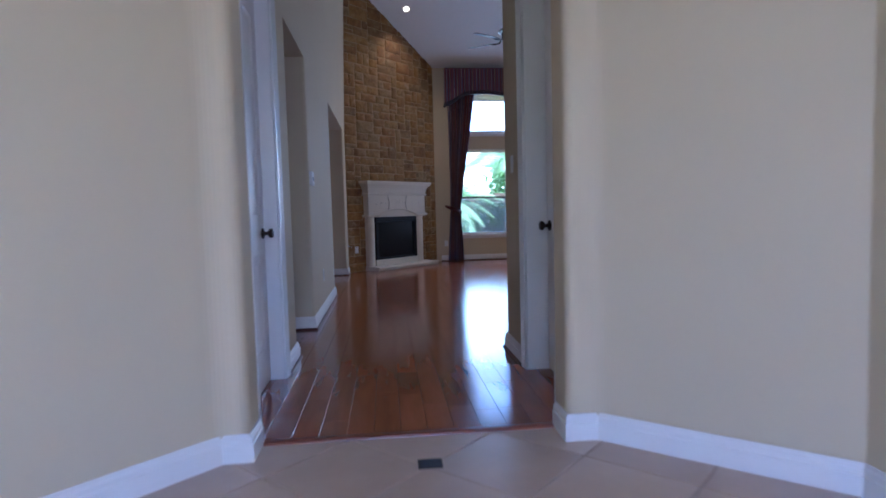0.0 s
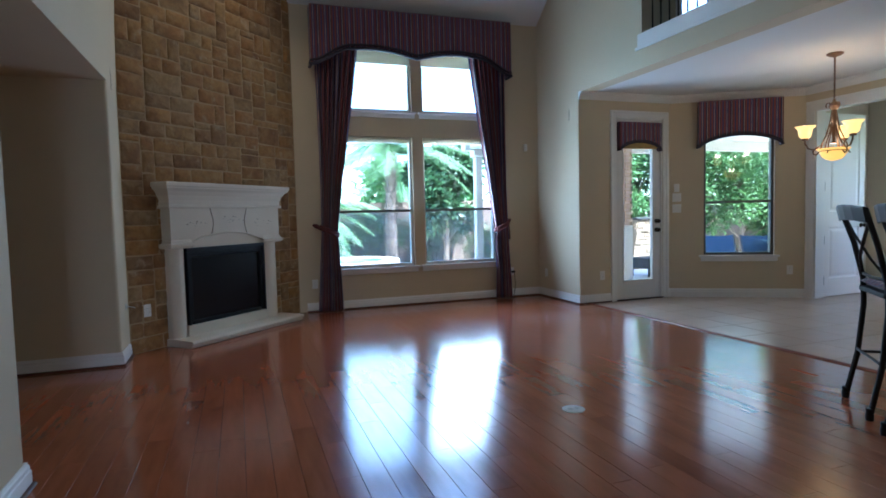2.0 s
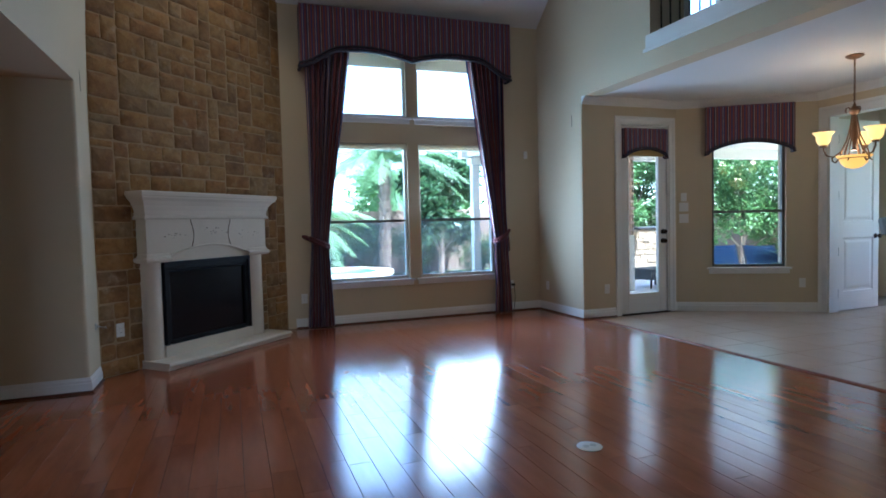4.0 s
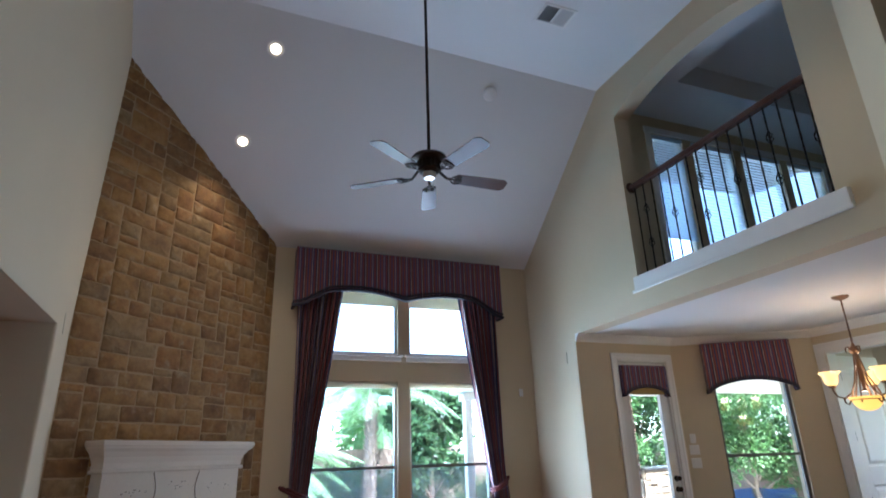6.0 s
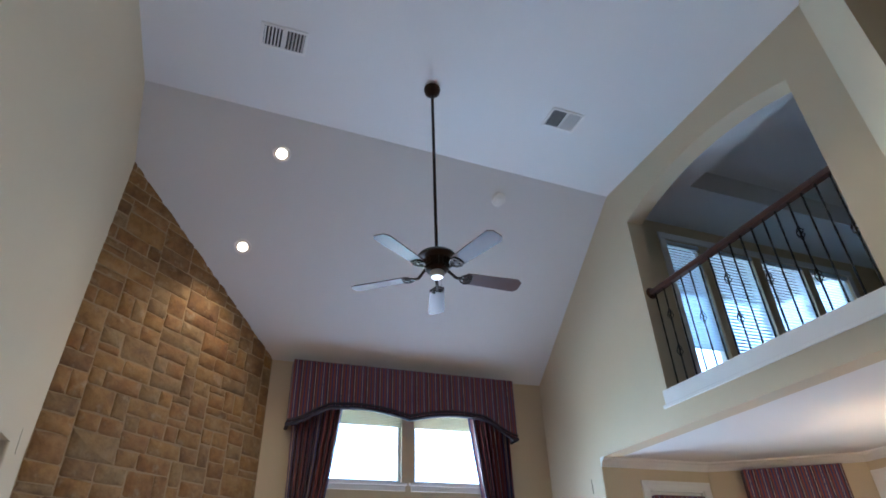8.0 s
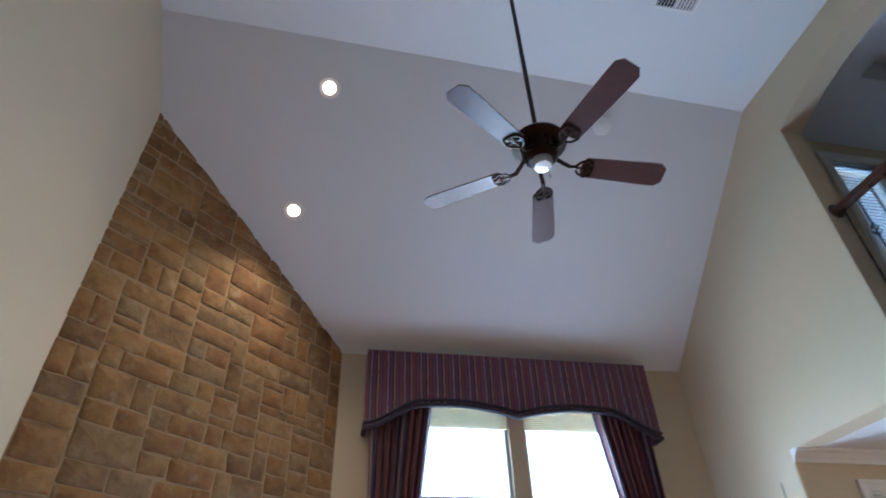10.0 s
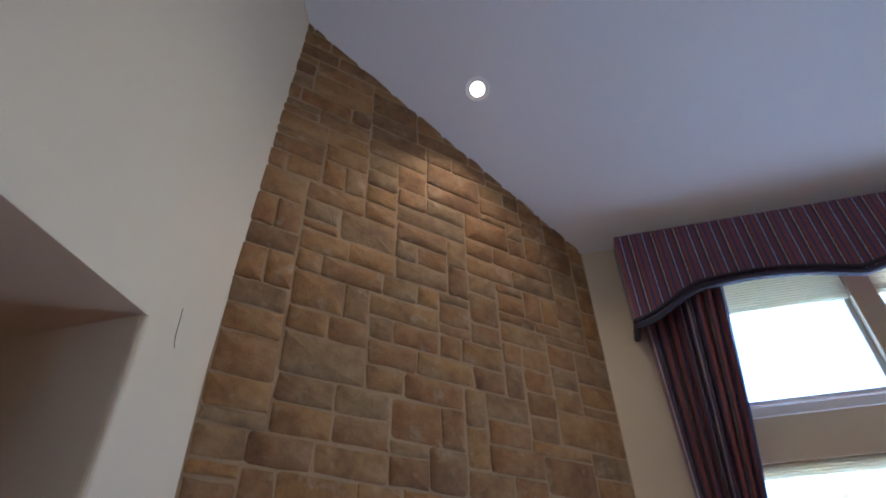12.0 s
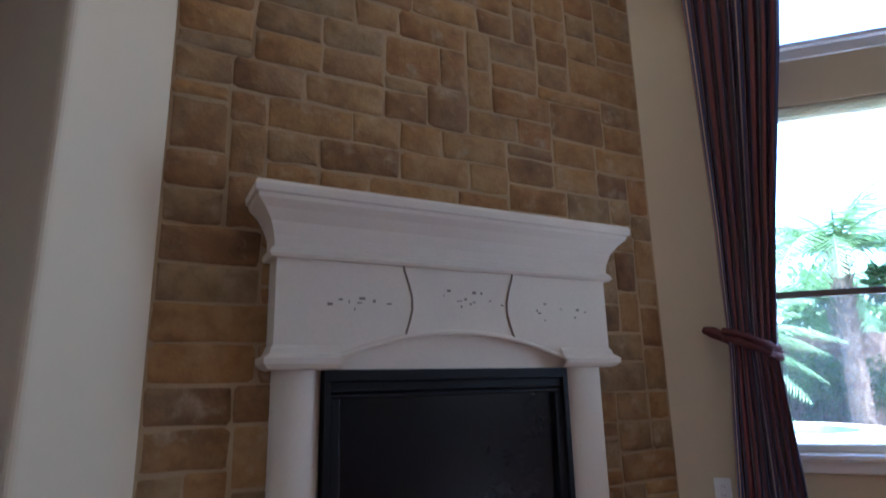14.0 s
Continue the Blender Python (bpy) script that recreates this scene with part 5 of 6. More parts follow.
single("door_blind", bm, mat("ochre_blind", plain, colour=(0.42, 0.27, 0.07), rough=0.7), "rolled ochre blind under the door pelmet", "blind")

# ---- ceiling fan ----
FAN = (2.032, 8.225)
fan = thing("ceiling_fan", "dark bronze ceiling fan with five cherry blades on a long rod", "ceiling fan", pose(FAN[0], FAN[1], 0))
bm = BM()
lathe(bm, [(0.0, 5.548), (0.075, 5.548), (0.078, 5.53), (0.07, 5.495), (0.045, 5.47), (0.022, 5.455), (0, 5.455)], seg=28)
part("canopy", bm, M_BRONZE, fan, "", True)
bm = BM()
tube(bm, [(0, 0, 5.47), (0, 0, 3.75)], 0.0135, 12)
part("downrod", bm, M_BRONZE, fan, "", True)
bm = BM()
lathe(bm, [(0, 3.775), (0.03, 3.775), (0.045, 3.752), (0.10, 3.738), (0.14, 3.715), (0.152, 3.695), (0.148, 3.682), (0.098, 3.668), (0.088, 3.64), (0.092, 3.60), (0.085, 3.585), (0.06, 3.57), (0, 3.57)], seg=36)
mo = part("motor", bm, M_BRONZE, fan, "", True)
for i in range(18):
    bm = BM()
    a = 2 * math.pi * i / 18
    tube(bm, [(0.102 * math.cos(a), 0.102 * math.sin(a), 3.672), (0.092 * math.cos(a), 0.092 * math.sin(a), 3.645), (0.094 * math.cos(a), 0.094 * math.sin(a), 3.602)], 0.006, 5)
    part("cooling_rib", bm, M_BRONZE, mo)
bm = BM()
lathe(bm, [(0, 3.572), (0.055, 3.572), (0.056, 3.545), (0.045, 3.525), (0.012, 3.52), (0, 3.519)], seg=24)
part("switch_cap", bm, M_STEEL, fan, "pale brushed metal switch cap", True)
bm = BM()
tube(bm, [(0.03, 0, 3.53), (0.031, 0, 3.47)], 0.003, 5)
lathe(bm, [(0, 3.475), (0.006, 3.47), (0.007, 3.455), (0, 3.45)], (0.031, 0, 0), 8)
part("pull_chain", bm, M_STEEL, fan)
for i in range(5):
    R = Euler((0, 0, radians(72 * i - 1.5))).to_matrix().to_4x4() @ Matrix.Translation((0, 0, 3.55)) @ pose(0, 0, 0, -12) @ Matrix.Translation((0, 0, -3.585))
    bm = BM()
    outline = [(0.235, -0.058), (0.58, -0.070), (0.652, -0.070), (0.685, -0.042), (0.685, 0.042), (0.652, 0.070), (0.58, 0.070), (0.235, 0.058), (0.215, 0.03), (0.215, -0.03)]
    prism(bm, outline, 3.582, 3.590)
    bm.transform(R)
    bl = part("blade", bm, M_BLADE, fan, "glossy cherry blade with clipped corners")
    bm = BM()
    tube(bm, [(0.075, 0, 3.655), (0.15, 0, 3.578), (0.19, 0, 3.576)], 0.012, 8)
    for s in (-1, 1):
        tube(bm, [(0.18, s * 0.006, 3.576), (0.20, s * 0.035, 3.575), (0.235, s * 0.052, 3.575), (0.268, s * 0.040, 3.575), (0.275, s * 0.015, 3.575), (0.255, s * 0.006, 3.575), (0.235, s * 0.018, 3.575), (0.24, s * 0.032, 3.575)], 0.007, 6)
    tube(bm, [(0.19, 0, 3.575), (0.28, 0, 3.575)], 0.006, 6)
    bm.transform(R)
    part("blade_iron", bm, M_BRONZE, bl, "scrolled bronze blade bracket", True)

# ---- ceiling fittings ----
SLOPE_RX = -math.degrees(math.atan(PITCH))


def on_slope(x, y):
    ridge = RIDGE + (RIDGE_R - RIDGE) * (x - WL) / (WR - WL)
    z = FLAT - (FLAT - EAVE) / (WB - ridge) * (y - ridge)
    return Matrix.Translation((x, y, z - 0.004)) @ pose(0, 0, 0, SLOPE_RX)


def downlight(m, lit=True):
    ob = thing("recessed_light", "lit round recessed downlight with a white trim ring", "ceiling light", m, group="recessed ceiling lights")
    bm = BM()
    lathe(bm, [(0.054, -0.001), (0.088, -0.001), (0.090, -0.006), (0.084, -0.010), (0.066, -0.008), (0.054, -0.003)], seg=28)
    part("trim_ring", bm, M_TRIM, ob, "", True)
    bm = BM()
    lathe(bm, [(0, -0.002), (0.054, -0.002), (0.051, -0.008), (0.034, -0.015), (0, -0.018)], seg=24)
    part("bulb_face", bm, M_LAMP, ob, "glowing warm bulb face", True)
    lamp = new("downlight_lamp", bpy.data.lights.new("downlight_lamp", "SPOT"))
    lamp.data.energy, lamp.data.color, lamp.data.spot_size, lamp.data.spot_blend, lamp.data.shadow_soft_size = 4.2, WARM, radians(100), 0.7, 0.06
    lamp.matrix_basis = Matrix.Translation(m @ Vector((0, 0, -0.035)))
    return ob


downlight(on_slope(0.818, 9.318))
downlight(on_slope(0.60, 10.155))
downlight(Matrix.Translation((3.277, 6.70, FLAT - 0.0015)))


def register(x0, x1, y0, y1):
    ob = thing("ceiling_register", "white louvred supply register in the flat ceiling", "vent", pose(0, 0, FLAT))
    for r in ((x0, x1, y0, y0 + 0.025), (x0, x1, y1 - 0.025, y1), (x0, x0 + 0.025, y0 + 0.025, y1 - 0.025), (x1 - 0.025, x1, y0 + 0.025, y1 - 0.025), ((x0 + x1) / 2 - 0.008, (x0 + x1) / 2 + 0.008, y0 + 0.025, y1 - 0.025)):
        bm = BM()
        box(bm, r[0], r[1], r[2], r[3], -0.012, -0.001, 0.002)
        part("frame", bm, M_TRIM, ob)
    # no duct is built: shade behind the slats is this plate's dark colour
    bm = BM()
    box(bm, x0 + 0.02, x1 - 0.02, y0 + 0.02, y1 - 0.02, -0.003, -0.0012)
    part("backing", bm, M_SLOT, ob, "dark plate in place of the shaded duct")
    n = 12
    for i in range(n):
        x = x0 + 0.035 + (x1 - x0 - 0.07) * i / (n - 1)
        bm = BM()
        box(bm, -0.0015, 0.0015, y0 + 0.025, y1 - 0.025, -0.009, 0.009)
        bm.transform(Matrix.Translation((x, 0, -0.011)) @ pose(0, 0, 0, 0, 35 if i < n / 2 else -35, 0))
        part("slat", bm, M_TRIM, ob)
    return ob


register(0.465, 0.848, 7.99, 8.235)
register(3.235, 3.60, 8.05, 8.31)
sd = thing("smoke_detector", "round white smoke detector on the sloping ceiling", "smoke detector", on_slope(3.232, 9.35))
bm = BM()
lathe(bm, [(0, -0.001), (0.083, -0.001), (0.085, -0.012), (0.075, -0.03), (0.055, -0.038), (0, -0.038)], seg=28)
part("base", bm, M_PLASTIC, sd, "", True)
bm = BM()
lathe(bm, [(0.030, -0.038), (0.034, -0.042), (0.030, -0.046), (0.014, -0.047), (0, -0.047)], seg=24)
part("cap", bm, M_PLASTIC, sd, "", True)


# ---- balustrades ----
def baluster_mesh(baskets, height):
    bm = BM()
    n = 26
    for i in range(n):
        z0, z1 = height * i / n, height * (i + 1) / n
        tw = 1 if 0.2 < i / n < 0.8 else 0
        a0, a1 = tw * i * 0.5, tw * (i + 1) * 0.5
        q = [[(0.0062 * math.cos(a + math.pi / 4 + k * math.pi / 2) * 1.35, 0.0062 * math.sin(a + math.pi / 4 + k * math.pi / 2) * 1.35, z) for k in range(4)] for a, z in ((a0, z0), (a1, z1))]
        lo, hi = [bm.verts.new(p) for p in q[0]], [bm.verts.new(p) for p in q[1]]
        for k in range(4):
            bm.faces.new((lo[k], lo[(k + 1) % 4], hi[(k + 1) % 4], hi[k]))
    bmesh.ops.remove_doubles(bm, verts=bm.verts, dist=0.0004)
    return mesh_of("baluster", bm, M_IRON)


def basket_mesh():
    bm = BM()
    for k in range(4):
        pts = []
        for i in range(9):
            t = i / 8
            a = k * math.pi / 2 + t * 2.6
            r = 0.004 + 0.026 * math.sin(t * math.pi)
            pts.append((r * math.cos(a), r * math.sin(a), -0.05 + 0.10 * t))
        tube(bm, pts, 0.0042, 5)
    lathe(bm, [(0.0, -0.06), (0.011, -0.058), (0.011, -0.05), (0, -0.048)], seg=10)
    lathe(bm, [(0.0, 0.048), (0.011, 0.05), (0.011, 0.058), (0, 0.06)], seg=10)
    return mesh_of("basket", bm, M_IRON)


BASKET = basket_mesh()


def balustrade(m, length, label):
    ob = thing("balustrade", label, "railing", m)
    bm = BM()
    z = 4.135
    sec = [(-0.032, -0.03), (0.032, -0.03), (0.036, -0.012), (0.034, 0.012), (0.022, 0.028), (0, 0.033), (-0.022, 0.028), (-0.034, 0.012), (-0.036, -0.012)]
    lo, hi = [bm.verts.new((0.0, 0.09 + y, z + h)) for y, h in sec], [bm.verts.new((length, 0.09 + y, z + h)) for y, h in sec]
    bm.faces.new(lo), bm.faces.new(hi)
    for i in range(len(sec)):
        bm.faces.new((lo[i], lo[(i + 1) % len(sec)], hi[(i + 1) % len(sec)], hi[i]))
    part("handrail", bm, M_RAIL, ob, "dark stained wooden handrail", True)
    for x, s in ((0.001, 1), (length - 0.001, -1)):
        bm = BM()
        lathe(bm, [(0, 0), (0.062, 0), (0.064, 0.008), (0.055, 0.018), (0.05, 0.02), (0, 0.022)], (x, 0.09, z), 24, Euler((0, radians(90 * s), 0)).to_matrix())
        part("rosette", bm, M_RAIL, ob, "round wooden wall rosette", True)
    n = round(length / 0.128)
    me = baluster_mesh((), z - 0.028 - 3.09)
    for i in range(n):
        x = (i + 0.5) * length / n
        b = new("baluster", me)
        b.parent = ob
        b.matrix_basis = Matrix.Translation((x, 0.09, 3.09))
        hs = {1: (0.34, 0.72), 4: (0.52,), 7: (0.34, 0.72), 10: (0.52,), 13: (0.34, 0.72), 16: (0.52,)}.get(i % 18, ())
        for h in hs:
            k = new("basket", BASKET)
            k.parent = b
            k.matrix_basis = Matrix.Translation((0, 0, h))
    return ob


balustrade(EAST @ Matrix.Translation((0.02, 0, 0)), ARCH_1 - ARCH_0, "wrought-iron balustrade with basket balusters and wooden handrail")
balustrade(DIAG @ Matrix.Translation((0.02, 0, 0)), 2.6, "wrought-iron balustrade of the second balcony opening")

# ---- chandelier ----
CH = (6.16, 7.92)
ch = thing("chandelier", "bronze chandelier with lit amber glass shades and a bowl", "chandelier", pose(CH[0], CH[1], 0))
bm = BM()
lathe(bm, [(0, LOW - 0.001), (0.075, LOW - 0.001), (0.078, LOW - 0.01), (0.05, LOW - 0.028), (0.012, LOW - 0.04), (0, LOW - 0.041)], seg=28)
part("canopy", bm, M_CHESTNUT, ch, "", True)
for i in range(16):
    bm = BM()
    z = LOW - 0.05 - i * 0.029
    ring = [(0.009 * math.cos(a), 0.0, z + 0.018 * math.sin(a)) for a in [2 * math.pi * k / 10 for k in range(11)]]
    tube(bm, ring, 0.0028, 5)
    if i % 2:
        bm.transform(Matrix.Rotation(math.pi / 2, 4, "Z"))
    part("chain_link", bm, M_CHESTNUT, ch)
bm = BM()
tube(bm, [(0.004, 0.004, LOW - 0.04), (0.006, 0.0, 2.5), (0.0, 0.004, 2.27)], 0.004, 6)
part("cord", bm, M_CHESTNUT, ch)
bm = BM()
lathe(bm, [(0, 2.29), (0.012, 2.28), (0.016, 2.26), (0.04, 2.235), (0.05, 2.215), (0.042, 2.19), (0.02, 2.175), (0.014, 2.10), (0.018, 1.95), (0.012, 1.86), (0.03, 1.84), (0, 1.835)], seg=20)
part("stem", bm, M_CHESTNUT, ch, "", True)
FWD = Vector((0.82, 0.57, 0)).normalized()
RGT = Vector((FWD.y, -FWD.x, 0))
for ang in (-100, 20, 140):
    d = FWD * math.cos(radians(ang)) + RGT * math.sin(radians(ang))
    P = lambda r, z: (d.x * r * 0.62, d.y * r * 0.62, z)
    bm = BM()
    tube(bm, [P(0.02, 2.21), P(0.05, 2.06), P(0.10, 1.93), P(0.17, 1.83), P(0.27, 1.785), P(0.355, 1.80), P(0.40, 1.855), P(0.40, 1.89)], 0.0095, 8, flat=0.8)
    tube(bm, [P(0.03, 2.20), P(0.07, 2.25), P(0.105, 2.245), P(0.115, 2.215), P(0.10, 2.20)], 0.007, 6)
    arm = part("arm", bm, M_CHESTNUT, ch, "curved bronze arm", True)
    bm = BM()
    tube(bm, [P(0.15, 1.845), P(0.19, 1.77), P(0.24, 1.73), P(0.28, 1.745), P(0.285, 1.775), P(0.265, 1.785)], 0.008, 6)
    part("scroll", bm, M_CHESTNUT, arm, "", True)
    bm = BM()
    lathe(bm, [(0.0, 1.885), (0.03, 1.885), (0.034, 1.895), (0.03, 1.905), (0.014, 1.915), (0.014, 1.93), (0, 1.93)], P(0.40, 0), 16)
    part("cup", bm, M_CHESTNUT, arm, "", True)
    bm = BM()
    lathe(bm, [(0.03, 1.905), (0.052, 1.925), (0.062, 1.96), (0.066, 1.995), (0.085, 2.02), (0.098, 2.028), (0.093, 2.03), (0.08, 2.024), (0.061, 1.997), (0.057, 1.962), (0.047, 1.93), (0.03, 1.912)], P(0.40, 0), 24)
    part("shade", bm, M_SHADE_HOT, arm, "bell-shaped amber glass shade, lit", True)
    bulb((CH[0] + d.x * 0.248, CH[1] + d.y * 0.248, 2.06), 0.32, WARM, 0.05)
bm = BM()
lathe(bm, [(0, 1.665), (0.03, 1.667), (0.075, 1.685), (0.108, 1.72), (0.122, 1.76), (0.15, 1.785), (0.148, 1.79), (0.118, 1.77), (0.10, 1.728), (0.07, 1.695), (0, 1.675)], seg=32)
part("bowl", bm, M_SHADE, ch, "amber glass bowl, lit from inside", True)
bm = BM()
tube(bm, [(0.126 * math.cos(a), 0.126 * math.sin(a), 1.765) for a in [2 * math.pi * k / 32 for k in range(33)]], 0.006, 6)
part("bowl_ring", bm, M_CHESTNUT, ch, "", True)
for ang in (80, 200, 320):
    d = FWD * math.cos(radians(ang)) + RGT * math.sin(radians(ang))
    bm = BM()
    tube(bm, [(d.x * 0.016, d.y * 0.016, 2.18), (d.x * 0.05, d.y * 0.05, 1.98), (d.x * 0.11, d.y * 0.11, 1.84), (d.x * 0.13, d.y * 0.13, 1.75), (d.x * 0.145, d.y * 0.145, 1.74)], 0.007, 6)
    part("bowl_strap", bm, M_CHESTNUT, ch, "", True)
bulb((CH[0], CH[1], 1.82), 0.26, WARM, 0.05)


# ---- bar stools ----
def bar_stool(m):
    ob = thing("bar_stool", "dark iron bar stool with X back and striped cushion", "stool", m, group="bar stools at the kitchen counter")
    w, d, seat = 0.20, 0.40, 0.74
    for x in (-w, w):
        bm = BM()
        tube(bm, [(x * 1.08, -0.06, 0.0), (x * 1.02, 0.0, 0.3), (x, 0.025, 0.60), (x, 0.02, 0.76), (x * 1.02, -0.03, 0.98), (x * 1.1, -0.10, 1.19)], 0.016, 10)
        leg = part("back_leg", bm, M_IRON, ob, "", True)
        bm = BM()
        lathe(bm, [(0, 0.0), (0.020, 0.0), (0.022, 0.03), (0.018, 0.05), (0.022, 0.06), (0.018, 0.07), (0, 0.07)], (x * 1.08, -0.058, 0.0), 12)
        part("foot", bm, M_IRON, leg, "", True)
        bm = BM()
        tube(bm, [(x * 1.05, d + 0.04, 0.0), (x * 1.02, d, 0.35), (x, d - 0.01, 0.70)], 0.014, 10)
        part("front_leg", bm, M_IRON, ob, "", True)
        bm = BM()
        tube(bm, [(x * 1.03, -0.01, 0.30), (x * 1.03, d + 0.01, 0.30)], 0.009, 8)
        part("stretcher", bm, M_IRON, ob, "", True)
    for y, z in ((-0.01, 0.32), (d + 0.005, 0.26)):
        bm = BM()
        tube(bm, [(-w * 1.02, y, z), (w * 1.02, y, z)], 0.009, 8)
        part("stretcher", bm, M_IRON, ob, "", True)
    bm = BM()
    pts = [(-w * 1.22, -0.102, 1.19), (-w * 0.6, -0.125, 1.20), (0, -0.132, 1.203), (w * 0.6, -0.125, 1.20), (w * 1.22, -0.102, 1.19)]
    rows = []
    for x, y, z in pts:
        rows.append([bm.verts.new(p) for p in ((x, y, z - 0.075), (x, y + 0.006, z - 0.08), (x, y + 0.012, z - 0.075), (x, y + 0.012, z), (x, y, z + 0.008), (x, y - 0.016, z + 0.012), (x, y - 0.016, z))])
    for r, s in zip(rows, rows[1:]):
        for j in range(7):
            bm.faces.new((r[j], r[(j + 1) % 7], s[(j + 1) % 7], s[j]))
    bm.faces.new(rows[0]), bm.faces.new(rows[-1])
    part("crest_rail", bm, M_IRON, ob, "curved dark metal crest rail")
    for s in (-1, 1):
        bm = BM()
        tube(bm, [(-s * w, 0.015, 0.80), (-s * w * 0.45, -0.03, 0.90), (0, -0.045, 0.97), (s * w * 0.5, -0.06, 1.04), (s * w, -0.07, 1.12)], 0.010, 8, flat=0.5)
        part("back_strut", bm, M_IRON, ob, "", True)
    bm = BM()
    tube(bm, [(-w, 0.02, 0.79), (0, 0.005, 0.785), (w, 0.02, 0.79)], 0.011, 8)
    part("lower_rail", bm, M_IRON, ob, "", True)
    bm = BM()
    box(bm, -w - 0.01, w + 0.01, 0.0, d + 0.01, 0.685, 0.715, 0.006)
    part("seat_frame", bm, M_IRON, ob)
    bm = BM()
    layer = bm.loops.layers.uv.verify()
    n = 14
    for zs in (1, -1):
        def place(u, v, zs=zs):
            x, y = (u * 2 - 1) * (w + 0.015), v * (d + 0.02)
            e = max(0.0, (1 - (2 * u - 1) ** 4) * (1 - (2 * v - 1) ** 4)) ** 0.5
            return Vector((x, y, 0.745 + zs * 0.032 * e))
        sheet(bm, n, n, place, lambda u, v: (u * 0.45, v * 0.4))
    bmesh.ops.remove_doubles(bm, verts=bm.verts, dist=0.0008)
    part("cushion", bm, M_CLOTH, ob, "striped seat cushion", True)
    return ob


BACK_DIR = math.degrees(math.atan2(-0.34, -0.28))
bar_stool(pose(3.90, 6.01, 0, 0, 0, BACK_DIR))
bar_stool(pose(3.48, 5.50, 0, 0, 0, BACK_DIR))
# ---- garden ----
bm = BM()
box(bm, -80, 80, -60, 140, -0.32, -0.20)
tagged(new("ground", mesh_of("ground", bm, M_GRASS)), "green lawn reaching to the horizon", "lawn", kind="structure")
bm = BM()
box(bm, -6, 13.5, 9.0, 18.5, -0.26, -0.13)
tagged(new("pavement", mesh_of("pavement", bm, M_CONC)), "pale concrete patio round the pool", "patio", kind="structure")
# pool with raised round spa edge
bm = BM()
prism(bm, [(-3.2, 13.2), (2.2, 13.2), (3.0, 14.2), (2.6, 16.0), (-3.2, 16.0)], -0.13, -0.085, bevel=(1, 2, 3), radius=0.5)
tagged(new("pool_coping", mesh_of("pool_coping", bm, M_COPING)), "pale stone pool coping", "pool coping", kind="structure")
bm = BM()
prism(bm, [(-2.9, 13.5), (2.05, 13.5), (2.65, 14.25), (2.35, 15.7), (-2.9, 15.7)], -0.12, -0.075, bevel=(1, 2, 3), radius=0.45)
tagged(new("water", mesh_of("water", bm, M_POOL)), "turquoise pool water", "pool", kind="structure")
spa = thing("spa", "raised round spa with pale stone rim beside the pool", "spa", pose(2.55, 16.2, -0.13))
bm = BM()
lathe(bm, [(0.75, 0.0), (1.15, 0.0), (1.15, 0.32), (1.22, 0.34), (1.22, 0.40), (0.86, 0.40), (0.86, 0.2), (0.75, 0.2)], seg=36)
part("rim", bm, M_COPING, spa, "", True)
bm = BM()
lathe(bm, [(0, 0.30), (0.87, 0.30), (0.87, 0.32), (0, 0.32)], seg=36)
part("spa_water", bm, M_POOL, spa)

# cedar fence
FY = 20.5
fence = thing("fence", "weathered cedar board fence along the garden", "fence", pose(0, FY, -0.2), kind="structure")
bm = BM()
box(bm, -0.068, 0.068, -0.01, 0.01, 0.0, 1.82)
board = mesh_of("board", bm, M_FENCE)
for i in range(150):
    b = new("board", board)
    b.parent = fence
    b.matrix_basis = Matrix.Translation((-7 + i * 0.14, random.uniform(-0.006, 0.006), random.uniform(-0.02, 0.02)))
for z in (0.35, 1.5):
    bm = BM()
    box(bm, -7, 14, 0.012, 0.05, z, z + 0.09)
    part("rail", bm, M_FENCE, fence)
fence2 = thing("fence", "weathered cedar side fence behind the shrubs", "fence", pose(14.0, 14.0, -0.2, 0, 0, 90), kind="structure")
for i in range(90):
    b = new("board", board)
    b.parent = fence2
    b.matrix_basis = Matrix.Translation((-6 + i * 0.14, random.uniform(-0.006, 0.006), random.uniform(-0.02, 0.02)))


def leaf_cloud(bm, centre, radius, count, size, rng, squash=1.0, droop=0.3):
    """Many small folded leaves on the outer part of a lumpy volume."""
    c = Vector(centre)
    for _ in range(count):
        d = Vector((rng.gauss(0, 1), rng.gauss(0, 1), rng.gauss(0, 1))).normalized()
        r = radius * rng.uniform(0.45, 1.05) * (0.8 + 0.35 * noise.noise(c + d * 2.3))
        p = c + Vector((d.x * r, d.y * r, d.z * r * squash))
        s = size * rng.uniform(0.6, 1.3)
        f = (d + Vector((rng.uniform(-1, 1), rng.uniform(-1, 1), rng.uniform(-0.6, 0.8)))).normalized()
        side = f.cross(Vector((rng.uniform(-1, 1), rng.uniform(-1, 1), rng.uniform(-1, 1)))).normalized()
        n = f.cross(side)
        t = p + f * s - Vector((0, 0, droop * s * 0.4))
        m = p + f * s * 0.5
        v = [bm.verts.new(q) for q in (p, m + side * s * 0.26 + n * s * 0.06, t, m - side * s * 0.26 + n * s * 0.06)]
        bm.faces.new((v[0], v[1], v[2]))
        bm.faces.new((v[0], v[2], v[3]))


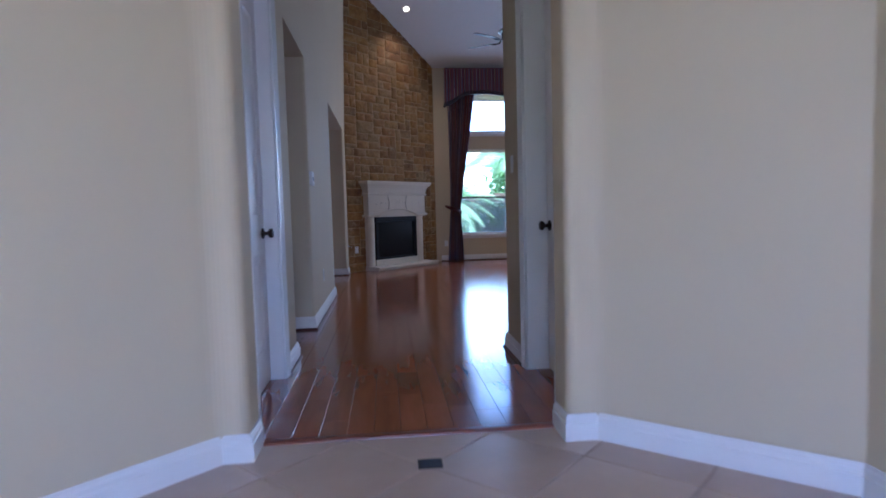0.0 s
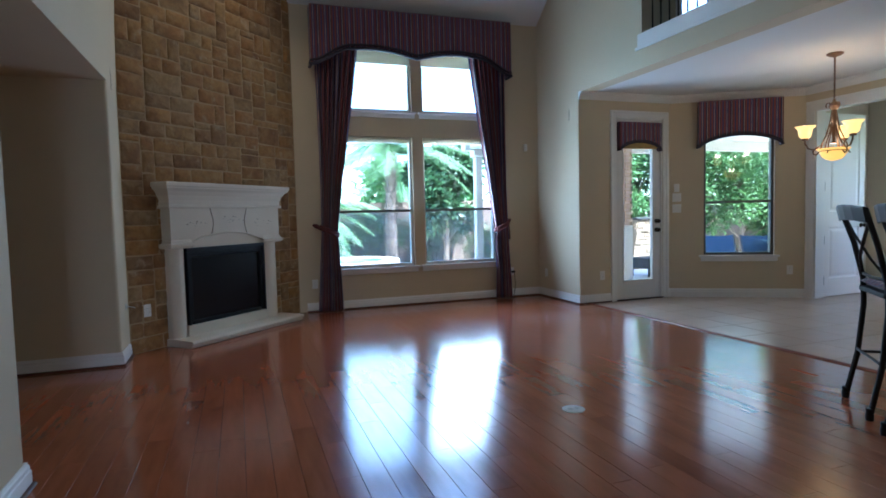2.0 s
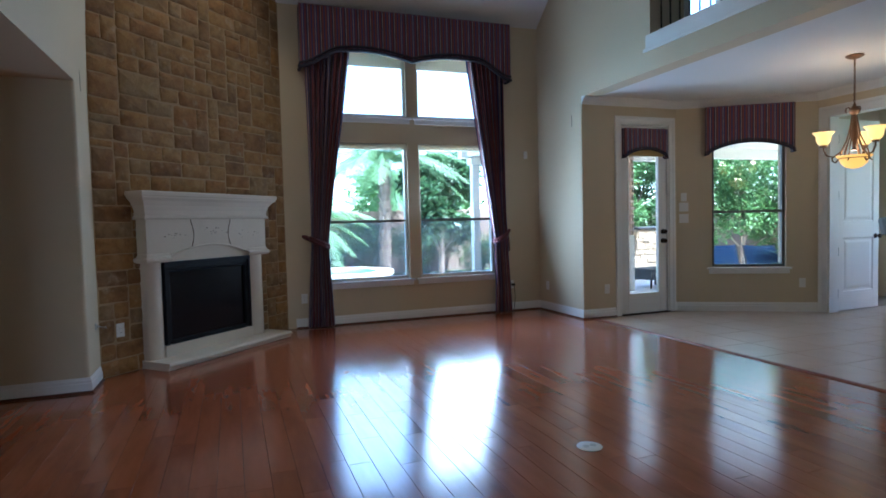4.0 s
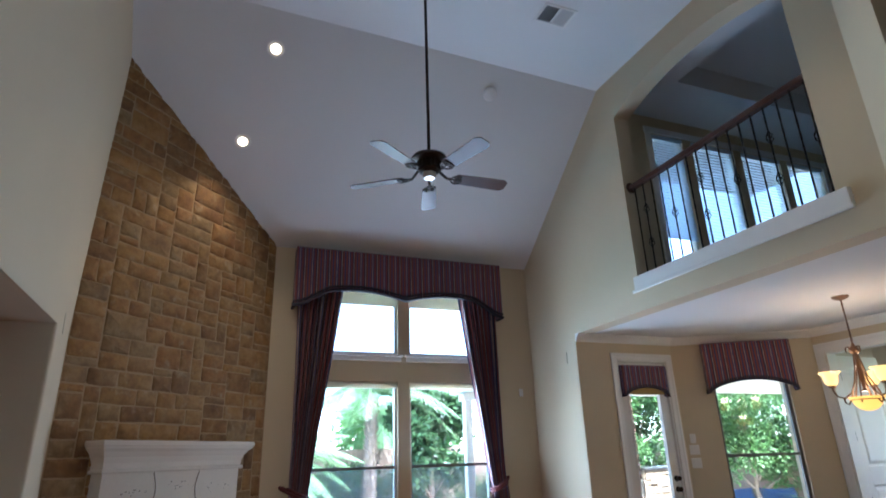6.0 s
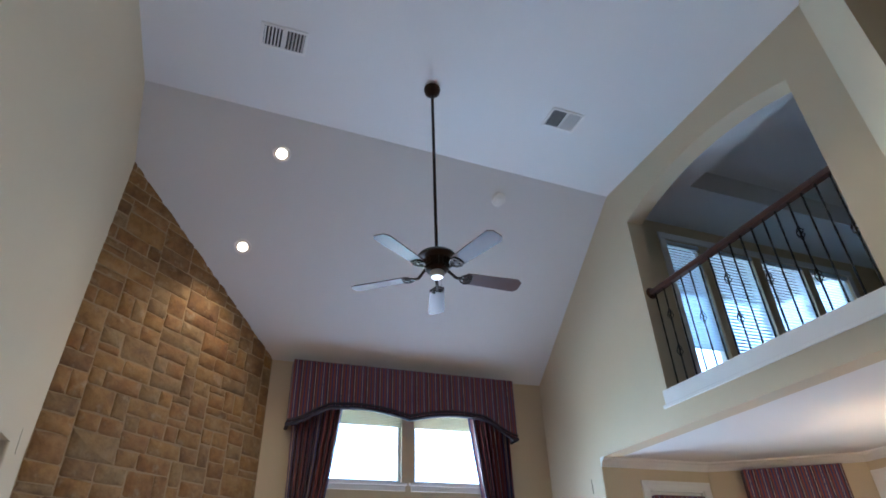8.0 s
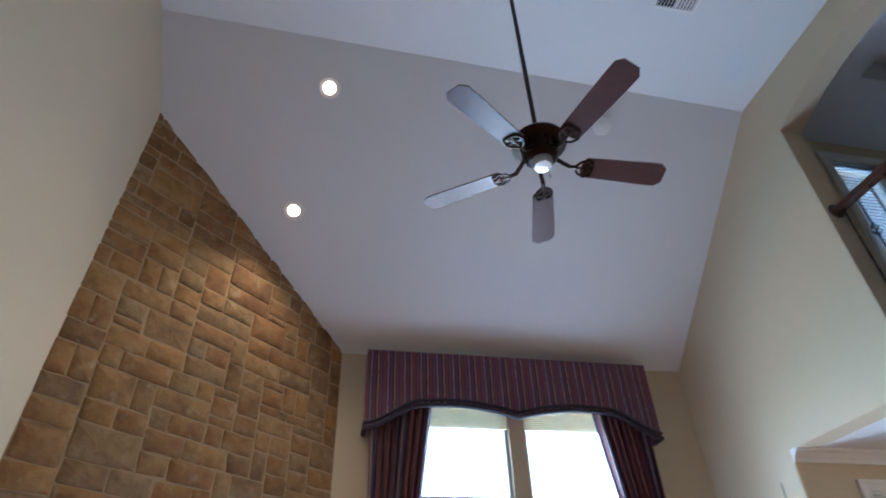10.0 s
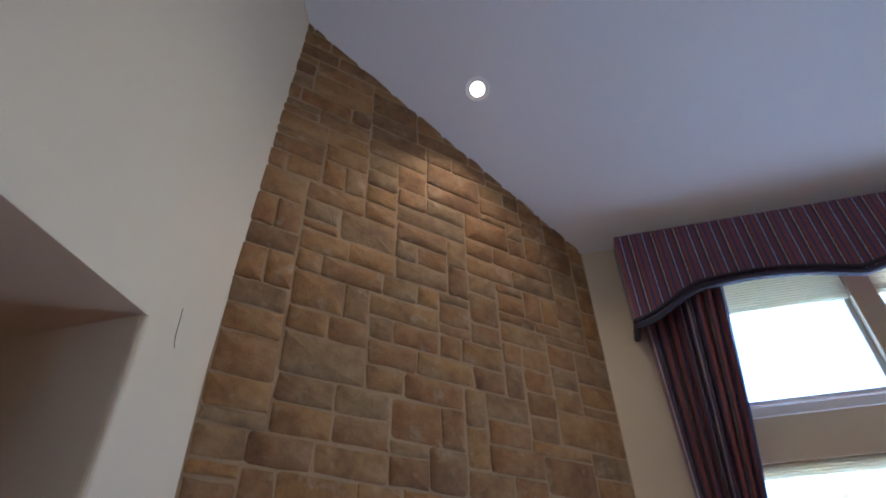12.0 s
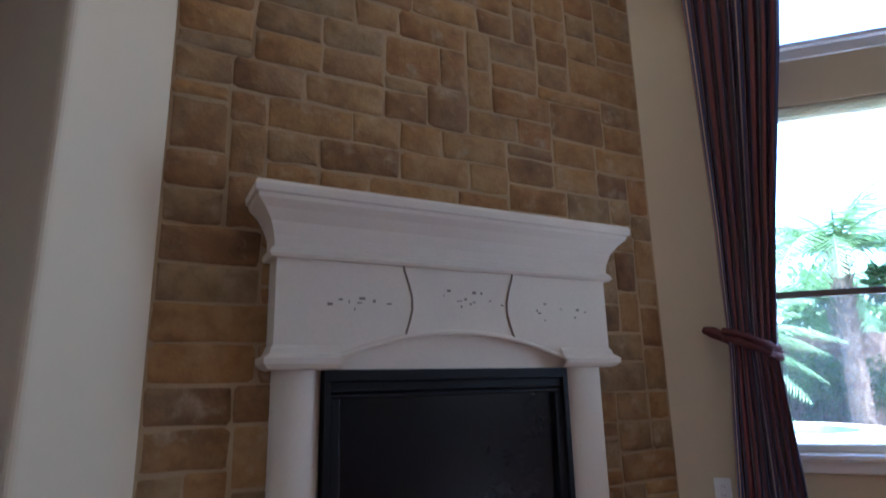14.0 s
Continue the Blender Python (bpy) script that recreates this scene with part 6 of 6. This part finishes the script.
def shrub(name, label, at, clumps, count, size, material, seed, trunk=None, category="shrub"):
    ob = thing(name, label, category, pose(*at))
    rng = random.Random(seed)
    bm = BM()
    for x, y, z, r in clumps:
        leaf_cloud(bm, (x, y, z), r, count, size, rng)
    part("crown", bm, material, ob)
    bm = BM()
    top = max(c[2] for c in clumps)
    tube(bm, [(0, 0, -0.02), (0.05, 0.02, top * 0.4), (0.0, 0.05, top * 0.8)], trunk or 0.05, 8, [1.2, 1.0, 0.6])
    for x, y, z, r in clumps:
        tube(bm, [(0.02, 0.02, max(0.1, z * 0.45)), (x * 0.5, y * 0.5, z * 0.75), (x, y, z)], (trunk or 0.05) * 0.5, 6, [1, 0.8, 0.4])
    part("trunk", bm, M_BARK, ob)
    return ob


def palm(label, at, height, fronds, length, seed, lean=0.0, low=-0.15):
    ob = thing("palm_tree", label, "palm tree", pose(*at))
    rng = random.Random(seed)
    bm = BM()
    n = 14
    tube(bm, [(lean * (k / n) ** 2, 0, height * k / n - 0.03) for k in range(n + 1)], 0.135, 12, [1.25 - 0.35 * k / n + (0.1 if k % 2 else -0.06) for k in range(n + 1)])
    tk = part("trunk", bm, M_BARK, ob)
    bm = BM()
    for k in range(110):
        z = height * (0.06 + 0.94 * k / 110)
        a = k * 2.4
        d = Vector((math.cos(a), math.sin(a), 0))
        tube(bm, [Vector((lean * (z / height) ** 2, 0, z)) + d * 0.10, Vector((lean * (z / height) ** 2, 0, z + 0.15)) + d * 0.21], 0.045, 5, [1, 0.5], 0.5)
    part("leaf_stubs", bm, M_BARK, tk)
    top = Vector((lean, 0, height))
    for i in range(fronds):
        a, el = i * 2.399 + rng.uniform(-0.2, 0.2), rng.uniform(low, 1.15)
        L = length * rng.uniform(0.8, 1.1)
        d = Vector((math.cos(a), math.sin(a), 0))
        side = Vector((-d.y, d.x, 0))
        pts = []
        for k in range(11):
            t = k / 10
            pts.append(top + d * (L * t * math.cos(el * (1 - 0.6 * t))) + Vector((0, 0, L * (math.sin(el) * t - 0.75 * t * t * (1 - 0.25 * el)))))
        bm = BM()
        tube(bm, pts, 0.016, 5, [1.3 - 1.0 * k / 10 for k in range(11)])
        for k in range(2, 44):
            t = k / 43
            j = min(9, int(t * 10))
            p = pts[j].lerp(pts[j + 1], t * 10 - j)
            dirn = (pts[j + 1] - pts[j]).normalized()
            ll = 0.55 * math.sin(math.pi * min(1, t * 0.93 + 0.08)) ** 0.6 * length / 2.4
            for s in (-1, 1):
                tip = p + (side * s * 0.8 + dirn * 0.55 + Vector((0, 0, -0.25 - rng.uniform(0, 0.3)))).normalized() * ll
                w = dirn * 0.016
                v = [bm.verts.new(q) for q in (p - w, p + w, p.lerp(tip, 0.6) + w * 0.8, tip)]
                bm.faces.new(v)
        part("frond", bm, M_PALM, ob)
    return ob


palm("date palm with arching green fronds by the pool", (4.35, 19.0, -0.2), 3.15, 30, 2.3, 4, 0.05, 0.05)
palm("smaller palm with low arching fronds by the pool", (2.0, 17.3, -0.2), 1.5, 24, 1.8, 9)
palm("tall palm behind the fence", (5.6, 23.2, -0.2), 2.6, 24, 2.2, 14, -0.2)
palm("tall palm with drooping fronds behind the pool", (-1.2, 19.5, -0.2), 2.6, 26, 2.2, 21, 0.3)
R5 = random.Random(11)


def clump_list(n, spread, low, high, r):
    return [(R5.uniform(-spread, spread), R5.uniform(-spread * 0.6, spread * 0.6), R5.uniform(low, high), r * R5.uniform(0.7, 1.2)) for _ in range(n)]


shrub("magnolia_tree", "dark glossy-leaved magnolia tree by the fence", (5.85, 18.8, -0.2), clump_list(14, 0.85, 1.3, 3.1, 0.55), 420, 0.19, M_MAGNOLIA, 3, 0.07, "tree")
for i, x in enumerate((-2.0, -0.4, 1.2, 2.8, 4.2, 5.8, 7.4)):
    shrub("hedge_shrub", "green rounded shrub along the cedar fence", (x, 19.6 + 0.2 * (i % 2), -0.2), clump_list(7, 0.7, 0.35, 1.15, 0.5), 520, 0.085, M_LEAF, 30 + i)
for i, (x, y, h) in enumerate(((-4, 27, 3.4), (1.0, 28, 3.2), (7.5, 27, 3.4), (12.5, 25, 5.0), (17.5, 20, 6.0))):
    shrub("garden_tree", "leafy tree beyond the fence", (x, y, -0.2), clump_list(14, 2.0, h * 0.4, h, 1.25), 420, 0.26, M_LEAF, 60 + i, 0.16, "tree")
# big leafy shrubs seen from the nook
for i, (x, y, s) in enumerate(((10.3, 16.6, 1.1), (11.9, 16.0, 1.2), (13.1, 15.6, 0.9), (8.9, 17.6, 1.0))):
    shrub("ornamental_tree", "dense light-green leafy tree by the patio", (x, y, -0.2), clump_list(18, 1.15 * s, 0.9, 3.7, 0.66), 850, 0.10, M_LEAF, 90 + i, 0.07, "tree")


def fern(at, label):
    ob = thing("potted_fern", label, "fern", pose(*at))
    bm = BM()
    lathe(bm, [(0, 0), (0.15, 0), (0.2, 0.3), (0.22, 0.32), (0.19, 0.33), (0, 0.3)], seg=20)
    part("pot", bm, M_POT, ob, "brown clay pot", True)
    rng = random.Random(6)
    bm = BM()
    for i in range(46):
        a, el, L = rng.uniform(0, 6.28), rng.uniform(0.3, 1.4), rng.uniform(0.65, 1.0)
        d, side = Vector((math.cos(a), math.sin(a), 0)), Vector((-math.sin(a), math.cos(a), 0))
        pts = [Vector((0, 0, 0.31)) + d * L * t * math.cos(el * (1 - 0.5 * t)) + Vector((0, 0, L * (math.sin(el) * t - 0.5 * t * t))) for t in [k / 7 for k in range(8)]]
        for k in range(7):
            w = 0.055 * math.sin(math.pi * (k + 0.8) / 8)
            for s in (-1, 1):
                v = [bm.verts.new(q) for q in (pts[k], pts[k + 1], pts[k + 1] + side * s * w, pts[k] * 0.5 + pts[k + 1] * 0.5 + side * s * w)]
                bm.faces.new(v)
    part("fronds", bm, M_PALM, ob)
    return ob


fern((11.3, 12.75, -0.13), "bushy green fern in a clay pot on the patio")


def lounger(m, label):
    ob = thing("sun_lounger", label, "sun lounger", m, group="loungers on the patio")
    for s in (-0.3, 0.3):
        bm = BM()
        tube(bm, [(s, -0.95, 0.33), (s, 0.3, 0.33), (s, 0.92, 0.72)], 0.022, 8)
        part("side_rail", bm, M_WICKER, ob, "", True)
        for y in (-0.8, 0.25):
            bm = BM()
            tube(bm, [(s, y, 0.0), (s, y, 0.33)], 0.02, 8)
            part("leg", bm, M_WICKER, ob)
    bm = BM()
    sheet(bm, 6, 16, lambda u, v: Vector(((u * 2 - 1) * 0.29, -0.93 + v * 1.83, 0.345 - 0.02 * math.sin(u * math.pi) + max(0, (-0.93 + v * 1.83 - 0.3)) * 0.63)), lambda u, v: (u, v))
    p = part("sling", bm, M_SLING, ob, "taut blue fabric sling")
    p.modifiers.new("thickness", "SOLIDIFY").thickness = 0.008
    return ob


lounger(pose(10.17, 13.32, -0.13, 0, 0, -40), "blue sling sun lounger with raised back on the patio")
lounger(pose(10.65, 12.75, -0.13, 0, 0, -40), "blue sling sun lounger beside its twin on the patio")
# outdoor kitchen: stone-faced counter, with a wicker ottoman
ok = thing("outdoor_counter", "stone-faced outdoor kitchen counter with a dark granite top", "counter", pose(9.1, 14.6, -0.13))
bm = BM()
box(bm, -0.9, 1.2, 0, 0.8, 0, 1.12)
body = part("body", bm, M_MORTAR, ok)
bm = BM()
box(bm, -0.95, 1.25, -0.06, 0.85, 1.12, 1.17, 0.01)
part("countertop", bm, M_COUNTER, ok, "dark granite countertop")
rng = random.Random(2)
z = 0.01
while z < 1.1:
    h = rng.choice((0.05, 0.07, 0.09))
    x = -0.9
    while x < 1.18:
        w = rng.uniform(0.12, 0.32)
        bm = BM()
        box(bm, x + 0.004, min(x + w, 1.2) - 0.004, -0.02 - rng.uniform(0, 0.02), 0.0, z, min(z + h, 1.12) - 0.006, 0.004)
        part("ledge_stone", bm, M_LEDGE, body)
        x += w
    z += h
ot = thing("ottoman", "low dark wicker ottoman on the patio", "ottoman", pose(8.35, 13.35, -0.13, 0, 0, 10))
bm = BM()
box(bm, -0.35, 0.35, -0.25, 0.25, 0.17, 0.38, 0.02)
part("seat", bm, M_WICKER, ot)
for x in (-0.31, 0.31):
    for y in (-0.21, 0.21):
        bm = BM()
        tube(bm, [(x, y, 0), (x, y, 0.18)], 0.02, 8)
        part("leg", bm, M_WICKER, ot)
# patio cover: roof on a post outside the nook, with pale soffit
pc = thing("patio_cover", "cream patio roof on a square post with moulded beam", "patio roof", pose(0, 0, 0), kind="structure")
bm = BM()
box(bm, 4.95, 13.0, 10.4, 11.5, 2.62, 2.72)
box(bm, 4.55, 9.3, 11.5, 13.9, 2.62, 2.72)
box(bm, 9.3, 13.0, 11.5, 13.4, 2.62, 2.72)
part("soffit", bm, M_STUCCO, pc)
bm = BM()
box(bm, 4.45, 9.3, 13.7, 13.9, 2.40, 2.62)
box(bm, 9.3, 13.0, 13.25, 13.4, 2.42, 2.62)
part("beam", bm, M_STUCCO, pc)
bm = BM()
box(bm, 4.55, 4.75, 11.5, 13.7, 2.42, 2.62)
part("beam", bm, M_STUCCO, pc)
bm = BM()
box(bm, 4.66, 4.80, 13.72, 13.86, -0.13, 2.40, 0.02)
box(bm, 4.62, 4.84, 13.68, 13.90, 2.28, 2.40, 0.01)
box(bm, 4.62, 4.84, 13.68, 13.90, -0.13, 0.06, 0.01)
part("post", bm, M_STUCCO, pc)
bm = BM()
box(bm, 4.95, 13.1, 10.4, 11.5, 2.73, 2.85)
box(bm, 4.35, 9.3, 11.5, 14.1, 2.73, 2.85)
box(bm, 9.3, 13.1, 11.5, 13.5, 2.73, 2.85)
part("roof", bm, M_ROOF, pc)
bm = BM()
lathe(bm, [(0, 2.60), (0.06, 2.60), (0.06, 2.55), (0.03, 2.5), (0, 2.5)], (6.1, 12.1, 0), 16)
for k in range(4):
    a = math.pi / 4 + k * math.pi / 2
    d = Vector((math.cos(a), math.sin(a)))
    s = Vector((-d.y, d.x)) * 0.06
    v = [bm.verts.new((6.1 + p.x, 12.1 + p.y, 2.53)) for p in (d * 0.08 - s, d * 0.6 - s, d * 0.6 + s, d * 0.08 + s)]
    bm.faces.new(v)
    v = [bm.verts.new((6.1 + p.x, 12.1 + p.y, 2.538)) for p in (d * 0.08 - s, d * 0.6 - s, d * 0.6 + s, d * 0.08 + s)]
    bm.faces.new(v)
single("patio_fan", bm, M_BRONZE, "dark patio ceiling fan under the cover", "ceiling fan")
# brick column of the patio
bc = thing("patio_column", "pale brick patio column on a white base", "column", pose(7.45, 13.2, -0.13))
bm = BM()
box(bm, -0.19, 0.19, -0.19, 0.19, 0, 1.05, 0.01)
part("base", bm, M_STUCCO, bc)
bm = BM()
box(bm, -0.165, 0.165, -0.165, 0.165, 1.05, 2.75)
core = part("shaft", bm, M_MORTAR, bc)
bm = BM()
box(bm, -0.095, 0.095, -0.012, 0.0, 0.0, 0.057, 0.003)
brick = mesh_of("brick", bm, M_BRICK)
for k in range(25):
    for side in range(4):
        for i in range(2):
            b = new("brick", brick)
            b.parent = core
            b.matrix_basis = pose(0, 0, 1.055 + k * 0.067, 0, 0, 90 * side) @ Matrix.Translation(((i - 0.5) * 0.2 * 0.86 + (0.03 if k % 2 else -0.03), -0.164, 0)) @ Matrix.Diagonal((0.82, 1, 1, 1))
# neighbour's house
nh = thing("neighbour_house", "pale brick neighbouring house beyond the side fence", "house", pose(0, 0, 0), kind="structure")
bm = BM()
box(bm, 14.6, 22, 4.0, 15.0, -0.2, 5.2)
part("wall", bm, M_BRICK, nh)
bm = BM()
v = [bm.verts.new(p) for p in ((14.2, 3.5, 5.2), (22.4, 3.5, 5.2), (22.4, 15.5, 5.2), (14.2, 15.5, 5.2), (18.3, 6.5, 7.8), (18.3, 12.5, 7.8))]
for f in ((0, 1, 4), (1, 2, 5, 4), (2, 3, 5), (3, 0, 4, 5), (0, 1, 2, 3)):
    bm.faces.new([v[i] for i in f])
part("roof", bm, M_ROOF, nh)
# ---- pieces: ashlar stones, planks, tiles ----
bm = BM()
box(bm, -0.15, STONE_L + 0.15, -0.004, 0.10, 0.0, 5.5)
stone_wall_ob = tagged(new("wall_stone", mesh_of("wall_stone", bm, M_MORTAR)), "tan ashlar stone chimney wall across the corner", "stone wall", kind="structure")
WALL_M = Matrix(((S2, -S2, 0, WL), (S2, S2, 0, WALL_Y), (0, 0, 1, 0), (0, 0, 0, 1)))
stone_wall_ob.matrix_basis = WALL_M


def ashlar(width, height, cell, rng):
    """Random rectangles that fill a wall."""
    nu, nv = round(width / cell), round(height / cell)
    used = [[False] * nu for _ in range(nv)]
    out = []
    for j in range(nv):
        i = 0
        while i < nu:
            if used[j][i]:
                i += 1
                continue
            room = 0
            while i + room < nu and not used[j][i + room]:
                room += 1
            w = min(room, rng.choice((2, 3, 3, 4, 4, 5, 5, 6)))
            if room - w == 1:
                w = room if room < 8 else w - 1
            h = min(nv - j, rng.choice((1, 2, 2, 2, 2, 3)) if w > 2 else rng.choice((2, 2, 3, 3)))
            for b in range(h):
                for a in range(w):
                    used[j + b][i + a] = True
            out.append((i * cell, j * cell, w * cell, h * cell))
            i += w
    return out


rng = random.Random(17)
CELL = STONE_L / 34
for x, z, w, h in ashlar(STONE_L, 5.44, CELL, rng):
    if x > 0.38 and x + w < 1.86 and z + h < 1.5:
        continue
    if z > FLAT - PITCH * (WALL_Y - RIDGE + S2 * x) + 0.02:
        continue
    bm = BM()
    g, d = rng.uniform(0.003, 0.006), rng.uniform(0.008, 0.015)
    tilt, tip = rng.uniform(-0.002, 0.002), rng.uniform(-0.002, 0.002)
    cx, cz, hw, hh = x + w / 2, z + h / 2, w / 2 - g, h / 2 - g
    c = min(rng.uniform(0.006, 0.018), hh * 0.3)
    plan = [(-hw + c, -hh), (0, -hh), (hw - c, -hh), (hw - c * 0.3, -hh + c * 0.3), (hw, -hh + c), (hw, hh - c), (hw - c * 0.3, hh - c * 0.3), (hw - c, hh),
            (0, hh), (-hw + c, hh), (-hw + c * 0.3, hh - c * 0.3), (-hw, hh - c), (-hw, -hh + c), (-hw + c * 0.3, -hh + c * 0.3)]
    jit = [(px + rng.uniform(-0.006, 0.005), pz + rng.uniform(-0.006, 0.005)) for px, pz in plan]
    rings = []
    for inset, dep in ((0.0, 0.004), (0.002, -d * 0.55), (0.011, -d)):
        rings.append([bm.verts.new((px * (1 - inset / hw), dep if dep > 0 else dep + tilt * px / hw + tip * pz / hh, pz * (1 - inset / hh))) for px, pz in jit])
    n = len(plan)
    for r, q in zip(rings, rings[1:]):
        for i in range(n):
            bm.faces.new((r[i], r[(i + 1) % n], q[(i + 1) % n], q[i]))
    mid = bm.verts.new((rng.uniform(-0.3, 0.3) * hw, -d - rng.uniform(0.0, 0.007), rng.uniform(-0.3, 0.3) * hh))
    for i in range(n):
        bm.faces.new((rings[-1][i], rings[-1][(i + 1) % n], mid))
    st = part("stone", bm, M_STONE, stone_wall_ob, smooth=True)
    st.matrix_basis = Matrix.Translation((cx, 0, cz))


def slab_mesh(name, lx, ly, bevel, drop, material, thick=0.012):
    """A plank or tile lying with its corner at the origin and its top at z = 0."""
    bm = BM()
    rings = []
    for inset, z in ((0.0006, -thick), (0.0006, -drop), (bevel, 0.0)):
        rings.append([bm.verts.new(p) for p in ((inset, inset, z), (lx - inset, inset, z), (lx - inset, ly - inset, z), (inset, ly - inset, z))])
    for r, s in zip(rings, rings[1:]):
        for i in range(4):
            bm.faces.new((r[i], r[(i + 1) % 4], s[(i + 1) % 4], s[i]))
    bm.faces.new(rings[-1])
    bm.faces.new(rings[0])
    return mesh_of(name, bm, material)


PW = 0.127
lengths = (0.45, 0.75, 1.05, 1.35, 1.65)
PLANKS = {L: slab_mesh("plank", PW, L, 0.0015, 0.0010, M_WOOD) for L in lengths}
floor_ob = bpy.data.objects["floor"]
rng = random.Random(23)
count, far = 0, BM()
for r in range(-20, 43):
    x = WL - 0.06 + r * PW
    if x + PW > 4.735:
        break
    y = 2.10 - rng.uniform(0, 1.2)
    while y < WB + 0.1:
        L = rng.choice(lengths)
        if y + L > 2.10:
            inside = -0.7 < x and y + L < 11.4
            near = inside and (y < 6.9 or x < 3.3) and not (x > 3.0 and y < 3.4)
            if inside and y < 2.10:
                L2 = y + L - 2.10
                tmp = slab_mesh("plank", PW, L2, 0.0015, 0.0010, M_WOOD)
                pk = new("plank", tmp)
                pk.parent = floor_ob
                pk.matrix_basis = Matrix.Translation((x, 2.10, 0))
                count += 1
            elif near and count < 330:
                pk = new("plank", PLANKS[L])
                pk.parent = floor_ob
                pk.matrix_basis = Matrix.Translation((x, y, 0))
                count += 1
            else:
                y0 = max(y, 2.10)
                rings = []
                for inset, z in ((0.0006, -0.012), (0.0006, -0.0010), (0.0015, 0.0)):
                    rings.append([far.verts.new(p) for p in ((x + inset, y0 + inset, z), (x + PW - inset, y0 + inset, z), (x + PW - inset, y + L - inset, z), (x + inset, y + L - inset, z))])
                for a, b in zip(rings, rings[1:]):
                    for i in range(4):
                        far.faces.new((a[i], a[(i + 1) % 4], b[(i + 1) % 4], b[i]))
                far.faces.new(rings[-1])
        y += L
ob = part("planks", far, M_WOOD, floor_ob)
tagged(ob, "glossy red cherry planks", kind="stuff")

T = 0.46
tile = slab_mesh("tile", T - 0.005, T - 0.005, 0.003, 0.0025, M_TILE, 0.008)
nook_floor = bpy.data.objects["floor_nook"]
for i in range(11):
    for j in range(15):
        x, y = 4.755 + i * T, NOOK_Y - 0.03 - (j + 1) * T
        if x + T > 9.55 or (x - NOOK_A) * NS + (y - NOOK_Y) * NC > 0.1:
            continue
        t = new("tile", tile)
        t.parent = nook_floor
        t.matrix_basis = Matrix.Translation((x, y, 0))
foyer_floor = bpy.data.objects["floor_foyer"]
for i in range(-9, 9):
    for j in range(-13, 2):
        c = Vector((0.574, 2.08)) + Vector((S2, S2)) * (i * T) + Vector((-S2, S2)) * (j * T)
        mid = c + Vector((0, S2 * T))
        if not (-2.0 < mid.x < 2.4 and -2.6 < mid.y):
            continue
        top = c.y + 2 * S2 * T
        if c.y > 2.08:
            continue
        t = new("tile", tile) if top < 2.11 else None
        if t:
            t.parent = foyer_floor
            t.matrix_basis = Matrix.Translation((c.x, c.y, 0)) @ pose(0, 0, 0, 0, 0, 45)
        else:
            # cut tile along the wooden strip
            poly = [c, c + Vector((S2, S2)) * T, c + Vector((0, 2 * S2 * T)), c + Vector((-S2, S2)) * T]
            cut = []
            for a, b in zip(poly, poly[1:] + poly[:1]):
                if a.y <= 2.10:
                    cut.append(a)
                if (a.y - 2.10) * (b.y - 2.10) < 0:
                    cut.append(a.lerp(b, (2.10 - a.y) / (b.y - a.y)))
            if len(cut) >= 3:
                m = sum(cut, Vector((0, 0))) / len(cut)
                bm = BM()
                hi = [bm.verts.new((*(m + (p - m) * 0.985), 0.0)) for p in cut]
                lo = [bm.verts.new((*(m + (p - m) * 0.99), -0.008)) for p in cut]
                bm.faces.new(hi)
                for k in range(len(cut)):
                    bm.faces.new((lo[k], lo[(k + 1) % len(cut)], hi[(k + 1) % len(cut)], hi[k]))
                part("tile", bm, M_TILE, foyer_floor)
